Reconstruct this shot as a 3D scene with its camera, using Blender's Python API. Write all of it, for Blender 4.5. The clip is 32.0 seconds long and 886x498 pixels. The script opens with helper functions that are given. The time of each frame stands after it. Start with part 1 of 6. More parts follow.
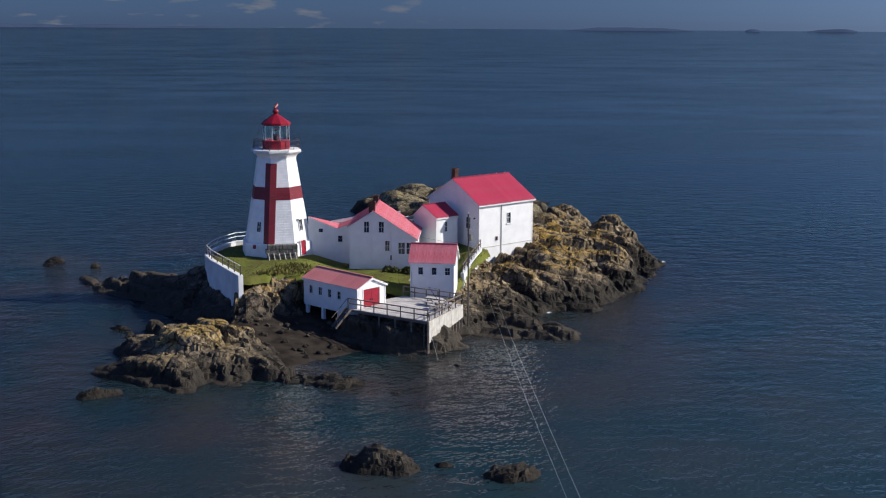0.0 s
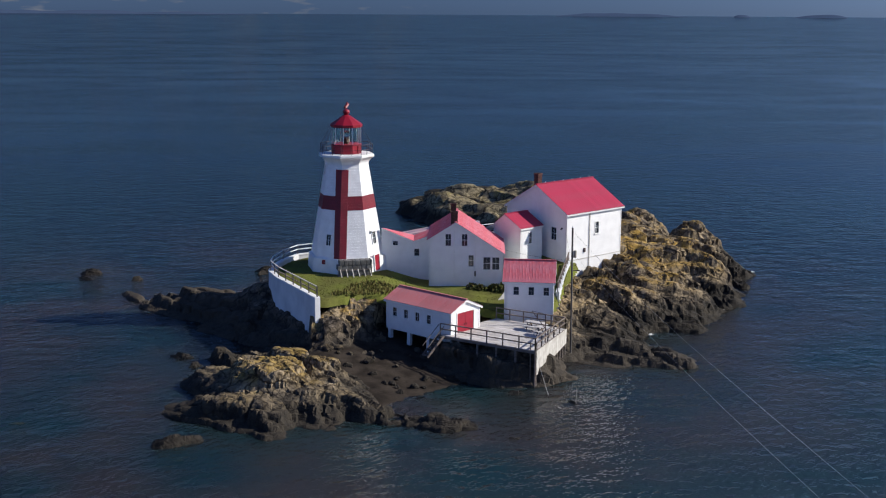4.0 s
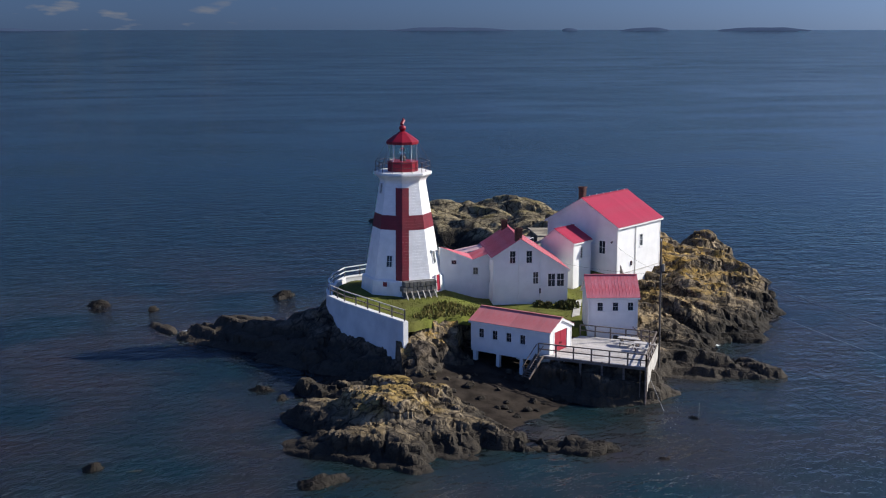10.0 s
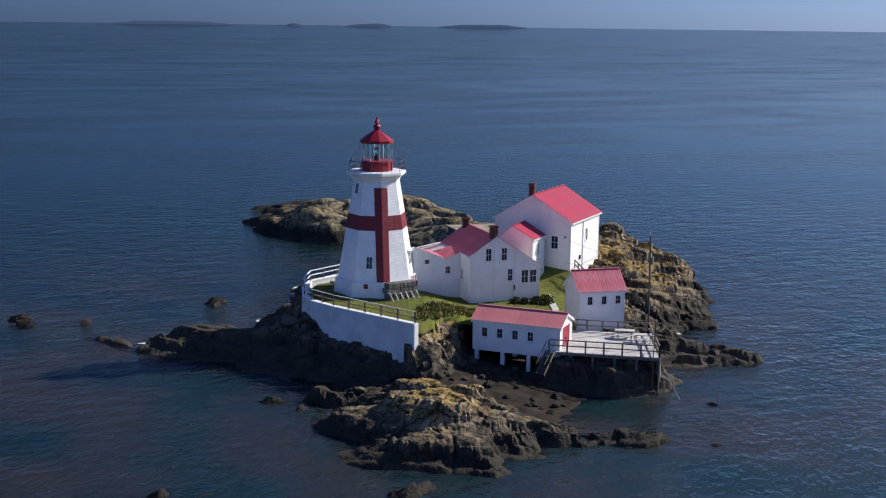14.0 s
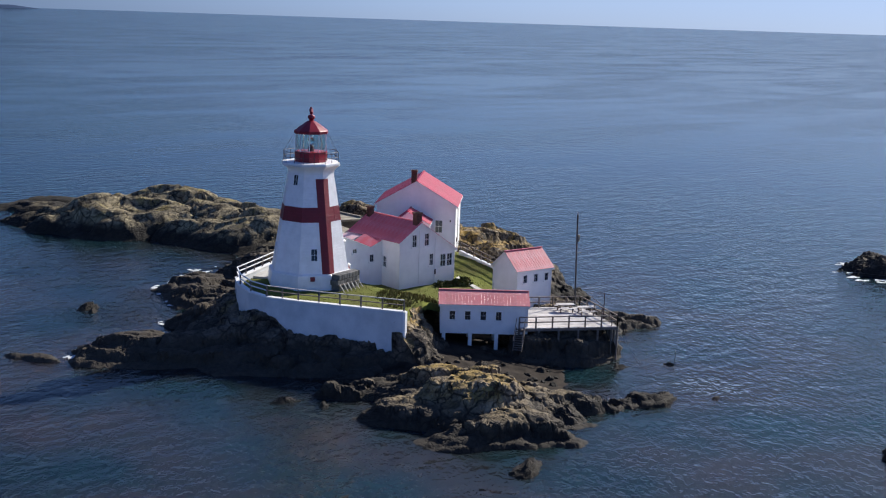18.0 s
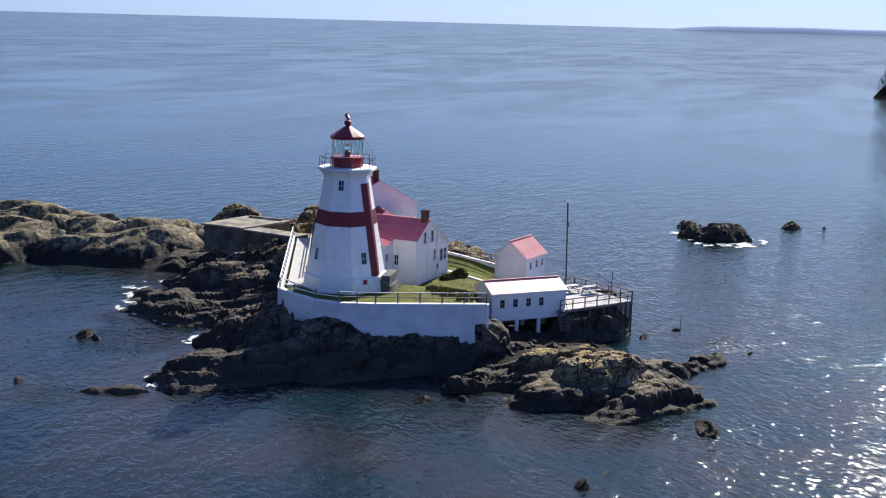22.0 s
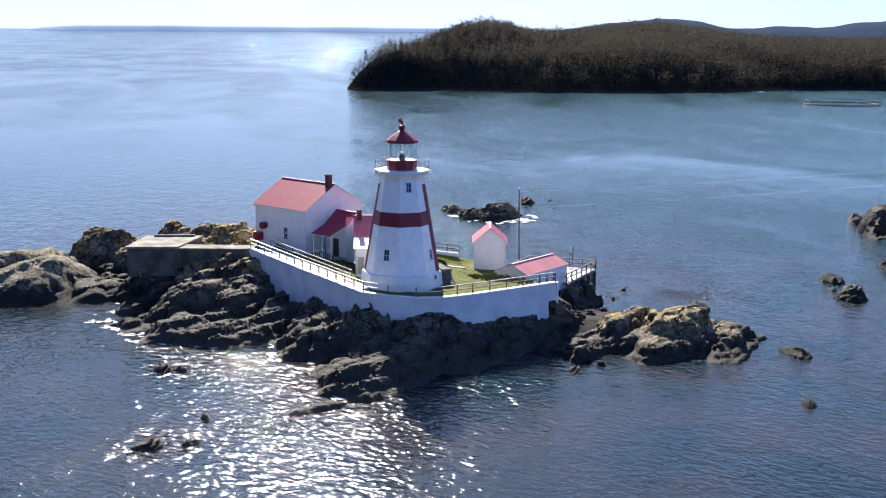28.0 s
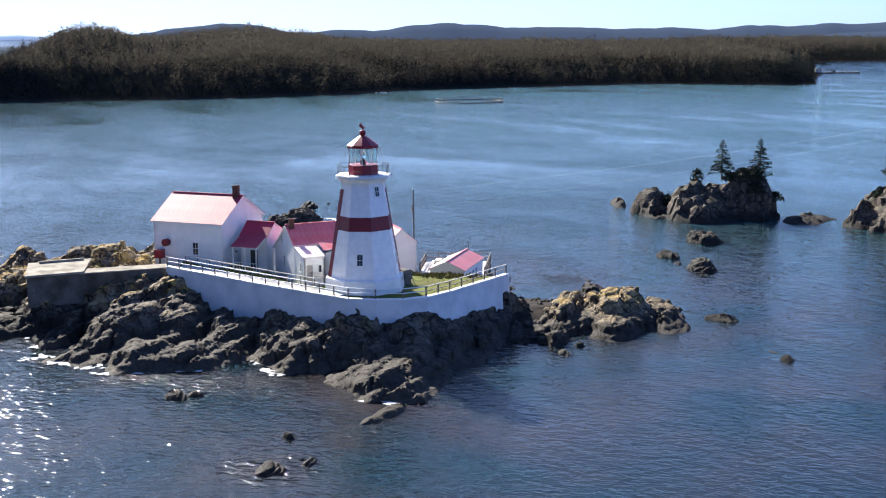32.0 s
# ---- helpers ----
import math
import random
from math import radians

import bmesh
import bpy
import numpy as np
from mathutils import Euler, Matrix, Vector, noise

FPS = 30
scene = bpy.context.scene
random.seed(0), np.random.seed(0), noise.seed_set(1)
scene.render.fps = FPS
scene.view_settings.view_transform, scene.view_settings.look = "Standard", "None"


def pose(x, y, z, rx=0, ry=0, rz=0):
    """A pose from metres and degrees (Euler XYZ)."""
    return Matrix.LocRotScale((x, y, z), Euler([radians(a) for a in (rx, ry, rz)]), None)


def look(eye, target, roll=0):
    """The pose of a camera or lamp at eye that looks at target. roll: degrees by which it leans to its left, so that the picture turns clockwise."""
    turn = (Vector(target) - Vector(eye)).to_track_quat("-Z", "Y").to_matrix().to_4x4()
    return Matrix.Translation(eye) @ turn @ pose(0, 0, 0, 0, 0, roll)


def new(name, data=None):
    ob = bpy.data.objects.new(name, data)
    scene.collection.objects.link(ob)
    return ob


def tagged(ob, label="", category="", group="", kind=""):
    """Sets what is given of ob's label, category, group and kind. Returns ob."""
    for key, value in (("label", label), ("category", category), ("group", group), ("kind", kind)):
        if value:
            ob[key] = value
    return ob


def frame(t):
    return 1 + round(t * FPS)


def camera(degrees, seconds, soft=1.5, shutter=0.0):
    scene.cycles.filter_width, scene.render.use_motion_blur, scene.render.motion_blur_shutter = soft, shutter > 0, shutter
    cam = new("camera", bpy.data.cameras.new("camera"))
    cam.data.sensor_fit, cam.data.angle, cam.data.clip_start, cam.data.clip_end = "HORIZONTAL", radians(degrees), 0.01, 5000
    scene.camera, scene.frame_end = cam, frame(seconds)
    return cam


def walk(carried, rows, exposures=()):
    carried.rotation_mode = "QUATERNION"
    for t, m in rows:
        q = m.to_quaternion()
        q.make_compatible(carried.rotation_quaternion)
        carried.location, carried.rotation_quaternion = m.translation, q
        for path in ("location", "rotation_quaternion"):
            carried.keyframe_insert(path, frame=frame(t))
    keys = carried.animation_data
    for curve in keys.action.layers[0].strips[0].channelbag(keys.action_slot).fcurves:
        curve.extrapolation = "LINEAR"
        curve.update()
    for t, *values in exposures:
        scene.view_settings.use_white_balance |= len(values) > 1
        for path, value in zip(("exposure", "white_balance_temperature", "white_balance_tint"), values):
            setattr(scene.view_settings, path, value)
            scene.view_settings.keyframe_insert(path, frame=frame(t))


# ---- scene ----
cam = camera(39.90, 32.0, soft=1.15)
PATH = [
    (0.0, 12.44, -138.89, 31.67, 79.614, -0.366, -2.635),
    (0.5, 11.76, -134.61, 31.70, 79.376, -0.502, -2.463),
    (1.0, 10.79, -130.79, 31.72, 79.137, -0.586, -2.335),
    (1.5, 9.55, -128.10, 31.78, 78.942, -0.565, -2.344),
    (2.0, 8.26, -126.44, 32.09, 78.746, -0.538, -2.316),
    (2.5, 6.97, -125.62, 32.02, 78.800, -0.493, -2.508),
    (4.5, 1.11, -124.90, 32.14, 79.040, -0.345, -3.513),
    (5.0, -0.24, -124.76, 32.09, 79.131, -0.365, -3.649),
    (5.5, -1.71, -124.35, 32.05, 79.222, -0.304, -3.868),
    (6.0, -3.53, -123.64, 31.88, 79.313, -0.154, -4.341),
    (6.5, -5.11, -123.14, 31.88, 79.359, -0.197, -4.805),
    (7.0, -6.91, -122.54, 31.85, 79.406, -0.204, -5.623),
    (7.5, -8.92, -121.86, 31.80, 79.475, -0.175, -6.601),
    (8.0, -10.95, -121.27, 31.83, 79.545, -0.187, -7.725),
    (8.5, -13.13, -120.80, 31.91, 79.588, -0.160, -8.588),
    (9.0, -15.05, -120.49, 31.96, 79.631, -0.221, -9.349),
    (9.5, -17.36, -119.56, 31.88, 79.645, -0.085, -10.326),
    (10.0, -19.66, -118.71, 31.86, 79.659, 0.017, -11.304),
    (10.5, -21.89, -118.04, 31.98, 79.628, -0.026, -12.271),
    (11.0, -24.18, -117.33, 31.97, 79.599, -0.102, -13.340),
    (11.5, -26.80, -116.38, 31.97, 79.541, -0.249, -14.664),
    (12.0, -29.60, -115.29, 31.96, 79.484, -0.406, -16.329),
    (12.5, -32.73, -113.94, 31.94, 79.489, -0.457, -18.790),
    (13.0, -35.71, -112.81, 32.04, 79.495, -0.630, -20.775),
    (13.5, -39.33, -111.40, 31.87, 79.504, -0.582, -22.555),
    (14.0, -42.77, -110.16, 31.93, 79.514, -0.677, -24.256),
    (14.5, -46.58, -108.42, 31.93, 79.477, -0.811, -26.428),
    (16.5, -63.55, -98.89, 31.74, 79.329, -1.747, -37.545),
    (17.0, -67.90, -95.97, 31.82, 79.277, -1.759, -40.719),
    (17.5, -72.16, -92.61, 31.80, 79.267, -1.790, -43.893),
    (18.0, -76.37, -88.92, 31.73, 79.257, -1.809, -46.650),
    (18.5, -80.51, -85.05, 31.70, 79.273, -1.831, -49.558),
    (19.0, -84.42, -81.09, 31.70, 79.287, -1.885, -52.434),
    (19.5, -88.48, -76.63, 31.73, 79.276, -1.860, -55.567),
    (20.0, -92.39, -72.04, 31.90, 79.262, -1.879, -58.395),
    (20.5, -96.22, -67.18, 31.96, 79.274, -1.860, -61.084),
    (21.0, -99.96, -62.05, 32.02, 79.286, -1.833, -63.718),
    (21.5, -103.43, -56.75, 32.01, 79.302, -1.649, -66.183),
    (22.0, -106.47, -51.39, 32.10, 79.317, -1.495, -68.563),
    (22.5, -109.31, -45.81, 32.03, 79.351, -1.430, -71.078),
    (23.0, -111.97, -40.16, 32.03, 79.385, -1.345, -73.571),
    (23.5, -114.24, -34.59, 31.96, 79.406, -1.311, -75.943),
    (24.0, -116.30, -28.94, 32.03, 79.428, -1.236, -78.292),
    (24.5, -117.89, -23.48, 31.96, 79.462, -1.153, -80.389),
    (26.5, -121.77, -2.04, 32.00, 79.610, -0.416, -90.496),
    (27.0, -122.30, 3.24, 31.96, 79.645, -0.287, -93.044),
    (27.5, -122.47, 8.49, 31.91, 79.684, -0.038, -95.597),
    (28.0, -122.30, 13.70, 31.87, 79.744, -0.464, -98.278),
    (28.5, -121.80, 18.90, 31.92, 79.747, -0.058, -101.361),
    (29.0, -121.01, 24.05, 31.96, 79.722, 0.139, -104.283),
    (29.5, -119.98, 29.09, 31.98, 79.702, 0.375, -107.090),
    (30.0, -118.73, 34.02, 31.99, 79.744, 0.262, -109.656),
    (30.5, -117.30, 38.83, 32.00, 79.707, 0.702, -112.177),
    (31.0, -115.68, 43.54, 31.98, 79.772, 0.472, -114.451),
    (31.5, -113.91, 48.19, 31.92, 79.851, 0.491, -116.776),
    (32.0, -112.00, 52.82, 31.79, 80.002, 0.258, -119.034),
]
EXPOSURES = [(0.0, 0.09), (9.0, 0.18), (13.0, 0.24), (19.0, 0.48), (24.0, 0.85), (28.0, 1.20), (32.0, 1.32)]
walk(cam, [(t, pose(x, y, z, rx, ry, rz)) for t, x, y, z, rx, ry, rz in PATH], EXPOSURES)

# ---- sky and sun ----
SUN_AZ, SUN_EL = 0.0, 33.5        # degrees, counter-clockwise from +x; above the horizon
world = bpy.data.worlds.new("sky")
scene.world = world
world.use_nodes = True
wn = world.node_tree.nodes
sky = wn.new("ShaderNodeTexSky")
sky.sky_type, sky.sun_disc = "NISHITA", False
sky.sun_elevation, sky.sun_rotation = radians(SUN_EL), radians(90 - SUN_AZ)
sky.air_density, sky.dust_density, sky.ozone_density = 0.55, 0.65, 3.0
cool = wn.new("ShaderNodeMix")                  # the clear cold blue of autumn air
cool.data_type, cool.blend_type = "RGBA", "MULTIPLY"
cool.inputs["Factor"].default_value = 1.0
wn["Background"].inputs["Strength"].default_value = 0.12
thin, ease = wn.new("ShaderNodeVectorMath"), wn.new("ShaderNodeVectorMath")      # thin high haze evens out the glare round the sun
thin.operation, ease.operation = "MULTIPLY_ADD", "DIVIDE"
thin.inputs[1].default_value, thin.inputs[2].default_value = (0.16, 0.16, 0.16), (1, 1, 1)
world.node_tree.links.new(sky.outputs["Color"], thin.inputs[0])
world.node_tree.links.new(sky.outputs["Color"], ease.inputs[0]), world.node_tree.links.new(thin.outputs[0], ease.inputs[1])
world.node_tree.links.new(ease.outputs[0], cool.inputs["A"])
wl = world.node_tree.links
tc_w, map_w, puff, band, veil = (wn.new("ShaderNode" + k) for k in ("TexCoord", "Mapping", "TexNoise", "ValToRGB", "Mix"))
map_w.inputs["Scale"].default_value = (26, 26, 120)
puff.inputs["Scale"].default_value, puff.inputs["Detail"].default_value = 1.0, 6
band.color_ramp.elements[0].position, band.color_ramp.elements[1].position = 0.57, 0.70
sector, near_n = wn.new("ShaderNodeVectorMath"), wn.new("ShaderNodeMapRange")
sector.operation = "DOT_PRODUCT"
sector.inputs[1].default_value = (math.cos(radians(100)), math.sin(radians(100)), 0)
near_n.inputs["From Min"].default_value, near_n.inputs["From Max"].default_value = math.cos(radians(17)), math.cos(radians(8))
cover = wn.new("ShaderNodeMath")
cover.operation = "MULTIPLY"
wl.new(tc_w.outputs["Generated"], map_w.inputs["Vector"]), wl.new(map_w.outputs["Vector"], puff.inputs["Vector"])
wl.new(puff.outputs["Fac"], band.inputs["Fac"]), wl.new(tc_w.outputs["Generated"], sector.inputs[0])
wl.new(sector.outputs["Value"], near_n.inputs["Value"])
wl.new(band.outputs["Color"], cover.inputs[0]), wl.new(near_n.outputs["Result"], cover.inputs[1])
veil.data_type = "RGBA"
veil.inputs["B"].default_value = (1.15, 1.3, 1.65, 1)
wl.new(cover.outputs[0], veil.inputs["Factor"])
off_sun, aside, deep, dusk = wn.new("ShaderNodeVectorMath"), wn.new("ShaderNodeVectorMath"), wn.new("ShaderNodeMapRange"), wn.new("ShaderNodeMix")
off_sun.operation, aside.operation = "DOT_PRODUCT", "DOT_PRODUCT"      # the clear dry air in the north-west is darkest
off_sun.inputs[1].default_value = (math.cos(radians(SUN_AZ)), math.sin(radians(SUN_AZ)), 0.25)
aside.inputs[1].default_value = (math.cos(radians(118)), math.sin(radians(118)), 0)
wl.new(tc_w.outputs["Generated"], off_sun.inputs[0]), wl.new(tc_w.outputs["Generated"], aside.inputs[0])
deep.interpolation_type = "SMOOTHSTEP"
deep.inputs["From Min"].default_value, deep.inputs["From Max"].default_value = 0.15, 0.95
deep.inputs["To Min"].default_value, deep.inputs["To Max"].default_value = 1.0, 0.36
wl.new(aside.outputs["Value"], deep.inputs["Value"])
dusk.data_type, dusk.blend_type = "RGBA", "MULTIPLY"
dusk.inputs["Factor"].default_value = 1.0
toward, tone = wn.new("ShaderNodeMapRange"), wn.new("ShaderNodeMix")
toward.inputs["From Min"].default_value, toward.inputs["From Max"].default_value = 0.1, 0.8
tone.data_type = "RGBA"
tone.inputs["A"].default_value, tone.inputs["B"].default_value = (0.67, 1.0, 1.74, 1), (0.765, 1.0, 1.50, 1)      # deep blue aside, paler under the sun
wl.new(off_sun.outputs["Value"], toward.inputs["Value"]), wl.new(toward.outputs["Result"], tone.inputs["Factor"])
wl.new(tone.outputs["Result"], cool.inputs["B"])
wl.new(cool.outputs["Result"], dusk.inputs["A"]), wl.new(deep.outputs["Result"], dusk.inputs["B"])
wl.new(dusk.outputs["Result"], veil.inputs["A"])
wl.new(veil.outputs["Result"], wn["Background"].inputs["Color"])
sun_data = bpy.data.lights.new("sun", "SUN")
sun_data.energy, sun_data.angle, sun_data.color = 5.3, radians(0.53), (1.0, 0.95, 0.87)
sun = new("sun", sun_data)
sun.matrix_world = look((100 * math.cos(radians(SUN_AZ)) * math.cos(radians(SUN_EL)), 100 * math.sin(radians(SUN_AZ)) * math.cos(radians(SUN_EL)), 100 * math.sin(radians(SUN_EL))), (0, 0, 0))


# ---- materials ----
def material(name, color, rough=0.7, metal=0.0, vary=0.12, scale=1.5, fine=12.0, bump=0.15, bump_scale=20.0, second=None, spec=0.5, stretch=(1, 1, 1), wave=None, per_object=0.0):
    """A surface with two scales of variation: broad stains and fine grain, with relief. wave: (direction, scale, depth) for courses or boards."""
    m = bpy.data.materials.new(name)
    m.use_nodes = True
    n, l = m.node_tree.nodes, m.node_tree.links
    p = n["Principled BSDF"]
    tc, mp = n.new("ShaderNodeTexCoord"), n.new("ShaderNodeMapping")
    mp.inputs["Scale"].default_value = stretch
    l.new(tc.outputs["Object"], mp.inputs["Vector"])
    big, small = n.new("ShaderNodeTexNoise"), n.new("ShaderNodeTexNoise")
    big.inputs["Scale"].default_value, big.inputs["Detail"].default_value = scale, 5
    small.inputs["Scale"].default_value, small.inputs["Detail"].default_value = fine, 4
    for q in (big, small):
        l.new(mp.outputs["Vector"], q.inputs["Vector"])
    ramp = n.new("ShaderNodeValToRGB")
    c2 = second or tuple(c * (1 - 2.2 * vary) for c in color)
    ramp.color_ramp.elements[0].position, ramp.color_ramp.elements[1].position = 0.35, 0.62
    ramp.color_ramp.elements[0].color, ramp.color_ramp.elements[1].color = (*c2, 1), (*color, 1)
    l.new(big.outputs["Fac"], ramp.inputs["Fac"])
    hsv = n.new("ShaderNodeHueSaturation")
    l.new(ramp.outputs["Color"], hsv.inputs["Color"])
    rng = n.new("ShaderNodeMapRange")
    rng.inputs["To Min"].default_value, rng.inputs["To Max"].default_value = 1 - vary, 1 + vary
    l.new(small.outputs["Fac"], rng.inputs["Value"])
    value = rng.outputs["Result"]
    if per_object:
        info, add = n.new("ShaderNodeObjectInfo"), n.new("ShaderNodeMath")
        sc = n.new("ShaderNodeMapRange")
        sc.inputs["To Min"].default_value, sc.inputs["To Max"].default_value = 1 - per_object, 1 + per_object
        l.new(info.outputs["Random"], sc.inputs["Value"])
        add.operation = "MULTIPLY"
        l.new(value, add.inputs[0]), l.new(sc.outputs["Result"], add.inputs[1])
        value = add.outputs[0]
    l.new(value, hsv.inputs["Value"])
    l.new(hsv.outputs["Color"], p.inputs["Base Color"])
    p.inputs["Roughness"].default_value, p.inputs["Metallic"].default_value = rough, metal
    p.inputs["Specular IOR Level"].default_value = spec
    if bump:
        b, t2 = n.new("ShaderNodeBump"), n.new("ShaderNodeTexNoise")
        t2.inputs["Scale"].default_value, t2.inputs["Detail"].default_value = bump_scale, 5
        l.new(mp.outputs["Vector"], t2.inputs["Vector"])
        b.inputs["Strength"].default_value, b.inputs["Distance"].default_value = bump, 0.05
        l.new(t2.outputs["Fac"], b.inputs["Height"])
        last = b
        if wave:
            w, b2 = n.new("ShaderNodeTexWave"), n.new("ShaderNodeBump")
            w.wave_profile, w.bands_direction = "SAW", wave[0]
            w.inputs["Scale"].default_value, w.inputs["Distortion"].default_value = wave[1], 0.6
            w.inputs["Detail"].default_value, w.inputs["Detail Scale"].default_value = 2, 6
            l.new(tc.outputs["Object"], w.inputs["Vector"])
            b2.inputs["Strength"].default_value, b2.inputs["Distance"].default_value = wave[2], 0.03
            l.new(w.outputs["Fac"], b2.inputs["Height"]), l.new(b.outputs["Normal"], b2.inputs["Normal"])
            last = b2
        l.new(last.outputs["Normal"], p.inputs["Normal"])
    return m


WHITE_SHINGLE = material("white_painted_shingle", (0.85, 0.85, 0.85), 0.6, vary=0.05, second=(0.77, 0.77, 0.77), wave=("Z", 1.1, 0.5))
WHITE_BOARD = material("white_painted_board", (0.83, 0.83, 0.83), 0.6, vary=0.05, second=(0.76, 0.76, 0.76), scale=0.9, wave=("Z", 1.3, 0.25))
WHITE_TRIM = material("white_trim_paint", (0.82, 0.82, 0.81), 0.5, vary=0.04)
WHITE_WALL = material("white_painted_concrete", (0.68, 0.69, 0.70), 0.75, vary=0.07, second=(0.54, 0.56, 0.58), scale=0.5, fine=6, bump=0.4, bump_scale=6)
CROSS_RED = material("dark_red_paint", (0.185, 0.004, 0.016), 0.5, vary=0.1, wave=("Z", 1.1, 0.4))
LANTERN_RED = material("lantern_red_paint", (0.28, 0.008, 0.022), 0.35, vary=0.08, bump=0.05)
ROOF_RED = material("red_metal_roof", (0.39, 0.030, 0.070), 0.5, vary=0.07, second=(0.35, 0.05, 0.085), scale=0.8, bump=0.08, spec=0.14, per_object=0.05)
ROOF_FADED = material("faded_red_metal_roof", (0.54, 0.11, 0.135), 0.55, vary=0.1, second=(0.53, 0.19, 0.23), scale=1.2, bump=0.1, spec=0.2, per_object=0.07)
ROOF_CHALKY = material("chalky_red_metal_roof", (0.60, 0.165, 0.165), 0.42, vary=0.08, second=(0.58, 0.22, 0.22), scale=1.2, bump=0.06, spec=0.5, per_object=0.07)
DOOR_RED = material("door_red_paint", (0.31, 0.006, 0.026), 0.45, vary=0.08, wave=("X", 1.5, 0.2))
BRICK = material("chimney_brick", (0.13, 0.06, 0.048), 0.85, vary=0.2, scale=3, wave=("Z", 3.5, 0.8))
DARK_IRON = material("dark_painted_iron", (0.05, 0.02, 0.022), 0.5, vary=0.1)
RAIL_WOOD = material("weathered_rail_wood", (0.20, 0.165, 0.14), 0.85, vary=0.2, second=(0.12, 0.09, 0.075), stretch=(1, 1, 4))
OPENING_DARK = material("dark_opening_panel", (0.06, 0.05, 0.045), 0.7, vary=0.15)
GREY_DOOR = material("grey_door_paint", (0.40, 0.38, 0.36), 0.6, vary=0.1)
# Pink roof metal made paler: the sun's glare is in its base colour.
METAL_GLARE = material("glare_pale_metal_roof", (0.66, 0.46, 0.46), 0.48, vary=0.08, second=(0.64, 0.40, 0.41), scale=0.9, bump=0.03, spec=0.9, per_object=0.04)
RAIL_PALE = material("pale_rail_wood", (0.55, 0.53, 0.49), 0.8, vary=0.12, second=(0.40, 0.37, 0.33))
DECK_WOOD = material("bleached_deck_boards", (0.56, 0.53, 0.51), 0.85, vary=0.14, second=(0.42, 0.39, 0.37), scale=0.8, per_object=0.12)
POLE_WOOD = material("utility_pole_wood", (0.11, 0.10, 0.09), 0.85, vary=0.2, stretch=(4, 4, 0.5))
CONCRETE = material("weathered_concrete", (0.36, 0.32, 0.25), 0.9, vary=0.15, second=(0.17, 0.15, 0.12), scale=0.6, fine=5, bump=0.4, bump_scale=8, spec=0.12)
# Concrete of the bodies, darker than the slabs on top.
DARK_CONCRETE = material("darker_concrete", (0.15, 0.135, 0.115), 0.95, vary=0.2, second=(0.07, 0.062, 0.05), scale=0.5, fine=4, bump=0.5, bump_scale=6, spec=0.12)
STONE = material("grey_stone_blocks", (0.16, 0.155, 0.145), 0.9, vary=0.2, scale=2, bump=0.6, bump_scale=8, per_object=0.25)
GRASS = material("mown_grass", (0.135, 0.15, 0.028), 0.95, vary=0.3, second=(0.10, 0.10, 0.026), scale=0.35, fine=5, bump=1.0, bump_scale=8, spec=0.15)
SHRUB = material("shrub_leaves", (0.06, 0.08, 0.02), 0.9, vary=0.3, second=(0.10, 0.085, 0.03), scale=2, spec=0.2)
TALL_GRASS = material("rough_tall_grass", (0.20, 0.165, 0.06), 0.95, vary=0.3, second=(0.14, 0.13, 0.04), scale=2, spec=0.1)
NEEDLES = material("spruce_needles", (0.042, 0.056, 0.036), 0.9, vary=0.3, scale=1, spec=0.15)
BARK = material("bark", (0.10, 0.08, 0.06), 0.9, vary=0.3)
BEACH = material("dark_wet_gravel", (0.045, 0.036, 0.029), 0.92, vary=0.35, second=(0.02, 0.016, 0.013), scale=0.7, fine=6, bump=0.8, bump_scale=6, spec=0.08)
PALE_PATH = material("pale_concrete_path", (0.5, 0.48, 0.44), 0.85, vary=0.1)
ROPE = material("pale_rope", (0.45, 0.44, 0.42), 0.7, vary=0.1)
LINE = material("grey_cable", (0.22, 0.22, 0.22), 0.6, vary=0.1)
CABLE = material("dark_cable", (0.04, 0.04, 0.04), 0.6, vary=0.1)


def glass_material(name, tint, transmission):
    m = bpy.data.materials.new(name)
    m.use_nodes = True
    p = m.node_tree.nodes["Principled BSDF"]
    p.inputs["Base Color"].default_value = (*tint, 1)
    p.inputs["Roughness"].default_value, p.inputs["IOR"].default_value = 0.04, 1.45
    p.inputs["Transmission Weight"].default_value = transmission
    return m


PANE = glass_material("window_glass", (0.03, 0.04, 0.055), 0.25)
CLEAR = glass_material("lantern_glass", (0.80, 0.90, 0.87), 1.0)


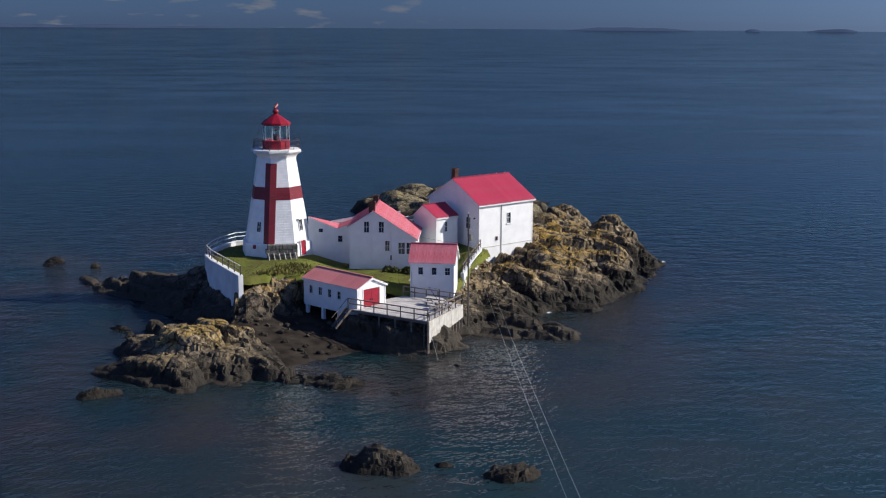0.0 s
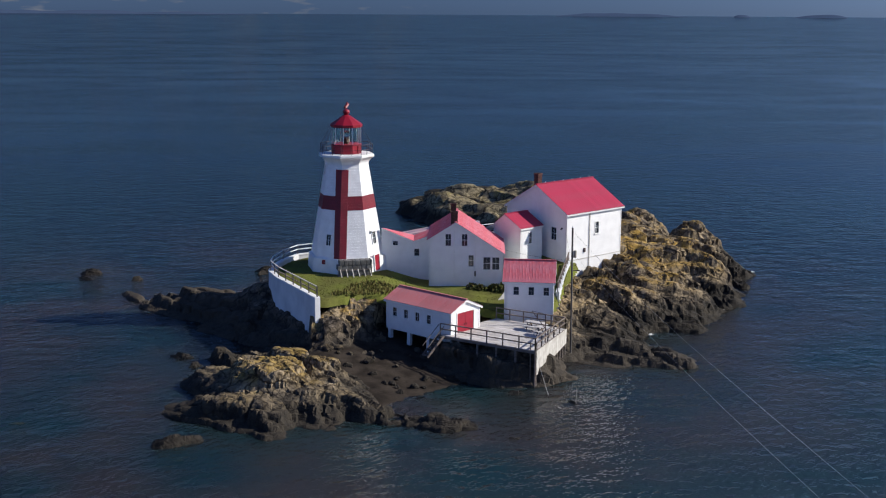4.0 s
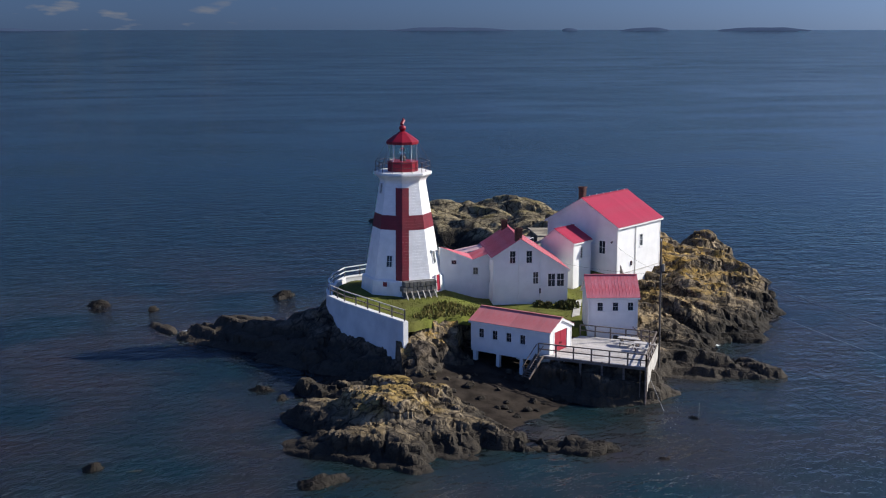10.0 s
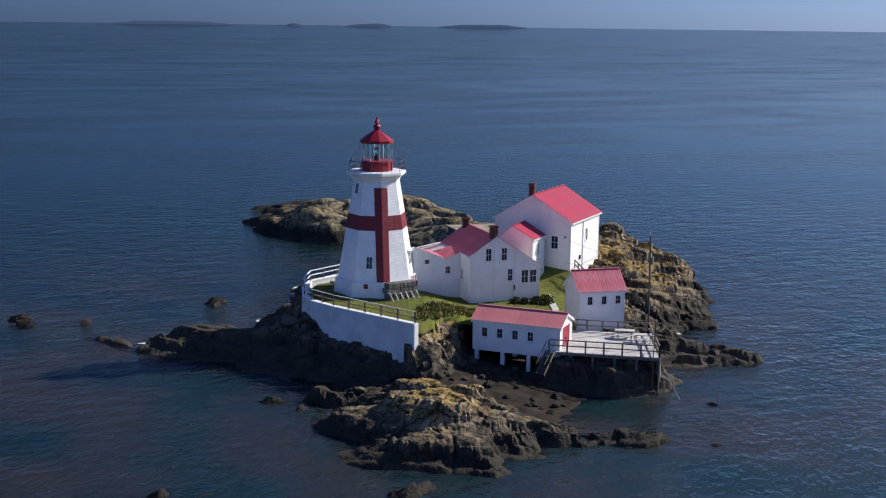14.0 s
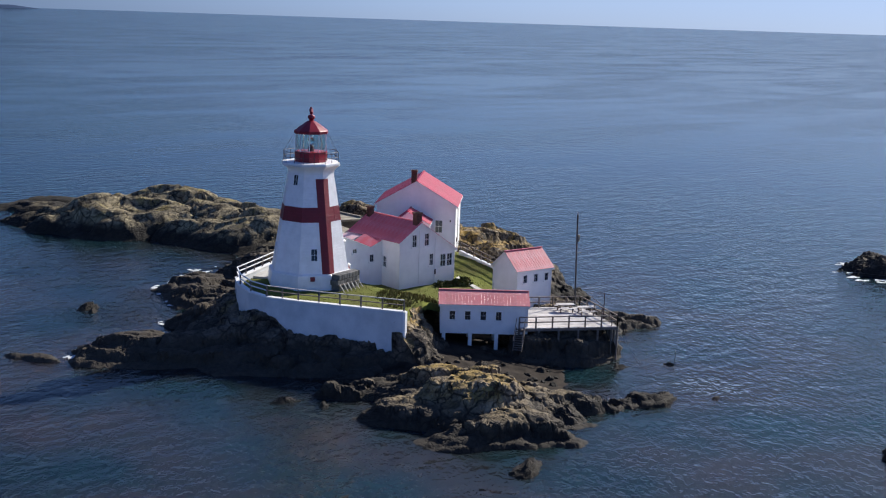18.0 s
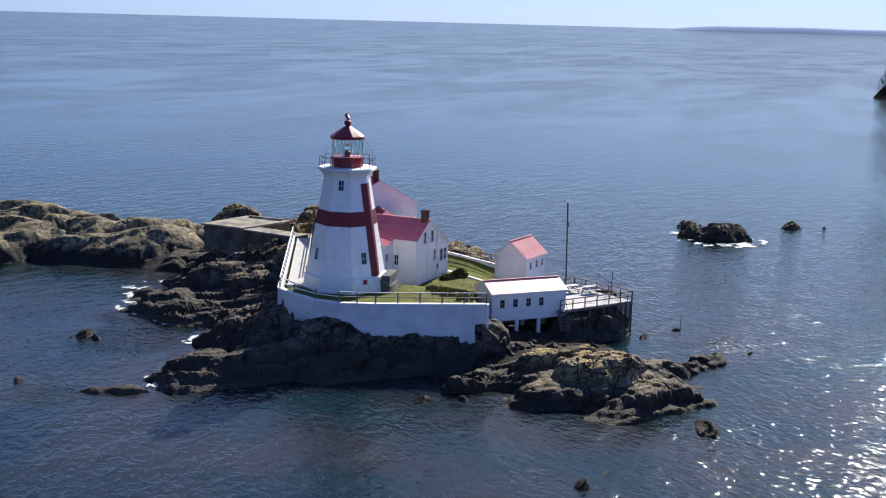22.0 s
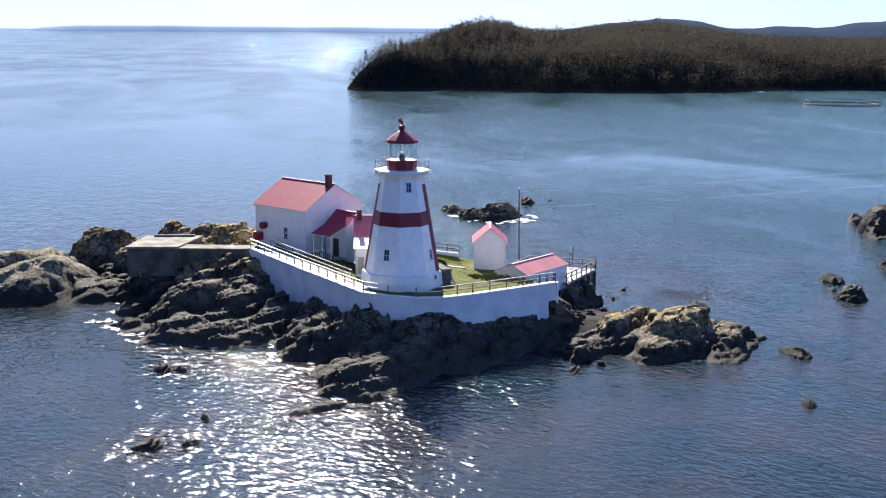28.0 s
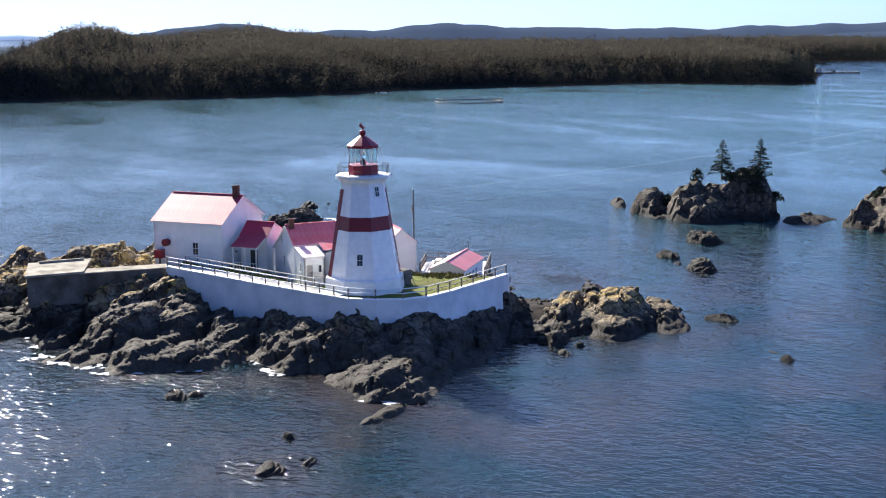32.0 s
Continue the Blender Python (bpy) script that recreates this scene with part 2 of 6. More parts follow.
def rock_material(name, tan, grey, lichen, low_dark, tide, cover=0.41, lichen_z=0.0):
    """Bare rock with lichen on flat upper faces, blackened by weed and wet below the tide mark."""
    m = bpy.data.materials.new(name)
    m.use_nodes = True
    n, l = m.node_tree.nodes, m.node_tree.links
    p = n["Principled BSDF"]
    geo = n.new("ShaderNodeNewGeometry")
    sep, sepn = n.new("ShaderNodeSeparateXYZ"), n.new("ShaderNodeSeparateXYZ")
    l.new(geo.outputs["Position"], sep.inputs[0]), l.new(geo.outputs["True Normal"], sepn.inputs[0])

    def noise_tex(scale, detail=6, rough=0.6):
        t = n.new("ShaderNodeTexNoise")
        t.inputs["Scale"].default_value, t.inputs["Detail"].default_value, t.inputs["Roughness"].default_value = scale, detail, rough
        l.new(geo.outputs["Position"], t.inputs["Vector"])
        return t.outputs["Fac"]

    def ramp(fac, a, b, ca=(0, 0, 0, 1), cb=(1, 1, 1, 1)):
        r = n.new("ShaderNodeValToRGB")
        r.color_ramp.elements[0].position, r.color_ramp.elements[1].position = a, b
        r.color_ramp.elements[0].color, r.color_ramp.elements[1].color = ca, cb
        l.new(fac, r.inputs["Fac"])
        return r.outputs["Color"]

    def mix(fac, a, b):
        x = n.new("ShaderNodeMix")
        x.data_type = "RGBA"
        l.new(fac, x.inputs["Factor"])
        l.new(a, x.inputs["A"]), l.new(b, x.inputs["B"])
        return x.outputs["Result"]

    def math_node(op, a, b):
        x = n.new("ShaderNodeMath")
        x.operation = op
        x.use_clamp = op == "MULTIPLY"
        for k, v in enumerate((a, b)):
            if isinstance(v, (int, float)):
                x.inputs[k].default_value = v
            else:
                l.new(v, x.inputs[k])
        return x.outputs[0]

    base = ramp(noise_tex(0.45), 0.38, 0.62, (*grey, 1), (*tan, 1))
    grain = ramp(noise_tex(2.4, 8, 0.66), 0.28, 0.68, (0.74, 0.73, 0.72, 1), (1.12, 1.12, 1.11, 1))
    mul = n.new("ShaderNodeMix")
    mul.data_type, mul.blend_type = "RGBA", "MULTIPLY"
    mul.inputs["Factor"].default_value = 1.0
    l.new(base, mul.inputs["A"]), l.new(grain, mul.inputs["B"])
    stain = ramp(noise_tex(0.9, 6, 0.7), 0.36, 0.56, (0.42, 0.41, 0.40, 1), (1.08, 1.08, 1.08, 1))
    mul2 = n.new("ShaderNodeMix")
    mul2.data_type, mul2.blend_type = "RGBA", "MULTIPLY"
    mul2.inputs["Factor"].default_value = 0.95
    l.new(mul.outputs["Result"], mul2.inputs["A"]), l.new(stain, mul2.inputs["B"])
    col = mul2.outputs["Result"]
    patch = ramp(noise_tex(0.33, 8, 0.66), cover, cover + 0.10)
    up = ramp(sepn.outputs["Z"], 0.20, 0.70)
    high = ramp(math_node("MULTIPLY", sep.outputs["Z"], 0.1), ((lichen_z or tide) - 0.4) / 10, ((lichen_z or tide) + (1.6 if lichen_z else 0.9)) / 10)
    lich = math_node("MULTIPLY", math_node("MULTIPLY", patch, up), high)
    lc = ramp(noise_tex(0.25, 5), 0.40, 0.60, (lichen[0] * 0.66, lichen[1] * 0.66, lichen[2] * 0.9, 1), (*lichen, 1))
    col = mix(math_node("MULTIPLY", lich, 0.72), col, lc)
    crack = n.new("ShaderNodeTexVoronoi")
    crack.feature = "DISTANCE_TO_EDGE"
    crack.inputs["Scale"].default_value = 0.55
    warp = n.new("ShaderNodeTexNoise")
    warp.inputs["Scale"].default_value, warp.inputs["Detail"].default_value = 0.9, 4
    bend = n.new("ShaderNodeVectorMath")
    bend.operation = "MULTIPLY_ADD"
    bend.inputs[1].default_value = (1.4, 1.4, 1.4)
    l.new(geo.outputs["Position"], warp.inputs["Vector"]), l.new(warp.outputs["Color"], bend.inputs[0])
    l.new(geo.outputs["Position"], bend.inputs[2]), l.new(bend.outputs[0], crack.inputs["Vector"])
    open_crack = ramp(crack.outputs["Distance"], 0.005, 0.075, (0.16, 0.15, 0.14, 1), (1, 1, 1, 1))
    gap = n.new("ShaderNodeMix")
    gap.data_type, gap.blend_type = "RGBA", "MULTIPLY"
    gap.inputs["Factor"].default_value = 1.0
    l.new(col, gap.inputs["A"]), l.new(open_crack, gap.inputs["B"])
    col = gap.outputs["Result"]
    fine = n.new("ShaderNodeTexVoronoi")
    fine.feature = "DISTANCE_TO_EDGE"
    fine.inputs["Scale"].default_value = 1.5
    l.new(bend.outputs[0], fine.inputs["Vector"])
    seam = n.new("ShaderNodeMix")
    seam.data_type, seam.blend_type = "RGBA", "MULTIPLY"
    seam.inputs["Factor"].default_value = 1.0
    l.new(col, seam.inputs["A"]), l.new(ramp(fine.outputs["Distance"], 0.0, 0.08, (0.55, 0.54, 0.53, 1), (1.04, 1.04, 1.04, 1)), seam.inputs["B"])
    col = seam.outputs["Result"]
    edge = math_node("ADD", sep.outputs["Z"], math_node("MULTIPLY", math_node("SUBTRACT", noise_tex(0.35), 0.5), 5.0))
    low = ramp(math_node("MULTIPLY", edge, 0.1), max(0.0, (tide - 0.7) / 10), (tide + 0.7) / 10, (1, 1, 1, 1), (0, 0, 0, 1))
    dc = ramp(noise_tex(2.2, 7, 0.7), 0.35, 0.75, (*low_dark, 1), (low_dark[0] * 2.1, low_dark[1] * 2.0, low_dark[2] * 1.8, 1))
    col = mix(math_node("MULTIPLY", low, 0.93), col, dc)
    l.new(col, p.inputs["Base Color"])
    p.inputs["Roughness"].default_value = 0.82
    p.inputs["Specular IOR Level"].default_value = 0.2
    b = n.new("ShaderNodeBump")
    b.inputs["Strength"].default_value, b.inputs["Distance"].default_value = 0.5, 0.15
    chip = ramp(fine.outputs["Distance"], 0.0, 0.12)
    l.new(math_node("ADD", noise_tex(2.6, 9, 0.72), math_node("MULTIPLY", chip, 0.8)), b.inputs["Height"])
    l.new(b.outputs["Normal"], p.inputs["Normal"])
    return m


ROCK = rock_material("granite_with_lichen", (0.32, 0.25, 0.160), (0.15, 0.124, 0.094), (0.38, 0.25, 0.055), (0.016, 0.014, 0.012), 2.2, 0.44)
ISLAND_ROCK = rock_material("brown_granite_with_lichen", (0.31, 0.24, 0.150), (0.115, 0.092, 0.069), (0.43, 0.26, 0.035), (0.0075, 0.0068, 0.006), 2.9, 0.46, lichen_z=3.3)
RIDGE_ROCK = rock_material("pale_weathered_granite", (0.30, 0.248, 0.148), (0.145, 0.12, 0.081), (0.29, 0.225, 0.065), (0.010, 0.009, 0.008), 2.5, 0.54)
# West-shore shade and veiling haze are tuned into its weedy dark band.
ROCK_GREY = rock_material("bare_grey_rock", (0.185, 0.147, 0.108), (0.085, 0.069, 0.054), (0.19, 0.14, 0.045), (0.034, 0.029, 0.0235), 3.0, 0.50)
ROCK_LOW = rock_material("weedy_skerry_rock", (0.13, 0.108, 0.08), (0.06, 0.053, 0.047), (0.12, 0.085, 0.035), (0.014, 0.012, 0.010), 1.8)
FOREST_FLOOR = rock_material("dark_forest_floor", (0.030, 0.029, 0.023), (0.020, 0.019, 0.016), (0.034, 0.032, 0.022), (0.030, 0.026, 0.022), 1.6)
FOREST_FLOOR.node_tree.nodes["Principled BSDF"].inputs["Specular IOR Level"].default_value = 0.0
CLIFF = rock_material("islet_cliff_rock", (0.17, 0.132, 0.105), (0.09, 0.074, 0.062), (0.060, 0.055, 0.030), (0.014, 0.0125, 0.011), 2.0)


def sea_material():
    m = bpy.data.materials.new("sea_water")
    m.use_nodes = True
    n, l = m.node_tree.nodes, m.node_tree.links
    p = n["Principled BSDF"]
    geo = n.new("ShaderNodeNewGeometry")

    def noise_tex(scale, detail, stretch=(1, 1, 1), turn=0.0, swirl=0.0, crests=False):
        mp, t = n.new("ShaderNodeMapping"), n.new("ShaderNodeTexNoise")
        mp.inputs["Scale"].default_value, mp.inputs["Rotation"].default_value = stretch, (0, 0, radians(turn))
        t.inputs["Scale"].default_value, t.inputs["Detail"].default_value = scale, detail
        t.inputs["Distortion"].default_value = swirl
        if crests:                  # long crests: turned first, then drawn out
            mp.vector_type = "TEXTURE"
        l.new(geo.outputs["Position"], mp.inputs["Vector"]), l.new(mp.outputs["Vector"], t.inputs["Vector"])
        return t.outputs["Fac"]

    tint = n.new("ShaderNodeValToRGB")
    tint.color_ramp.elements[0].position, tint.color_ramp.elements[1].position = 0.35, 0.65
    tint.color_ramp.elements[0].color, tint.color_ramp.elements[1].color = (0.0036, 0.0112, 0.0152, 1), (0.0055, 0.0180, 0.0222, 1)
    l.new(noise_tex(0.012, 3), tint.inputs["Fac"])
    body, gloss, blend = n.new("ShaderNodeSubsurfaceScattering"), n.new("ShaderNodeBsdfGlossy"), n.new("ShaderNodeMixShader")
    body.inputs["Radius"].default_value, body.inputs["Scale"].default_value = (1.0, 1.4, 1.4), 1.6      # light spreads in the turbid water
    fres, cap = n.new("ShaderNodeFresnel"), n.new("ShaderNodeMath")
    near, murk, weed = n.new("ShaderNodeVectorMath"), n.new("ShaderNodeMapRange"), n.new("ShaderNodeMix")
    near.operation = "DISTANCE"
    near.inputs[1].default_value = (2, -14, 0.5)
    murk.inputs["From Min"].default_value, murk.inputs["From Max"].default_value = 88, 34
    patchy, amount = n.new("ShaderNodeMapRange"), n.new("ShaderNodeMath")
    patchy.inputs["From Min"].default_value, patchy.inputs["From Max"].default_value = 0.38, 0.60
    amount.operation = "MULTIPLY"
    weed.data_type = "RGBA"
    weed.inputs["B"].default_value = (0.021, 0.0185, 0.0185, 1)
    l.new(geo.outputs["Position"], near.inputs[0]), l.new(near.outputs["Value"], murk.inputs["Value"])
    l.new(noise_tex(0.07, 4), patchy.inputs["Value"])
    l.new(murk.outputs["Result"], amount.inputs[0]), l.new(patchy.outputs["Result"], amount.inputs[1])
    l.new(amount.outputs[0], weed.inputs["Factor"]), l.new(tint.outputs["Color"], weed.inputs["A"])
    gloss.inputs["Roughness"].default_value, fres.inputs["IOR"].default_value = 0.06, 1.36
    cap.operation, cap.inputs[1].default_value = "MINIMUM", GLOSS_CAP
    l.new(fres.outputs[0], cap.inputs[0]), l.new(cap.outputs[0], blend.inputs[0])
    l.new(body.outputs[0], blend.inputs[1]), l.new(gloss.outputs[0], blend.inputs[2])
    l.new(blend.outputs[0], n["Material Output"].inputs["Surface"])
    n.remove(p)
    slick = n.new("ShaderNodeMapRange")
    slick.inputs["From Min"].default_value, slick.inputs["From Max"].default_value = 0.38, 0.62
    slick.inputs["To Min"].default_value, slick.inputs["To Max"].default_value = 0.15, 0.9
    l.new(noise_tex(0.006, 4, (1, 2.6, 1), 25, 1.6), slick.inputs["Value"])
    h1, h2 = noise_tex(0.22, 2, (1, 2.2, 1), 60), noise_tex(1.15, 2, (1, 0.66, 1), 45, crests=True)
    b1, b2 = n.new("ShaderNodeBump"), n.new("ShaderNodeBump")
    b1.inputs["Distance"].default_value, b2.inputs["Distance"].default_value = 0.24, 0.10
    open_sea = n.new("ShaderNodeMapRange")             # steeper chop off the lee of the island
    open_sea.inputs["From Min"].default_value, open_sea.inputs["From Max"].default_value = 170, 900
    open_sea.inputs["To Min"].default_value, open_sea.inputs["To Max"].default_value = 0.172, 0.40
    l.new(near.outputs["Value"], open_sea.inputs["Value"]), l.new(open_sea.outputs["Result"], b2.inputs["Distance"])
    l.new(h1, b1.inputs["Height"]), l.new(h2, b2.inputs["Height"])
    close, ruffle = n.new("ShaderNodeMapRange"), n.new("ShaderNodeMath")
    close.inputs["From Min"].default_value, close.inputs["From Max"].default_value = 190, 95
    ruffle.operation = "MAXIMUM"
    l.new(near.outputs["Value"], close.inputs["Value"])
    l.new(close.outputs["Result"], ruffle.inputs[0]), l.new(slick.outputs["Result"], ruffle.inputs[1])
    bay, lee, calm = n.new("ShaderNodeVectorMath"), n.new("ShaderNodeMapRange"), n.new("ShaderNodeMath")
    bay.operation, bay.inputs[1].default_value = "DISTANCE", (300, -330, 0)     # sheltered water inside the headland
    lee.inputs["From Min"].default_value, lee.inputs["From Max"].default_value = 330, 170
    lee.inputs["To Min"].default_value, lee.inputs["To Max"].default_value = 1.0, 1.25
    calm.operation = "MULTIPLY"
    l.new(geo.outputs["Position"], bay.inputs[0]), l.new(bay.outputs["Value"], lee.inputs["Value"])
    l.new(ruffle.outputs[0], calm.inputs[0]), l.new(lee.outputs["Result"], calm.inputs[1])
    bay_sheen, sheen_tint = n.new("ShaderNodeMapRange"), n.new("ShaderNodeMix")          # sky reflection over the bay, painted as a paler body colour
    bay_sheen.inputs["From Min"].default_value, bay_sheen.inputs["From Max"].default_value = 425, 170
    sheen_tint.data_type = "RGBA"
    sheen_tint.inputs["B"].default_value = (0.032, 0.072, 0.084, 1)
    l.new(bay.outputs["Value"], bay_sheen.inputs["Value"]), l.new(bay_sheen.outputs["Result"], sheen_tint.inputs["Factor"])
    l.new(weed.outputs["Result"], sheen_tint.inputs["A"]), l.new(sheen_tint.outputs["Result"], body.inputs["Color"])
    gust, puffs = n.new("ShaderNodeMapRange"), n.new("ShaderNodeMath")          # cat's-paws of wind
    gust.inputs["From Min"].default_value, gust.inputs["From Max"].default_value = 0.36, 0.62
    gust.inputs["To Min"].default_value, gust.inputs["To Max"].default_value = 0.62, 1.0
    puffs.operation = "MULTIPLY"
    l.new(noise_tex(0.045, 4, (1, 1.8, 1), 20, 0.8), gust.inputs["Value"])
    l.new(calm.outputs[0], puffs.inputs[0]), l.new(gust.outputs["Result"], puffs.inputs[1])
    steep = puffs.outputs[0]
    for place, wide in (((-31.6, 22.6, 0.5), 6.0), ((-27.5, 14.0, 0.5), 5.0), ((-10.0, 19.0, 0.5), 9.0), ((-2.0, 24.0, 0.5), 6.0), ((15.5, -35.5, 0.5), 5.0)):      # broken water over shoals
        off, surf, most = n.new("ShaderNodeVectorMath"), n.new("ShaderNodeMapRange"), n.new("ShaderNodeMath")
        off.operation, off.inputs[1].default_value, most.operation = "DISTANCE", place, "MAXIMUM"
        surf.inputs["From Min"].default_value, surf.inputs["From Max"].default_value = wide, wide * 0.4
        surf.inputs["To Max"].default_value = 2.0
        l.new(geo.outputs["Position"], off.inputs[0]), l.new(off.outputs["Value"], surf.inputs["Value"])
        l.new(steep, most.inputs[0]), l.new(surf.outputs["Result"], most.inputs[1])
        steep = most.outputs[0]
    l.new(puffs.outputs[0], b1.inputs["Strength"]), l.new(steep, b2.inputs["Strength"])
    l.new(b1.outputs["Normal"], b2.inputs["Normal"]), [l.new(b2.outputs["Normal"], q.inputs["Normal"]) for q in (gloss, fres)]
    return m


GLOSS_CAP = 0.66        # wind-ruffled water never mirrors fully at a low angle
SEA = sea_material()
FOAM_GLINT = material("foam_and_glint", (0.62, 0.64, 0.65), 0.9, vary=0.1, bump=0.3, bump_scale=6)


# ---- helpers ----
def empty_thing(name, x, y, z, yaw, label, category, group=""):
    ob = new(name)
    ob.matrix_world = pose(x, y, z, 0, 0, yaw)
    return tagged(ob, label, category, group)


def part(name, bm, mat, parent=None, label="", smooth=False):
    me = bpy.data.meshes.new(name)
    if isinstance(bm, bmesh.types.BMesh):
        bmesh.ops.recalc_face_normals(bm, faces=bm.faces)
        bm.to_mesh(me)
        bm.free()
    else:
        me.from_pydata(*bm)
    me.materials.append(mat)
    if smooth:
        for f in me.polygons:
            f.use_smooth = True
    ob = new(name, me)
    if parent:
        ob.parent = parent
    return tagged(ob, label)


def shared(name, me, m, parent):
    ob = new(name, me)
    ob.parent, ob.matrix_basis = parent, m
    return ob


def box(bm, x0, x1, y0, y1, z0, z1, m=None):
    vs = [bm.verts.new((m @ Vector(c)) if m else c) for c in ((x0, y0, z0), (x1, y0, z0), (x1, y1, z0), (x0, y1, z0), (x0, y0, z1), (x1, y0, z1), (x1, y1, z1), (x0, y1, z1))]
    for f in ((3, 2, 1, 0), (4, 5, 6, 7), (0, 1, 5, 4), (1, 2, 6, 5), (2, 3, 7, 6), (3, 0, 4, 7)):
        bm.faces.new([vs[k] for k in f])
    return bm


def bm_box(*a, **k):
    return box(bmesh.new(), *a, **k)


def hexa(bm, pts):
    """A solid from eight corners: four below, then the four above them."""
    vs = [bm.verts.new(p) for p in pts]
    for f in ((3, 2, 1, 0), (4, 5, 6, 7), (0, 1, 5, 4), (1, 2, 6, 5), (2, 3, 7, 6), (3, 0, 4, 7)):
        bm.faces.new([vs[k] for k in f])


def bar(bm, a, b, w, h=None, sides=4):
    """A straight bar from a to b."""
    a, b, h = Vector(a), Vector(b), h or w
    d = (b - a).normalized()
    s = d.cross(Vector((0, 0, 1)))
    s = s.normalized() if s.length > 1e-4 else Vector((1, 0, 0))
    u = s.cross(d)
    if sides == 4:
        ring = [(-w / 2, -h / 2), (w / 2, -h / 2), (w / 2, h / 2), (-w / 2, h / 2)]
    else:
        ring = [(w / 2 * math.cos(2 * math.pi * k / sides), h / 2 * math.sin(2 * math.pi * k / sides)) for k in range(sides)]
    lo = [bm.verts.new(a + s * p + u * q) for p, q in ring]
    hi = [bm.verts.new(b + s * p + u * q) for p, q in ring]
    k = len(ring)
    bm.faces.new(lo[::-1]), bm.faces.new(hi)
    for i in range(k):
        bm.faces.new((lo[i], lo[(i + 1) % k], hi[(i + 1) % k], hi[i]))
    return bm


def bm_bar(*a, **k):
    return bar(bmesh.new(), *a, **k)


def lathe(bm, profile, sides, turn=0.0, cap=True):
    """Rings of (radius, z), closed round the axis."""
    rings = [[bm.verts.new((r * math.cos(radians(turn) + 2 * math.pi * k / sides), r * math.sin(radians(turn) + 2 * math.pi * k / sides), z)) for k in range(sides)] for r, z in profile]
    for a, b in zip(rings, rings[1:]):
        for k in range(sides):
            bm.faces.new((a[k], a[(k + 1) % sides], b[(k + 1) % sides], b[k]))
    if cap:
        bm.faces.new(rings[0][::-1]), bm.faces.new(rings[-1])
    return bm


# ---- numeric noise for ground and rocks ----
def hash01(ix, iy, seed):
    h = (ix.astype(np.int64) * 374761393 + iy.astype(np.int64) * 668265263 + seed * 974711) & 0x7fffffff
    h = ((h ^ (h >> 13)) * 1274126177) & 0x7fffffff
    return ((h ^ (h >> 16)) & 0xfffff) / 1048575.0


def value_noise(x, y, seed):
    ix, iy = np.floor(x), np.floor(y)
    fx, fy = x - ix, y - iy
    fx, fy = fx * fx * (3 - 2 * fx), fy * fy * (3 - 2 * fy)
    a, b = hash01(ix, iy, seed), hash01(ix + 1, iy, seed)
    c, d = hash01(ix, iy + 1, seed), hash01(ix + 1, iy + 1, seed)
    return (a * (1 - fx) + b * fx) * (1 - fy) + (c * (1 - fx) + d * fx) * fy - 0.5


def fbm(x, y, seed, octaves=5):
    return sum(value_noise(x * 2 ** k, y * 2 ** k, seed + k) / 2 ** k for k in range(octaves))


def humps(x, y, size, stretch, turn, seed, uneven=0.30, tilt=0.45, dip=0.0, steep=1.0, power=1.3):
    """Jointed bedrock: a close pack of convex blocks, each with its own height and tilt, meeting in sharp creases. Height, and the nearness of a crease."""
    c, s = math.cos(radians(turn)), math.sin(radians(turn))
    u, v = (x * c + y * s) / (size * stretch), (-x * s + y * c) / size
    iu, iv = np.floor(u), np.floor(v)
    best, second = np.full(u.shape, -9.0), np.full(u.shape, -9.0)
    for di in (-1, 0, 1):
        for dj in (-1, 0, 1):
            a, b = iu + di, iv + dj
            du, dv = u - a - 0.1 - 0.8 * hash01(a, b, seed), v - b - 0.1 - 0.8 * hash01(a, b, seed + 1)
            t = uneven * 2 * (hash01(a, b, seed + 2) - 0.5) + tilt * ((hash01(a, b, seed + 3) - 0.5) * du + (hash01(a, b, seed + 4) - 0.5) * dv) + dip * dv
            m = np.maximum(np.abs(du + 0.25 * dv), np.abs(dv - 0.15 * du))
            t = t - steep * (power * np.maximum(0, m - 0.36) + 0.22 * m)
            second = np.maximum(second, np.minimum(best, t))
            best = np.maximum(best, t)
    return (best + 0.06) * size, best - second


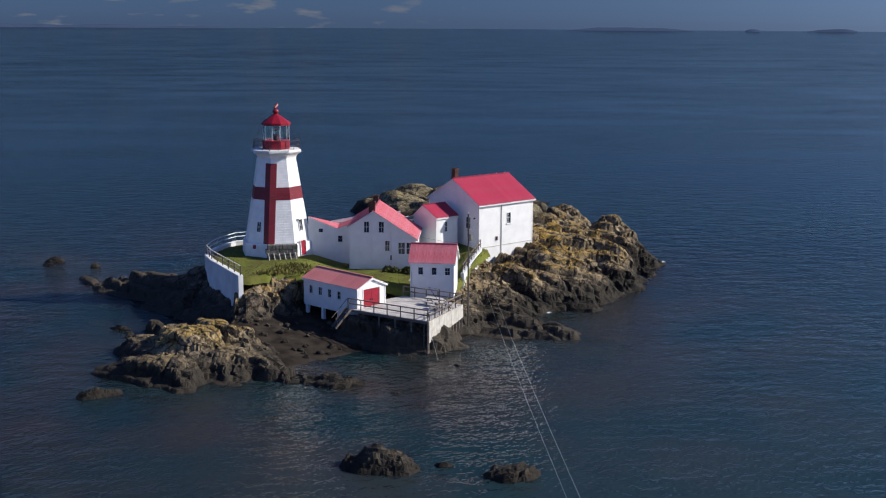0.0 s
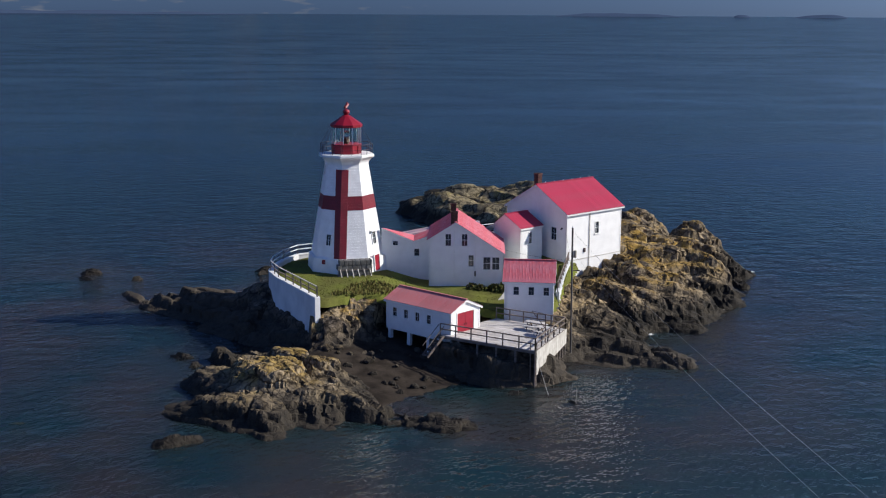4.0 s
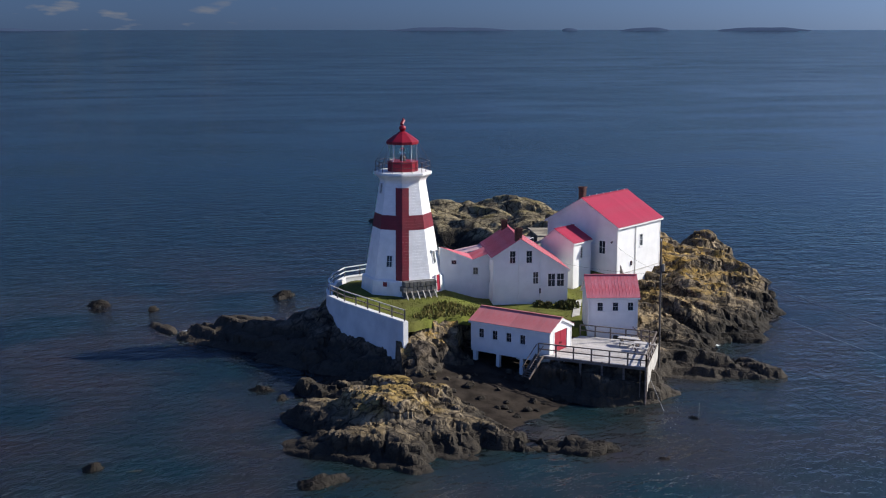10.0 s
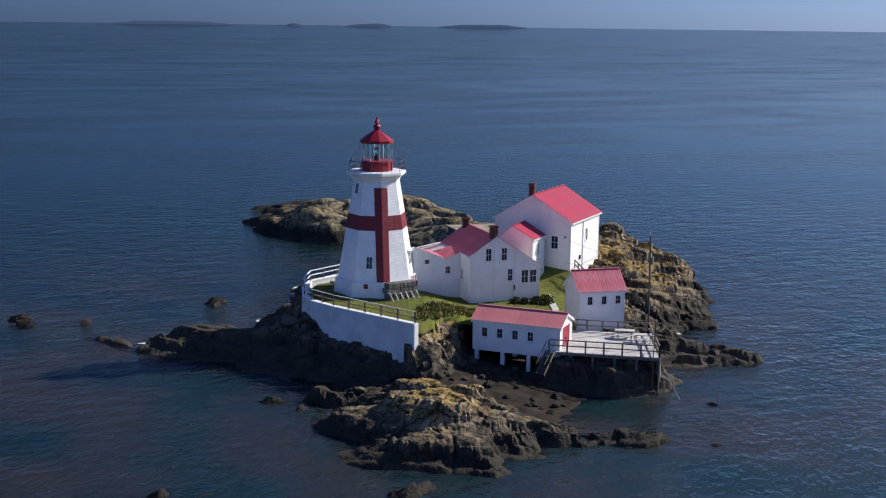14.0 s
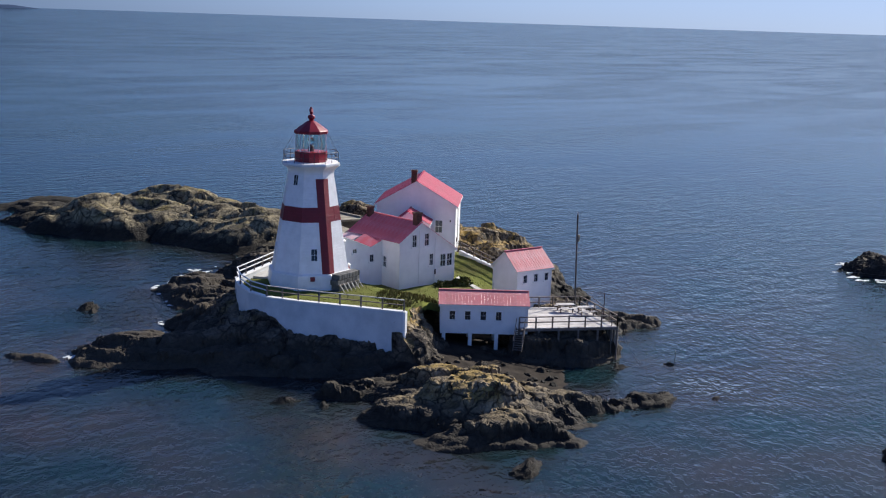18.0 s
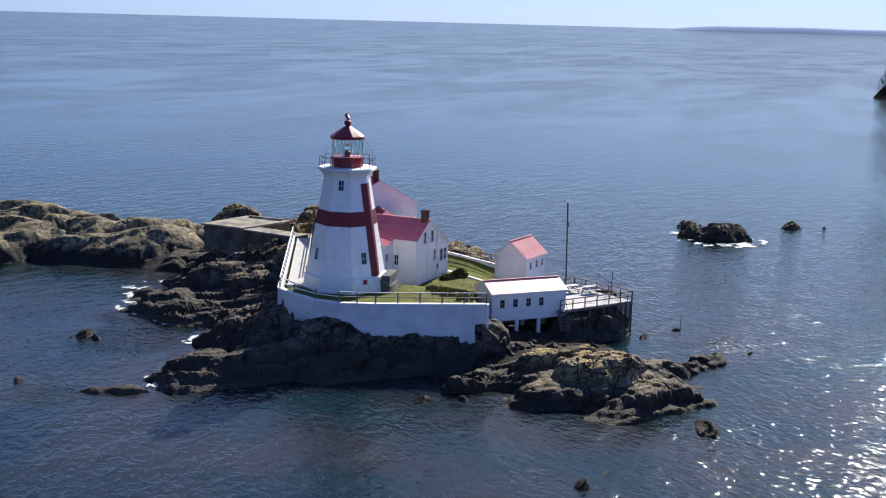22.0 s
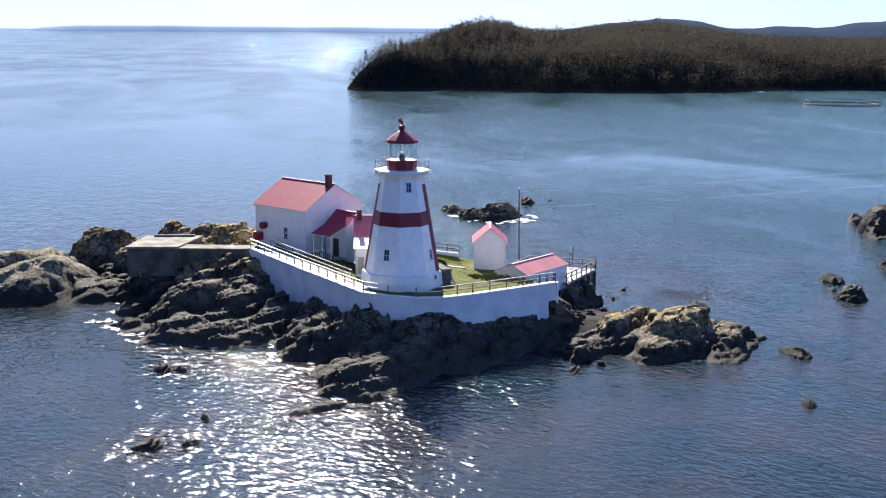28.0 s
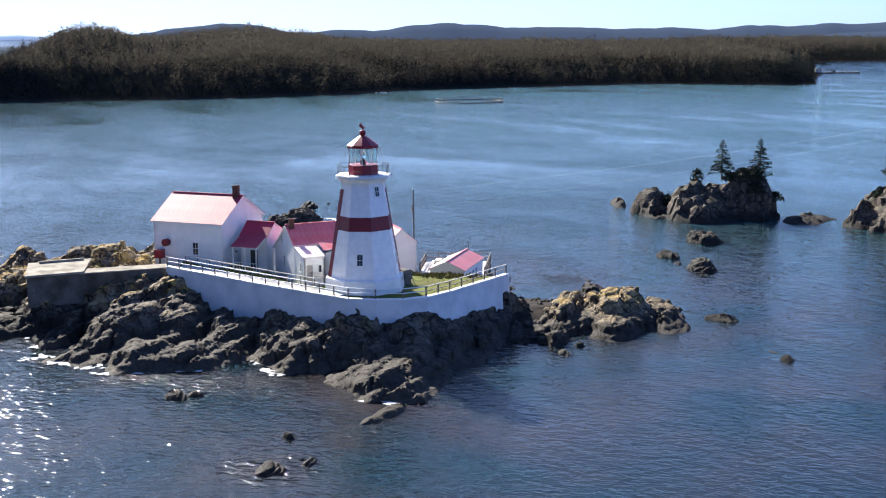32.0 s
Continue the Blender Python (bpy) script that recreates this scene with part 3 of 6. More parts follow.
def crag(x, y, h, seed, turn=-45, amount=1.0, dip=0.22, step=1.2, scale=1.0, bold=1.0, ledge=1.0):
    """Bedrock laid on the form h: large convex blocks along the strike, broken into smaller ones, with a few dipping ledges."""
    c, s = math.cos(radians(turn)), math.sin(radians(turn))
    wx, wy = x + 1.6 * scale * fbm(x / 6 / scale, y / 6 / scale, seed + 50, 3), y + 1.6 * scale * fbm(x / 6 / scale, y / 6 / scale, seed + 60, 3)
    across, along = -wx * s + wy * c, wx * c + wy * s
    low = smooth_step(h, 0.2, 2.6)
    g1, e1 = humps(wx, wy, 5.2 * scale, 1.9, turn, seed + 31, 0.15, 0.75, dip * 1.3, 1.0, 1.25)
    g2, e2 = humps(wx, wy, 2.2 * scale, 2.3, turn + 9, seed + 41, 0.18, 1.0, dip * 2.6, 1.0, 1.7)
    g3, e3 = humps(wx, wy, 0.9 * scale, 1.9, turn - 14, seed + 47, 0.2, 1.0, dip * 2.6, 1.0, 1.6)
    keen = 0.35 + 0.65 * smooth_step(fbm(x / 5, y / 5, seed + 77, 2), -0.3, 0.3)      # some faces are smooth, some broken small
    h = h + amount * bold * (0.15 + 0.85 * low) * (0.45 * g1 + 0.05 * scale - 0.26 * scale * np.exp(-(e1 / 0.03) ** 2))
    h = h + amount * (0.35 + 0.65 * low) * (0.34 * g2 + 0.03 * scale - 0.10 * scale * np.exp(-(e2 / 0.03) ** 2))
    h = h + amount * keen * (0.22 * g3 - 0.03 * scale * np.exp(-(e3 / 0.08) ** 2))
    for st, keep, k in ((step * scale, 0.62, 0), (step * scale * 0.36, 0.6, 1)):
        q = (h + 1.5 * dip * across) / st + 0.8 * fbm(along / (10 - 4 * k) / scale, across / (5 - 2 * k) / scale, seed + 70 + k, 3)
        r = q - np.floor(q)
        h = h + amount * ledge * keep * st * (smooth_step(r, 0.62, 0.98) - r)
    return h + 0.03 * amount * fbm(x / 0.7, y / 0.7, seed + 90, 3)


def smooth_step(v, a, b):
    t = np.clip((v - a) / (b - a), 0, 1)
    return t * t * (3 - 2 * t)


def mound(x, y, cx, cy, top, rx, ry, turn=0.0, power=2.6, foot=-1.5, wave=7.0):
    c, s = math.cos(radians(turn)), math.sin(radians(turn))
    u, v = ((x - cx) * c + (y - cy) * s) / rx, (-(x - cx) * s + (y - cy) * c) / ry
    d = np.hypot(u, v) * (1 + 0.5 * fbm(x / wave, y / wave, int(cx * 3 + cy * 7) % 997, 3))
    return foot + (top - foot) * (1 - np.minimum(d, 1.6) ** (1.15 + 0.25 * power))


def inside(x, y, poly):
    r = np.zeros(x.shape, bool)
    for (ax, ay), (bx, by) in zip(poly, poly[1:] + poly[:1]):
        if ay == by:
            continue
        cross = ((ay > y) != (by > y)) & (x < (bx - ax) * (y - ay) / (by - ay) + ax)
        r ^= cross
    return r


def shore(x, y, poly, wobble, wave, seed):
    """Distance inland from a coast line, negative out at sea, with an uneven edge."""
    x, y = x + wobble * fbm(x / wave, y / wave, seed, 4), y + wobble * fbm(x / wave, y / wave, seed + 9, 4)
    d = np.full(x.shape, 1e9)
    for (ax, ay), (bx, by) in zip(poly, poly[1:] + poly[:1]):
        ex, ey = bx - ax, by - ay
        t = np.clip(((x - ax) * ex + (y - ay) * ey) / (ex * ex + ey * ey), 0, 1)
        d = np.minimum(d, np.hypot(x - ax - t * ex, y - ay - t * ey))
    return np.where(inside(x, y, poly), d, -d)


def rise(d, cap, slope):
    """Height over the water's edge: a slope that eases towards the cap."""
    cap = np.maximum(cap - 0.5, 0.3)
    e = d + 0.5
    return np.where(e > 0, 0.5 + cap * (1 - np.exp(-np.maximum(e, 0) * 0.85 * slope / cap)), 0.5 + 0.45 * e)


def hash3(ix, iy, iz, seed):
    return hash01(ix + 57 * iz, iy + 131 * iz, seed)


def facets(p, size, seed):
    """For each point of p the random number of its block in a broken bed, and the nearness of the next joint."""
    turn = Matrix.Rotation(radians(-42), 3, "Z") @ Matrix.Rotation(radians(13), 3, "X")
    q = (p @ np.array(turn)) / np.array(size)
    q = q + 0.22 * np.stack([fbm(q[:, 1], q[:, 2], seed + 40, 2), fbm(q[:, 0], q[:, 2], seed + 43, 2), fbm(q[:, 0], q[:, 1], seed + 46, 2)], 1)
    c = np.floor(q)
    d1, d2, val = np.full(len(q), 9.0), np.full(len(q), 9.0), np.zeros(len(q))
    for dx in (-1, 0, 1):
        for dy in (-1, 0, 1):
            for dz in (-1, 0, 1):
                n = c + np.array([dx, dy, dz])
                o = np.stack([n[:, k] + 0.2 + 0.6 * hash3(n[:, 0], n[:, 1], n[:, 2], seed + k) for k in range(3)], 1)
                d = np.abs(q - o).max(1) * 0.6 + np.linalg.norm(q - o, axis=1) * 0.4
                near = d < d1
                d2 = np.where(near, d1, np.minimum(d2, d))
                val = np.where(near, hash3(n[:, 0], n[:, 1], n[:, 2], seed + 9), val)
                d1 = np.where(near, d, d1)
    return val - 0.5, d2 - d1


def heightfield(name, mat, fn, x0, x1, y0, y1, step, label, category, kind="", low=-1.2, group="", other=None, rough=0.0):
    nx, ny = int((x1 - x0) / step) + 1, int((y1 - y0) / step) + 1
    gx, gy = np.meshgrid(np.linspace(x0, x1, nx), np.linspace(y0, y1, ny))
    jx, jy = (hash01(gx * 97, gy * 89, 5) - 0.5) * step * 0.3, (hash01(gx * 83, gy * 101, 6) - 0.5) * step * 0.3
    gx, gy = gx + jx, gy + jy
    h = fn(gx, gy)
    idx = np.arange(nx * ny).reshape(ny, nx)
    quads = np.stack([idx[:-1, :-1], idx[:-1, 1:], idx[1:, 1:], idx[1:, :-1]], -1).reshape(-1, 4)
    hh = h.reshape(-1)
    quads = quads[(hh[quads] > low).any(1)]
    used, inv = np.unique(quads, return_inverse=True)
    co = np.stack([gx.reshape(-1), gy.reshape(-1), np.maximum(hh, low)], 1)[used]
    if rough:                       # blocks stand out of the face or are broken away
        dy, dx = np.gradient(h, step)
        nrm = np.stack([-dx.reshape(-1), -dy.reshape(-1), np.ones(hh.size)], 1)[used]
        nrm /= np.linalg.norm(nrm, axis=1, keepdims=True)
        up = smooth_step(co[:, 2], 0.0, 1.5)
        for size, lift, gap, seed in (((3.2, 1.8, 0.9), 0.42, 0.16, 11), ((1.3, 0.9, 0.5), 0.11, 0.04, 23)):
            v, e = facets(co, size, seed)
            co = co + nrm * (rough * up * (lift * v - gap * np.exp(-(e / 0.07) ** 2)))[:, None]
    ob = part(name, (co.tolist(), [], inv.reshape(-1, 4).tolist()), mat, smooth=True)
    ob.data.set_sharp_from_angle(angle=radians(27))
    if other:                       # a second kind of rock where other[1] holds
        ob.data.materials.append(other[0])
        mid = co[inv.reshape(-1, 4)].mean(1)
        ob.data.polygons.foreach_set("material_index", other[1](mid[:, 0], mid[:, 1]).astype(np.int32))
    return tagged(ob, label, category, group, kind)


# ---- sea ----
SEA_LEVEL = 0.5


def build_sea():
    radii = [0.0] + list(np.geomspace(8, 4800, 70))
    sides = 96
    verts, faces = [(10.0, 0.0, SEA_LEVEL)], []
    for r in radii[1:]:
        z = SEA_LEVEL + 17.5 * max(0.0, (r - 1500) / 3300) ** 1.5      # the far sea is bent up to fit the horizon in the camera's view
        verts += [(10 + r * math.cos(2 * math.pi * k / sides), r * math.sin(2 * math.pi * k / sides), z) for k in range(sides)]
    faces += [(0, 1 + k, 1 + (k + 1) % sides) for k in range(sides)]
    for i in range(len(radii) - 2):
        a, b = 1 + i * sides, 1 + (i + 1) * sides
        faces += [(a + k, b + k, b + (k + 1) % sides, a + (k + 1) % sides) for k in range(sides)]
    ob = part("water", (verts, [], faces), SEA, smooth=True)
    tagged(ob, "dark blue rippled sea reaching the horizon", "sea", kind="structure")


build_sea()


# ---- the island ----
WALL_PATH = [(17.9, 15.3, 6.75), (6.3, 9.75, 6.45), (-5.3, 4.2, 6.3), (-6.6, 2.0, 6.2), (-7.4, -0.6, 6.1), (-7.5, -3.0, 6.1), (-6.5, -6.2, 6.15), (-2.3, -15.5, 6.25)]
LAWN = [(-2.5, -15.2), (-6.4, -6.2), (-7.3, -3.0), (-7.2, -0.6), (-6.4, 1.9), (-5.1, 4.0), (6.4, 9.5), (17.8, 15.0), (22.5, 12.0), (24.5, 2.0), (20.4, -10.2), (19.6, -12.5), (14.6, -13.2), (13.2, -12.2), (8.6, -11.9), (5.2, -11.4), (3.2, -12.2), (1.6, -12.4), (0.2, -13.6), (-0.9, -14.2), (-1.7, -15.3)]


def lawn_z(x, y):
    z = 5.95 - 1.25 * smooth_step(x, 2.5, 8.6) * (1 - smooth_step(y, 2.0, 7.0))
    z = z - 0.35 * smooth_step(x, 11, 15) * smooth_step(-y, 4, 10)
    z = z + 0.95 * smooth_step(x, 18.5, 23.5)
    return z - 0.25 * smooth_step(-y, 8, 13) * smooth_step(x, -2, 3) + 0.10 * fbm(x / 3, y / 3, 11, 3)


COAST = [(-5.0, -15.8), (-9.2, -11.0), (-12.9, -6.0), (-14.6, -0.4), (-19.3, 2.2), (-22.4, 5.6), (-19.0, 8.6), (-10.5, 9.6), (-8.9, 11.9), (-1.5, 12.2), (-0.3, 15.0), (-2.2, 17.9), (-0.5, 21.3), (1.3, 25.3), (7.0, 30.0), (12.0, 31.8),
         (17.5, 29.4), (20.5, 31.5), (30, 38), (41, 38), (47, 30), (49, 19), (44, 8), (38.4, -1.5), (35, -7), (30, -7.6), (29, -11), (32, -16.5), (30, -19), (21, -18), (20.0, -20.2), (17.1, -23.7), (12.7, -24.0), (7.6, -20.9), (8.6, -18), (6, -10), (2.5, -16), (-2, -17.5)]


def island(x, y):
    cap = 6.4 - 4.2 * smooth_step(-x, 7.2, 12.5) - 1.7 * smooth_step(y, 8.0, 12.0) * smooth_step(-x, -19, -14) - 4.3 * smooth_step(-y, 3.5, 10.0) * smooth_step(x, 18, 23) - 2.4 * smooth_step(-y, 15, 18) * smooth_step(x, 3, 6)
    cap = cap - 4.2 * smooth_step(y, 23, 27) * smooth_step(-x, -14, -9) + 0.6 * smooth_step(x, 27, 34) * smooth_step(y, -2, 6)
    cap = cap + 1.2 * fbm(x / 9, y / 9, 31, 2)
    slope = 0.95 + 0.15 * smooth_step(-x, 2, 6) - 0.15 * smooth_step(y, 9, 13) * smooth_step(-x, -13, -8) + 0.9 * smooth_step(-y, 13, 18)
    h = rise(shore(x, y, COAST, 2.4, 5.0, 21), cap, slope)
    for a in ((37, 33.5, 5.5, 9, 7.5, 20, 3.0), (43, 26, 5.6, 7, 7, 40, 3), (36, 10, 5.9, 11, 7, 35, 3), (15, 19.5, 5.0, 6.5, 5.0, 0, 3.5), (-25.8, 11.2, 1.2, 5.6, 2.1, -50, 9), (-16.5, 6.2, 2.2, 6.2, 4.2, -40, 5)):
        h = np.maximum(h, mound(x, y, *a))
    h = np.maximum(h, mound(x, y, 13.3, -20.6, 3.1, 8.0, 4.5, -36, 9))
    h = np.maximum(h, mound(x, y, 28.6, -18.2, 1.5, 5.2, 2.0, -25, 6))
    on, form, east = smooth_step(h, -1.2, 1.2), h, smooth_step(x + 2 * fbm(x / 4, y / 4, 19, 2), 17, 24)
    h = crag(x, y, form + 0.3, 3, -45, on, scale=1.35, bold=1.05, ledge=0.85 - 0.35 * smooth_step(-x, -5, 3))
    h = h + east * (crag(x, y, form + 0.3, 13, -40, on, scale=1.3, bold=1.25, ledge=0.55) - h)      # bigger rounder blocks in the east
    out = -shore(x, y, LAWN, 1.2, 2.5, 41)
    cliff = np.where((x > -3.2) & (x < 4.6) & (y < -9.5), lawn_z(x, y) - 0.1 - 1.15 * np.maximum(0, out), -2.0)
    h = np.maximum(h, crag(x, y, cliff, 8, -20, 0.8 * smooth_step(out, -0.3, 0.8), 0.35, 0.9, 0.7, 0.7))
    h = np.where((x < 0.4) & (y < -9), np.minimum(h, 5.3 - 0.8 * np.maximum(0, out) - 0.9 * smooth_step(-x, 0.6, 2.6)), h)          # falls away under the wall's end
    lawn = inside(x, y, LAWN)
    h = np.where(lawn, np.minimum(h, lawn_z(x, y) - 0.3), h)
    deck = inside(x, y, [(8.2, -19.2), (16.4, -25.3), (20.8, -18), (13.2, -12.5), (4.5, -11)])
    h = np.where(deck, np.minimum(h, 3.35), h)
    boat = inside(x, y, [(9.6, -20.6), (13.4, -16.5), (6.8, -10.2), (3.6, -11.0), (2.6, -14)])
    return np.where(boat, np.minimum(h, beach(x, y) - 0.05), h)


def beach(x, y):
    z = np.minimum(0.5 + 0.15 * (24.2 - 0.667 * x + 0.744 * y), 2.45)
    z = z - 0.35 * np.maximum(0, -2.0 - x) - 0.5 * np.maximum(0, y + 9.5)
    return z + 0.14 * fbm(x / 1.1, y / 1.1, 71, 4) + 0.12 * np.maximum(0, fbm(x / 0.45, y / 0.45, 72, 2))


heightfield("ground", ISLAND_ROCK, island, -32, 54, -29, 39, 0.19, "jointed island rock, tan with orange lichen above a black tide band", "rock", "structure", other=(ROCK_GREY, lambda x, y: ((x + 4 * fbm(x / 5, y / 5, 77, 3) < 14) & ((y > -9.5) | (x < -2.2))) | (y + 2 * fbm(x / 4, y / 4, 79, 2) < -15.5)), rough=1.0)


RIDGE = [(20.4, 30), (20, 38.5), (19.2, 44), (14.7, 52), (10, 60), (8.5, 68), (8, 76), (14, 84), (12, 90), (22, 94), (34, 88), (40, 78), (40, 66), (38, 55), (36, 46), (40, 38), (30, 30)]


def north_ridge(x, y):
    low = smooth_step(y, 66, 77)
    cap = 4.0 - 2.9 * low - 1.2 * smooth_step(-y, -50, -44) + (3.4 - 2.6 * low) * fbm(x / 10, y / 10, 37, 2)
    h = rise(shore(x, y, RIDGE, 3.0, 7.0, 25), cap, 1.2)
    h = np.maximum(h, mound(x, y, 28.5, 62, 4.9, 8, 7, 20, 3.2))
    return crag(x, y, h + 0.1, 29, -40, smooth_step(h, -1.2, 1.2), scale=1.6, bold=1.15, ledge=0.12)


heightfield("rock_ridge", RIDGE_ROCK, north_ridge, 4, 46, 27, 104, 0.27, "long ridge of pale rounded rock with yellow lichen beside the island", "rock", "structure", rough=0.4)


OUTCROP = [(-14.5, -23), (-12.6, -31), (-10, -35), (-6, -36.7), (-1.5, -35.3), (0.3, -33.5), (3.4, -35.3), (9, -35.8), (13.8, -36), (13.5, -34.3), (7, -33), (3.4, -31.5), (2.5, -27), (1.5, -22), (0, -17.5), (-3.4, -14.0), (-5.6, -12.8), (-10, -14.3), (-12.1, -16.3), (-10.5, -20)]


def front_outcrop(x, y):
    cap = np.clip(1.7 + 0.15 * (-14 - y), 1.5, 4.1) - 2.4 * smooth_step(x, -1, 3.5) - 1.5 * smooth_step(-x, 7, 12) + 0.8 * fbm(x / 7, y / 7, 61, 2)
    h = rise(shore(x, y, OUTCROP, 2.2, 5.0, 27), np.maximum(cap, 1.9 - 1.0 * smooth_step(x, 2, 5)), 0.95 + 0.5 * smooth_step(-y, 27, 32))
    h = h - 0.45 * smooth_step(x, 2, 6) - 1.3 * smooth_step(x, 2.5, 5) * smooth_step(fbm(x / 2.2, y / 2.2, 63, 3), -0.05, 0.35)
    return crag(x, y, h + 0.25, 57, -40, smooth_step(h, -1.2, 1.0), 0.10, 1.25, 1.5, 0.6, 0.75)


heightfield("rock_outcrop", ROCK, front_outcrop, -19, 20, -42, -10, 0.16, "craggy outcrop of tan rock with golden lichen and a dark weedy foot", "rock", "structure", rough=1.0)
heightfield("beach", BEACH, beach, -9, 17, -30, -6, 0.3, "dark wet gravel beach between island and outcrop", "beach", "structure", low=-0.5)


def boulder(x, y, z, r, seed, label="grey boulder lying on the beach"):
    rng = random.Random(seed)
    bm = bmesh.new()
    bmesh.ops.create_icosphere(bm, subdivisions=2, radius=r)
    cuts = [(Vector((rng.gauss(0, 1), rng.gauss(0, 1), rng.gauss(0, 0.7))).normalized(), rng.uniform(0.45, 0.8) * r) for _ in range(9)]
    for v in bm.verts:
        for n, d in cuts:
            k = v.co.dot(n) - d
            if k > 0:
                v.co -= n * k * 0.9
        v.co.z *= 0.75
    ob = part("boulder", bm, ROCK_LOW)
    ob.matrix_world = pose(x, y, z, 0, 0, rng.uniform(0, 360))
    tagged(ob, label, "boulder", "boulders on the beach")


rng = random.Random(31)
for k in range(46):
    x = rng.uniform(-2.0, 10.5)
    y = -17.0 - rng.uniform(0, 11) + 0.15 * x
    z = float(beach(np.array(x), np.array(y)))
    if z > 0.1:
        boulder(x, y, z + 0.02, rng.uniform(0.18, 0.5) * (1.5 if k % 7 == 0 else 1.0), 500 + k, "dark weedy boulder lying on the gravel beach")


def foam(dist, x0, x1, y0, y1, cell, reach, thick, seed, label):
    """White flecks lying on the water along a shore: foam, or painted sun glitter."""
    gx, gy = np.meshgrid(np.arange(x0, x1, cell), np.arange(y0, y1, cell))
    gx, gy = gx + (hash01(gx * 91, gy * 77, seed) - 0.5) * cell * 0.8, gy + (hash01(gx * 71, gy * 87, seed + 1) - 0.5) * cell * 0.8
    d = -dist(gx, gy)
    w = fbm(gx / (6 * cell), gy / (6 * cell), seed + 3, 4) + 0.7 * fbm(gx / (40 * cell), gy / (40 * cell), seed + 5, 2)
    on = (d > -0.6 * reach) & (w > thick + 0.35 * np.maximum(d, 0) / reach) & (d < reach)
    idx = np.arange(gx.size).reshape(gx.shape)
    q = np.stack([idx[:-1, :-1], idx[:-1, 1:], idx[1:, 1:], idx[1:, :-1]], -1).reshape(-1, 4)
    q = q[on[:-1, :-1].reshape(-1)]
    used, inv = np.unique(q, return_inverse=True)
    co = np.stack([gx.reshape(-1), gy.reshape(-1), np.full(gx.size, SEA_LEVEL + 0.03) + 0.05 * np.maximum(0, w.reshape(-1))], 1)[used]
    tagged(part("foam", (co.tolist(), [], inv.reshape(-1, 4).tolist()), FOAM_GLINT), label, "foam", kind="stuff")


# These inlet flecks are sun glitter painted white on the water.
foam(lambda x, y: np.where((x < 20) & (y > 5), shore(x, y, COAST, 2.4, 5.0, 21), -99), -30, 20, 4, 36, 0.15, 1.8, 0.22, 601, "white flecks for sun glitter in the inlets of the windward shore")
foam(lambda x, y: np.where(x > 30, shore(x, y, COAST, 2.4, 5.0, 21), -99), 28, 54, -12, 42, 0.18, 1.0, 0.40, 603, "thin foam along the seaward rocks")
foam(lambda x, y: 6.0 - np.hypot(x - 78.5, y + 24.4), 65, 90, -38, -14, 0.25, 2.2, 0.22, 607, "white foam ringing the islet")


def skerry(x, y, rx, ry, top, turn, seed, mat, label, name="skerry"):
    def fn(gx, gy):
        h = mound(gx, gy, x, y, 0.72 * top + 0.35, rx * 1.2, ry * 1.2, turn, 3.0, -0.7, 1.6)
        return crag(gx, gy, h, seed, turn, 1.1 * smooth_step(h, -0.8, 0.8), 0.35, 1.0, 0.45 if top < 3 else 0.6)
    r = max(rx, ry) * 1.35
    heightfield(name, mat, fn, x - r, x + r, y - r, y + r, max(0.10, r / 34), label, "rock", low=-0.8, group="rocks in the sea", rough=0.5)


for k, (x, y, rx, ry, top, turn) in enumerate(((-31.6, 19.6, 2.4, 1.1, 0.75, -40), (-10.4, 23.4, 1.8, 1.2, 1.4, 20), (-10.9, 21.8, 1.2, 0.8, 0.9, 50), (-15.2, -14.6, 2.3, 1.0, 0.8, -20), (14.6, -26.9, 1.7, 0.7, 0.7, -10), (13.2, -37.9, 1.6, 0.7, 0.7, -10),
                                                (-12.2, -37.9, 2.7, 1.3, 1.3, 20), (-27.9, -31.8, 1.6, 1.0, 0.9, 10), (12.2, -55.6, 3.0, 2.1, 2.4, -20), (21.4, -57.4, 2.5, 1.7, 2.1, 30), (28.2, -70.2, 3.2, 2.3, 2.8, 20))):
    skerry(x, y, rx, ry, top, turn, 100 + 3 * k, ROCK_LOW, "low dark weed-covered rock awash in the sea")
for k, (x, y, rx, ry, top, turn) in enumerate(((16.6, -55.4, 1.2, 0.8, 0.9, 15), (18.9, -29.3, 2.3, 0.7, 0.6, -55), (-31.6, 22.9, 2.4, 1.5, 1.0, -30), (9.2, -35.2, 2.0, 1.2, 1.3, -10), (-13.4, -17.6, 1.2, 0.8, 0.9, 30),
                                                (-25.2, -32.6, 1.4, 0.8, 0.7, 0), (32.4, -71.6, 1.6, 1.2, 1.7, 30), (86.2, -18.6, 3.2, 2.2, 1.9, 0), (94.6, -33.6, 2.8, 2.0, 1.7, 0), (97.0, -38.5, 1.0, 0.8, 0.8, 0), (-25.4, 18.8, 1.3, 0.7, 0.8, 20))):
    skerry(x, y, rx, ry, top, turn, 150 + 3 * k, ROCK_LOW, "small dark rock standing out of the water")
skerry(78.5, -24.4, 6.0, 4.2, 3.3, -66, 211, ROCK_LOW, "dark rocky islet ringed with foam", "rock_islet")


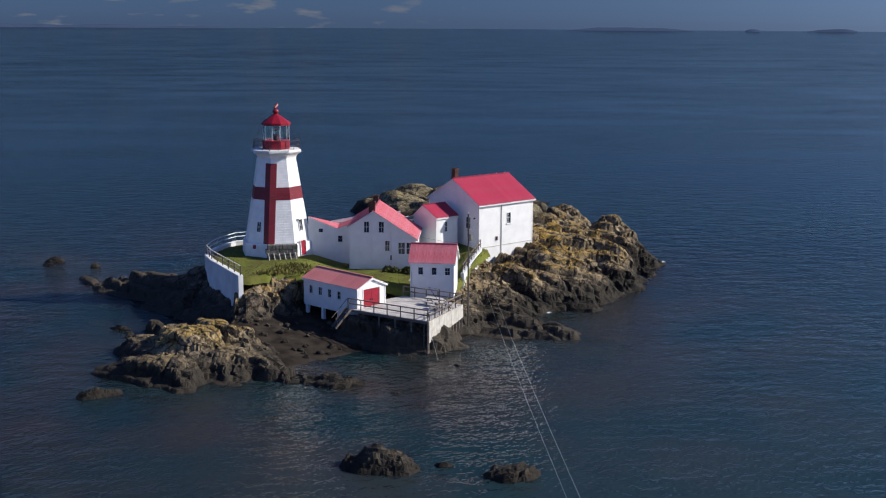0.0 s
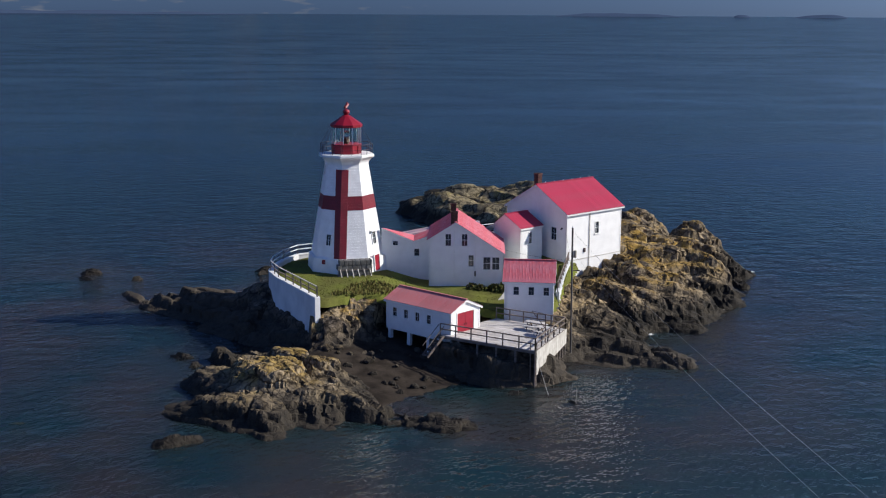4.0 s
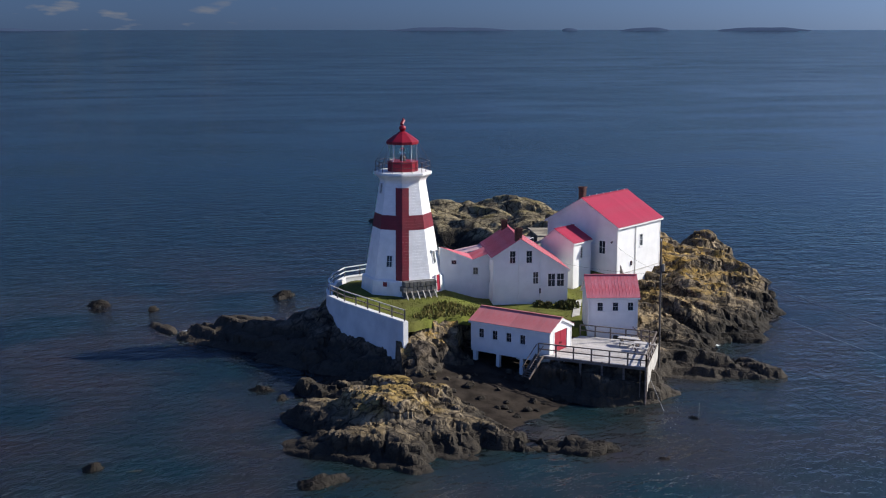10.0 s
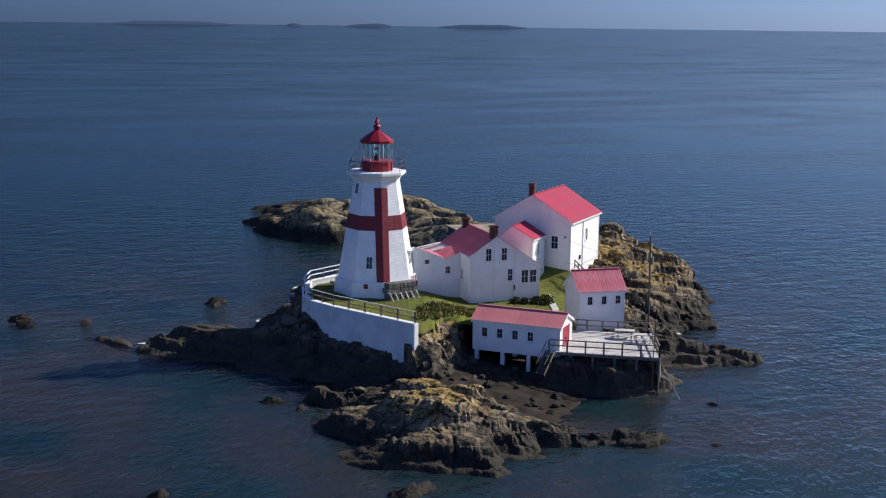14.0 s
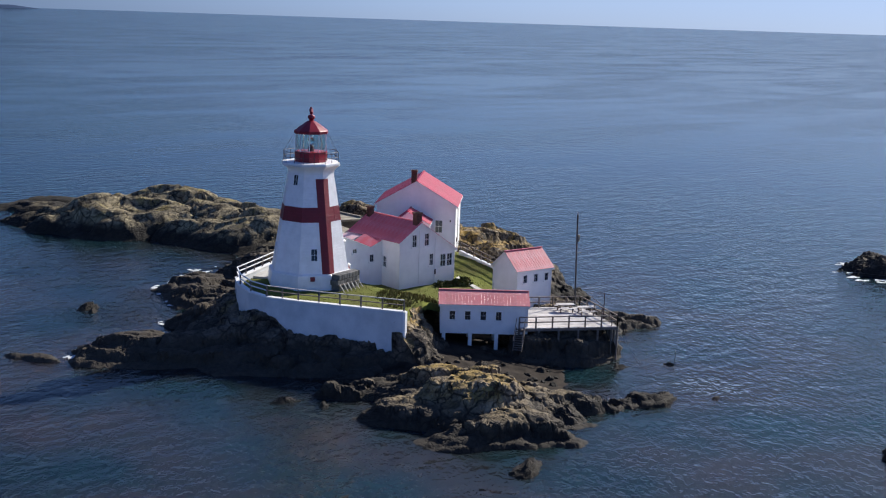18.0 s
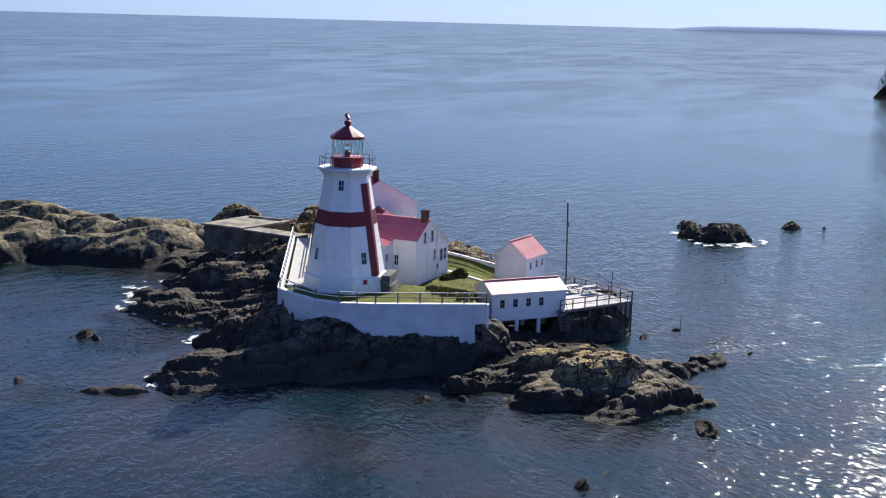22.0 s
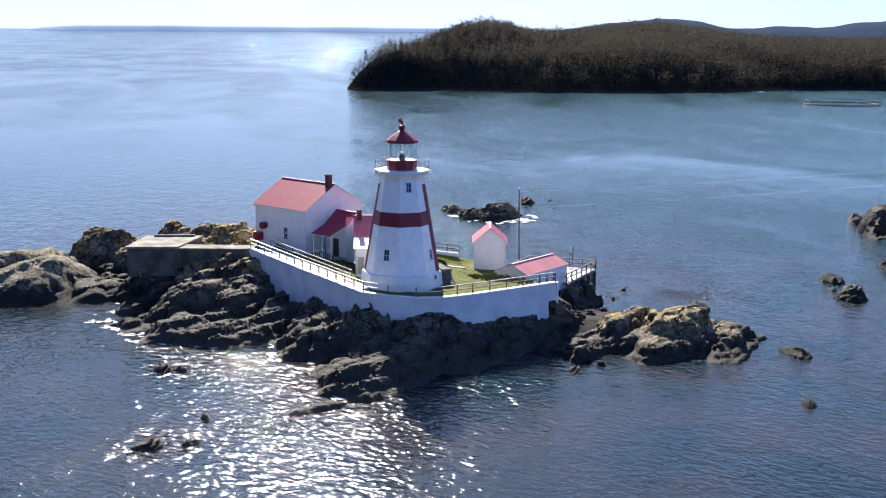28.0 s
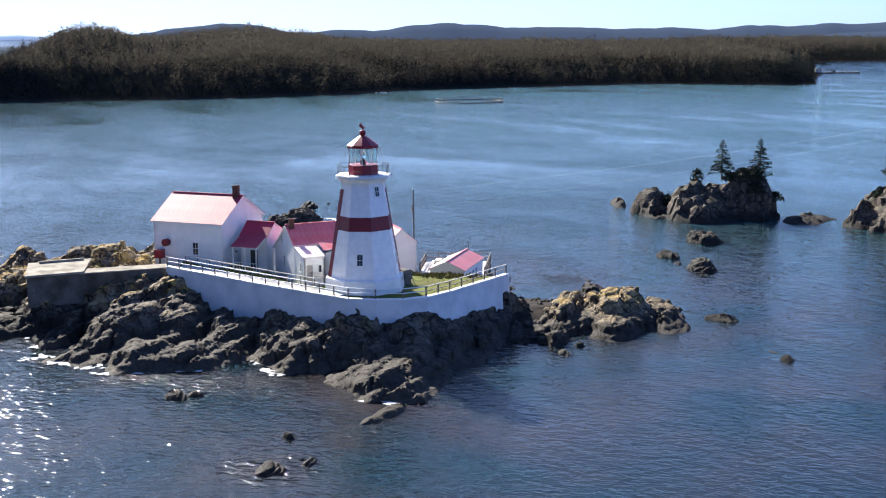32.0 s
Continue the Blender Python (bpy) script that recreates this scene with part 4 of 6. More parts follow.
def tree_islet(x, y):
    h = mound(x, y, 50, -88, 6.0, 12, 9, -50, 3)
    for a in ((45.4, -93.4, 8.2, 5.8, 6.4, -40, 4), (57, -84, 4.2, 8, 5, -40, 2.6), (37, -100, 1.0, 12, 6, -60, 2.4), (24, -112, 9.5, 9, 13, -10, 3.6), (27, -103, 4.5, 5, 4, 0, 3), (68, -84, 1.6, 8, 2.4, -30, 2.6)):
        h = np.maximum(h, mound(x, y, *a))
    return crag(x, y, h + 0.4, 301, -50, 1.25 * smooth_step(h, 0.3, 2.0), 0.35, 1.4, 0.8, 1.5)


heightfield("tree_islet", CLIFF, tree_islet, 10, 80, -130, -70, 0.55, "steep rock islet of brown stone joined by a gravel bar", "islet", "structure", rough=2.0)


def build_lawn():
    def fn(x, y):
        return np.where(inside(x, y, LAWN), lawn_z(x, y), -9.0)
    nx, ny, x0, y0, s = 100, 96, -8.0, -16.0, 0.33
    gx, gy = np.meshgrid(x0 + s * np.arange(nx), y0 + s * np.arange(ny))
    h = fn(gx, gy)
    idx = np.arange(nx * ny).reshape(ny, nx)
    q = np.stack([idx[:-1, :-1], idx[:-1, 1:], idx[1:, 1:], idx[1:, :-1]], -1).reshape(-1, 4)
    hh = h.reshape(-1)
    q = q[(hh[q] > -5).any(1)]
    z = np.where(hh > -5, hh, lawn_z(gx, gy).reshape(-1) - 0.7)
    co = np.stack([gx.reshape(-1), gy.reshape(-1), z], 1)
    used, inv = np.unique(q, return_inverse=True)
    ob = part("lawn", (co[used].tolist(), [], inv.reshape(-1, 4).tolist()), GRASS, smooth=True)
    tagged(ob, "sloping green lawn between the wall and the houses", "grass", kind="structure")


build_lawn()


# ---- sea wall with its railing ----
def build_sea_wall():
    bm = bmesh.new()
    t = 0.42
    pts = [Vector(p) for p in WALL_PATH]
    outer, inner = [], []
    for i, p in enumerate(pts):
        a, b = pts[max(0, i - 1)], pts[min(len(pts) - 1, i + 1)]
        d = (b - a)
        d.z = 0
        d.normalize()
        n = Vector((d.y, -d.x, 0))          # away from the lawn
        outer.append(p + n * t), inner.append(p)
    for (o1, i1), (o2, i2) in zip(zip(outer, inner), zip(outer[1:], inner[1:])):
        low1, low2 = 2.2, 2.2
        batter = 0.12
        n1, n2 = (o1 - i1).normalized() * batter, (o2 - i2).normalized() * batter
        hexa(bm, [(o1.x - 0 + n1.x, o1.y + n1.y, low1), (o2.x + n2.x, o2.y + n2.y, low2), (i2.x, i2.y, low2), (i1.x, i1.y, low1), o1, o2, i2, i1])
    wall = tagged(part("sea_wall", bm, WHITE_WALL), "white painted concrete sea wall stained along its foot", "wall", kind="structure")
    coping = bmesh.new()
    for (o1, i1), (o2, i2) in zip(zip(outer, inner), zip(outer[1:], inner[1:])):
        up, e1, e2 = Vector((0, 0, 0.10)), (o1 - i1).normalized() * 0.05, (o2 - i2).normalized() * 0.05
        hexa(coping, [o1 + e1, o2 + e2, i2 - e2, i1 - e1, o1 + e1 + up, o2 + e2 + up, i2 - e2 + up, i1 - e1 + up])
    part("coping", coping, WHITE_TRIM, wall)
    # end return of the wall at its seaward corner
    end = bmesh.new()
    box(end, -0.06, 0.14, -0.46, 0.04, 2.9, 6.33, pose(-2.3, -15.6, 0, 0, 0, -66))
    part("end_pier", end, WHITE_TRIM, wall)
    fence = empty_thing("wall_railing", 0, 0, 0, 0, "brown posts and white-topped rails along the sea wall", "railing")
    mid = [(o + i) / 2 for o, i in zip(outer, inner)]
    post_me = None
    for run, (a, b) in enumerate(zip(mid, mid[1:])):
        n = max(1, round((b - a).length / 1.9))
        for k in range(n):
            p = a.lerp(b, k / n)
            if post_me is None:
                post = part("post", bm_box(-0.055, 0.055, -0.055, 0.055, 0, 1.0), RAIL_WOOD, fence)
                post_me = post.data
                post.matrix_basis = Matrix.Translation(p + Vector((0, 0, 0.1)))
            else:
                shared("post", post_me, Matrix.Translation(p + Vector((0, 0, 0.1))), fence)
        for z, mat in ((1.03, WHITE_TRIM if run < 5 else RAIL_PALE), (0.58, WHITE_TRIM if run < 5 else RAIL_WOOD)):
            part("rail", bm_bar(a + Vector((0, 0, z + 0.05)), b + Vector((0, 0, z + 0.05)), 0.12, 0.07), mat, fence)
    shared("post", post_me, Matrix.Translation(mid[-1] + Vector((0, 0, 0.1))), fence)


build_sea_wall()


# ---- the lighthouse ----
def build_lighthouse():
    base, corner = 5.7, -101.0
    t = empty_thing("lighthouse", 0, 0, base, 0, "white octagonal lighthouse with dark red crosses and a red lantern", "lighthouse")
    rad = lambda z: 3.84 - (z + base - 7.45) * 0.168     # corner radius by height over the foot
    oct_turn = corner
    part("foundation", lathe(bmesh.new(), [(4.30, -0.8), (4.25, 0.15), (4.12, 1.62), (4.02, 1.72), (3.80, 1.74)], 8, oct_turn), WHITE_TRIM, t, "white painted foundation course")
    zb, z1, z2, z3, z4 = 1.74, 12.28 - base, 13.68 - base, 16.75 - base, 17.2 - base
    part("shaft", lathe(bmesh.new(), [(rad(zb), zb), (rad(z3), z3)], 8, oct_turn), WHITE_SHINGLE, t)
    part("band", lathe(bmesh.new(), [(rad(z1) + 0.02, z1), (rad(z2) + 0.02, z2)], 8, oct_turn), CROSS_RED, t, "dark red painted band")
    prof = [(rad(z3), z3)] + [(rad(z3) + 0.64 * (k / 6) ** 2.2, z3 + 0.78 * k / 6) for k in range(1, 7)]
    part("cove", lathe(bmesh.new(), prof, 8, oct_turn), WHITE_TRIM, t, "white flared cornice")
    part("gallery", lathe(bmesh.new(), [(2.78, 11.83), (2.88, 11.90), (2.88, 12.06), (2.80, 12.10)], 8, oct_turn), WHITE_TRIM, t, "white gallery deck")
    # the two upright bars, each wrapped round a corner
    for ang in (corner, corner + 180):
        bm = bmesh.new()
        zs = (zb, 16.35 - base)
        for side in (-1, 1):
            pts = []
            for out in (0.045, 0.0):
                for z in zs:
                    c = Vector((math.cos(radians(ang)), math.sin(radians(ang)), 0)) * (rad(z) + out)
                    n = Vector((math.cos(radians(ang + side * 45)), math.sin(radians(ang + side * 45)), 0)) * (rad(z) + out)
                    e = c + (n - c).normalized() * (0.70 if ang == corner else 0.52)
                    pts.append((c + Vector((0, 0, z)), e + Vector((0, 0, z))))
            (c0, e0), (c1, e1), (d0, f0), (d1, f1) = pts
            hexa(bm, [d0, f0, e0, c0, d1, f1, e1, c1])
        part("upright_bar", bm, CROSS_RED, t, "dark red painted upright of a cross")
    # gallery railing
    gz, gr, n = 12.1, 2.70, 16
    ring = [Vector((gr * math.cos(radians(corner + 22.5 * k)) * (1 if k % 2 == 0 else 0.925), gr * math.sin(radians(corner + 22.5 * k)) * (1 if k % 2 == 0 else 0.925), gz)) for k in range(n)]
    rail = part("gallery_railing", bm_bar(ring[0], ring[0] + Vector((0, 0, 1.0)), 0.06, sides=6), DARK_IRON, t, "thin dark iron gallery railing")
    for k in range(1, n):
        part("baluster", bm_bar(ring[k], ring[k] + Vector((0, 0, 1.0)), 0.055, sides=6), DARK_IRON, rail)
    for z in (0.5, 1.0):
        bm = bmesh.new()
        for a, b in zip(ring, ring[1:] + ring[:1]):
            bar(bm, a + Vector((0, 0, z)), b + Vector((0, 0, z)), 0.05, sides=6)
        part("handrail", bm, DARK_IRON, rail)
    # lantern
    lz, ls = 12.08, 10
    lantern = part("lantern_base", lathe(bmesh.new(), [(1.54, lz), (1.54, lz + 0.92), (1.60, lz + 0.95), (1.60, lz + 1.0), (1.42, lz + 1.0)], ls, corner), LANTERN_RED, t, "red panelled lantern base")
    part("hatch", bm_box(-0.25, 0.25, -0.04, 0.04, 0, 0.75, pose(1.50 * math.cos(radians(-30)), 1.50 * math.sin(radians(-30)), lz + 0.08, 0, 0, 60)), CROSS_RED, lantern)
    for k in range(ls):
        a0, a1 = radians(corner + 360 / ls * k), radians(corner + 360 / ls * (k + 1))
        p, q = Vector((1.47 * math.cos(a0), 1.47 * math.sin(a0), 0)), Vector((1.47 * math.cos(a1), 1.47 * math.sin(a1), 0))
        bm = bmesh.new()
        vs = [bm.verts.new(v) for v in (p + Vector((0, 0, lz + 1.0)), q + Vector((0, 0, lz + 1.0)), q + Vector((0, 0, lz + 2.72)), p + Vector((0, 0, lz + 2.72)))]
        bm.faces.new(vs)
        thick = bmesh.ops.extrude_face_region(bm, geom=bm.faces[:])
        bmesh.ops.translate(bm, verts=[v for v in thick["geom"] if isinstance(v, bmesh.types.BMVert)], vec=(p + q).normalized() * -0.02)
        pane = part("lantern_pane", bm, CLEAR, lantern)
        pane.visible_shadow = False
        part("mullion", bm_bar(p + Vector((0, 0, lz + 1.0)), p + Vector((0, 0, lz + 2.72)), 0.06), WHITE_TRIM, lantern, "slim pale glazing bar")
    part("lens_pedestal", lathe(bmesh.new(), [(0.30, lz + 0.95), (0.30, lz + 1.45), (0.16, lz + 1.5), (0.16, lz + 1.6)], 12), DARK_IRON, lantern)
    part("lens", lathe(bmesh.new(), [(0.2, lz + 1.6), (0.34, lz + 1.75), (0.36, lz + 1.95), (0.34, lz + 2.15), (0.2, lz + 2.3)], 16), CLEAR, lantern, "round glass lens", True)
    part("lantern_floor", lathe(bmesh.new(), [(1.4, lz + 0.93), (1.4, lz + 0.99)], ls, corner), WHITE_TRIM, lantern)
    roof = part("lantern_roof", lathe(bmesh.new(), [(1.50, lz + 2.70), (1.64, lz + 2.70), (1.66, lz + 2.96), (1.58, lz + 3.03), (1.08, lz + 3.40), (0.45, lz + 3.82), (0.22, lz + 3.92)], ls, corner), LANTERN_RED, t, "red metal lantern roof with a drip edge")
    part("ventilator", lathe(bmesh.new(), [(0.22, lz + 3.85), (0.25, lz + 4.05), (0.34, lz + 4.12), (0.36, lz + 4.25), (0.30, lz + 4.40), (0.14, lz + 4.48)], 14), LANTERN_RED, roof, "", True)
    vane = bmesh.new()
    bar(vane, (0, 0, lz + 4.4), (0, 0, lz + 4.8), 0.12, sides=8)
    bar(vane, (-0.10, -0.12, lz + 4.62), (0.16, 0.24, lz + 4.98), 0.36, 0.30, sides=8)
    bar(vane, (0.05, 0.08, lz + 4.85), (0.10, 0.16, lz + 5.16), 0.17, sides=8)
    part("wind_vane", vane, LANTERN_RED, roof, "red ventilator cowl")
    # stay wires from roof to gallery
    for k in range(0, 8):
        a = radians(corner + 45 * k)
        part("stay", bm_bar((1.64 * math.cos(a), 1.64 * math.sin(a), lz + 2.75), (2.65 * math.cos(a), 2.65 * math.sin(a), lz + 1.0), 0.022, sides=5), DARK_IRON, rail)
    # windows and openings, set in the middle of a face

    def on_face(name, face, z, w, h, mat, shift=0.0, depth=0.10, label="", bars=True, trim=None):
        ang = corner + 22.5 + 45 * face
        r = lambda q: rad(q) * math.cos(radians(22.5)) if q > zb else 4.27 * math.cos(radians(22.5))
        lean = math.degrees(math.atan2(r(z) - r(z + h), h)) if z > zb else 4
        m = pose(r(z) * math.cos(radians(ang)), r(z) * math.sin(radians(ang)), z, 0, 0, ang) @ pose(0, 0, 0, 0, -lean, 0) @ Matrix.Translation((0, shift, 0))
        fr = bmesh.new()
        for y0, y1, q0, q1 in ((-w / 2 - 0.09, -w / 2, -0.06, h + 0.09), (w / 2, w / 2 + 0.09, -0.06, h + 0.09), (-w / 2, w / 2, h, h + 0.09), (-w / 2, w / 2, -0.06, 0.0)):
            box(fr, -0.04, depth, y0, y1, q0, q1, m)
        f = part(name, fr, trim or WHITE_TRIM, t, label)
        part("pane" if mat == PANE else "leaf", bm_box(-0.02, 0.035, -w / 2, w / 2, 0, h, m), mat, f)
        if bars:
            b = bmesh.new()
            box(b, 0.035, 0.06, -0.01, 0.01, 0, h, m), box(b, 0.035, 0.06, -w / 2, w / 2, h / 2 - 0.016, h / 2 + 0.016, m)
            part("glazing_bar", b, WHITE_TRIM, f)
        return m, f

    on_face("window", 7, 9.25 - base - 0.55, 0.55, 1.1, PANE)
    on_face("window", 5, 9.45 - base - 0.55, 0.55, 1.1, PANE)
    on_face("window", 6, 16.2 - base - 0.5, 0.50, 0.95, PANE)
    on_face("shutter", 0, 12.98 - base - 0.5, 0.5, 1.0, CROSS_RED, shift=0.55, depth=0.03, bars=False, label="dark red shuttered opening", trim=CROSS_RED)
    on_face("window", 1, 9.3 - base - 0.55, 0.55, 1.15, PANE)
    on_face("vent", 7, 7.05 - base - 0.22, 0.45, 0.45, CROSS_RED, shift=-0.2, bars=False, depth=0.05)
    m, f = on_face("tower_door", 1, 0.35, 0.85, 1.62, DOOR_RED, shift=-0.38, label="red plank door in the foundation", bars=False)
    part("door_handle", bm_box(0.035, 0.09, 0.25, 0.32, 0.75, 0.88, m), DARK_IRON, f)
    hood = bmesh.new()
    ang = radians(corner + 67.5)
    mh = pose(rad(4.4) * 0.92 * math.cos(ang), rad(4.4) * 0.92 * math.sin(ang), 4.35, 0, 0, corner + 67.5)
    box(hood, -0.05, 0.35, -0.55, 0.55, 0.02, 0.08, mh @ pose(0, 0, 0, 0, 12, 0))
    part("window_hood", hood, WHITE_TRIM, t)
    return t


build_lighthouse()


# stone block and raking shores at the foot of the tower
def build_stone_block():
    m = pose(0.72, -4.2, 5.5, 0, 0, -101 + 22.5 + 90)
    t = empty_thing("stone_buttress", 0, 0, 0, 0, "grey dry stone block against the foot of the tower", "stonework")
    rng = random.Random(5)
    for row in range(4):
        x = -1.75 + (0.2 if row % 2 else 0)
        while x < 1.7:
            w = rng.uniform(0.35, 0.65)
            g = 0.015
            bm = bmesh.new()
            box(bm, x + g, min(x + w, 1.78) - g, -0.55 + rng.uniform(-0.04, 0.02), 0.35, row * 0.51 + g, row * 0.51 + 0.51 - g, m)
            bmesh.ops.bevel(bm, geom=bm.edges[:], offset=0.03, segments=1, affect="EDGES")
            part("stone", bm, STONE, t)
            x += w
    s = empty_thing("raking_shores", 0, 0, 0, 0, "pale leaning timber shores at the stone block", "timber")
    for k in range(6):
        a, b = m @ Vector((-1.5 + 0.6 * k, -0.60, 1.15)), m @ Vector((-1.35 + 0.6 * k, -1.45, -0.05))
        part("shore", bm_bar(a, b, 0.075), RAIL_PALE, s)
    part("shore_rail", bm_bar(m @ Vector((-1.75, -0.64, 1.1)), m @ Vector((1.7, -0.64, 1.1)), 0.06), RAIL_WOOD, s)


build_stone_block()


# ---- gabled houses ----
def wall_panel(width, profile, openings, thick=0.18, z0=0.0):
    """A wall in its own frame (u right, v inwards, z up) whose top follows profile, with openings (u0, u1, z0, z1) cut through."""
    top = lambda u: float(np.interp(u, [p[0] for p in profile], [p[1] for p in profile]))
    cuts = sorted({p[0] for p in profile} | {c for o in openings for c in o[:2]})
    bm = bmesh.new()
    for a, b in zip(cuts, cuts[1:]):
        if b - a < 1e-4:
            continue
        holes = sorted((o[2], o[3]) for o in openings if o[0] < (a + b) / 2 < o[1])
        low = z0
        for h0, h1 in holes:
            if h0 > low:
                hexa(bm, [(a, 0, low), (b, 0, low), (b, thick, low), (a, thick, low), (a, 0, h0), (b, 0, h0), (b, thick, h0), (a, thick, h0)])
            low = h1
        ta, tb = top(a), top(b)
        hexa(bm, [(a, 0, low), (b, 0, low), (b, thick, low), (a, thick, low), (a, 0, ta), (b, 0, tb), (b, thick, tb), (a, thick, ta)])
    bmesh.ops.remove_doubles(bm, verts=bm.verts[:], dist=1e-4)
    return bm


def window_in(parent, m, o, kind="window"):
    """A window or door in the opening o of a wall whose frame is m."""
    u0, u1, z0, z1 = o[:4]
    fr = bmesh.new()
    w = 0.075
    for a, b, c, d in ((u0 - w, u0 + 0.03, z0 - 0.05, z1 + w), (u1 - 0.03, u1 + w, z0 - 0.05, z1 + w), (u0 + 0.03, u1 - 0.03, z1 - 0.03, z1 + w)):
        box(fr, a, b, -0.035, 0.12, c, d, m)
    f = part("window_frame" if kind == "window" else "door_frame", fr, WHITE_TRIM, parent)
    if kind == "window":
        part("window_sill", bm_box(u0 - 0.12, u1 + 0.12, -0.10, 0.10, z0 - 0.11, z0 - 0.05 + 0.06, m), WHITE_TRIM, f)
        part("pane", bm_box(u0, u1, 0.05, 0.065, z0, z1, m), PANE, f)
        b = bmesh.new()
        zm = (z0 + z1) / 2
        k = 0.018 if (u1 - u0) * (z1 - z0) > 0.5 else 0.005
        box(b, u0, u1, 0.02, 0.05, zm - k, zm + k, m)
        box(b, (u0 + u1) / 2 - k * 0.6, (u0 + u1) / 2 + k * 0.6, 0.025, 0.05, z0, z1, m)
        part("glazing_bars", b, WHITE_TRIM, f)
    else:
        n = 2 if u1 - u0 > 1.4 else 1
        for k in range(n):
            a, b = u0 + (u1 - u0) * k / n, u0 + (u1 - u0) * (k + 1) / n
            leaf = part("door", bm_box(a + 0.01, b - 0.01, 0.02, 0.07, z0 + 0.02, z1, m), o[5] if len(o) > 5 else DOOR_RED, f)
            part("handle", bm_box(b - 0.16 if k == 0 else a + 0.10, b - 0.10 if k == 0 else a + 0.16, -0.03, 0.02, z0 + 0.9, z0 + 1.05, m), DARK_IRON, leaf)
    return f


def slope(parent, a, b, c, d, mat, label="", width=0.62, thick=0.07):
    """A roof slope: eave from a to b, ridge from d to c, sheathed with ribbed metal panels."""
    a, b, c, d = (Vector(p) for p in (a, b, c, d))
    n = (b - a).cross(d - a).normalized()
    bm = bmesh.new()
    hexa(bm, [a - n * thick, b - n * thick, c - n * thick, d - n * thick, a, b, c, d])
    roof = part("roof", bm, WHITE_TRIM, parent, label or "red metal roof slope")
    x = (b - a).normalized()
    y = n.cross(x)
    length = (b - a).length
    rectangular = abs((c - d).length - length) < 0.02
    if not rectangular:
        bm = bmesh.new()
        hexa(bm, [a + n * 0.004, b + n * 0.004, c + n * 0.004, d + n * 0.004, a + n * 0.03, b + n * 0.03, c + n * 0.03, d + n * 0.03])
        part("sheet", bm, mat, roof)
        return roof
    k = max(2, round(length / width))
    w = length / k
    up = (d - a).dot(y)
    skew = (d - a).dot(x)
    bm = bmesh.new()
    hexa(bm, [(0.006, -0.03, 0.003), (w - 0.006, -0.03, 0.003), (w - 0.006 + skew, up, 0.003), (0.006 + skew, up, 0.003), (0.006, -0.03, 0.022), (w - 0.006, -0.03, 0.022), (w - 0.006 + skew, up, 0.022), (0.006 + skew, up, 0.022)])
    for f in (0.0, 0.5):
        rib = 0.034 if mat == ROOF_FADED else 0.026
        hexa(bm, [(f * w - 0.02, -0.03, 0.02), (f * w + 0.03, -0.03, 0.02), (f * w + 0.03 + skew, up, 0.02), (f * w - 0.02 + skew, up, 0.02), (f * w - 0.01, -0.03, rib), (f * w + 0.02, -0.03, rib), (f * w + 0.02 + skew, up, rib), (f * w - 0.01 + skew, up, rib)])
    rot = Matrix((x, y, n)).transposed().to_4x4()
    first = part("panel", bm, mat, roof)
    for i in range(k):
        m = Matrix.Translation(a + x * (w * i)) @ rot
        if i == 0:
            first.matrix_basis = m
        else:
            shared("panel", first.data, m, roof)
    return roof


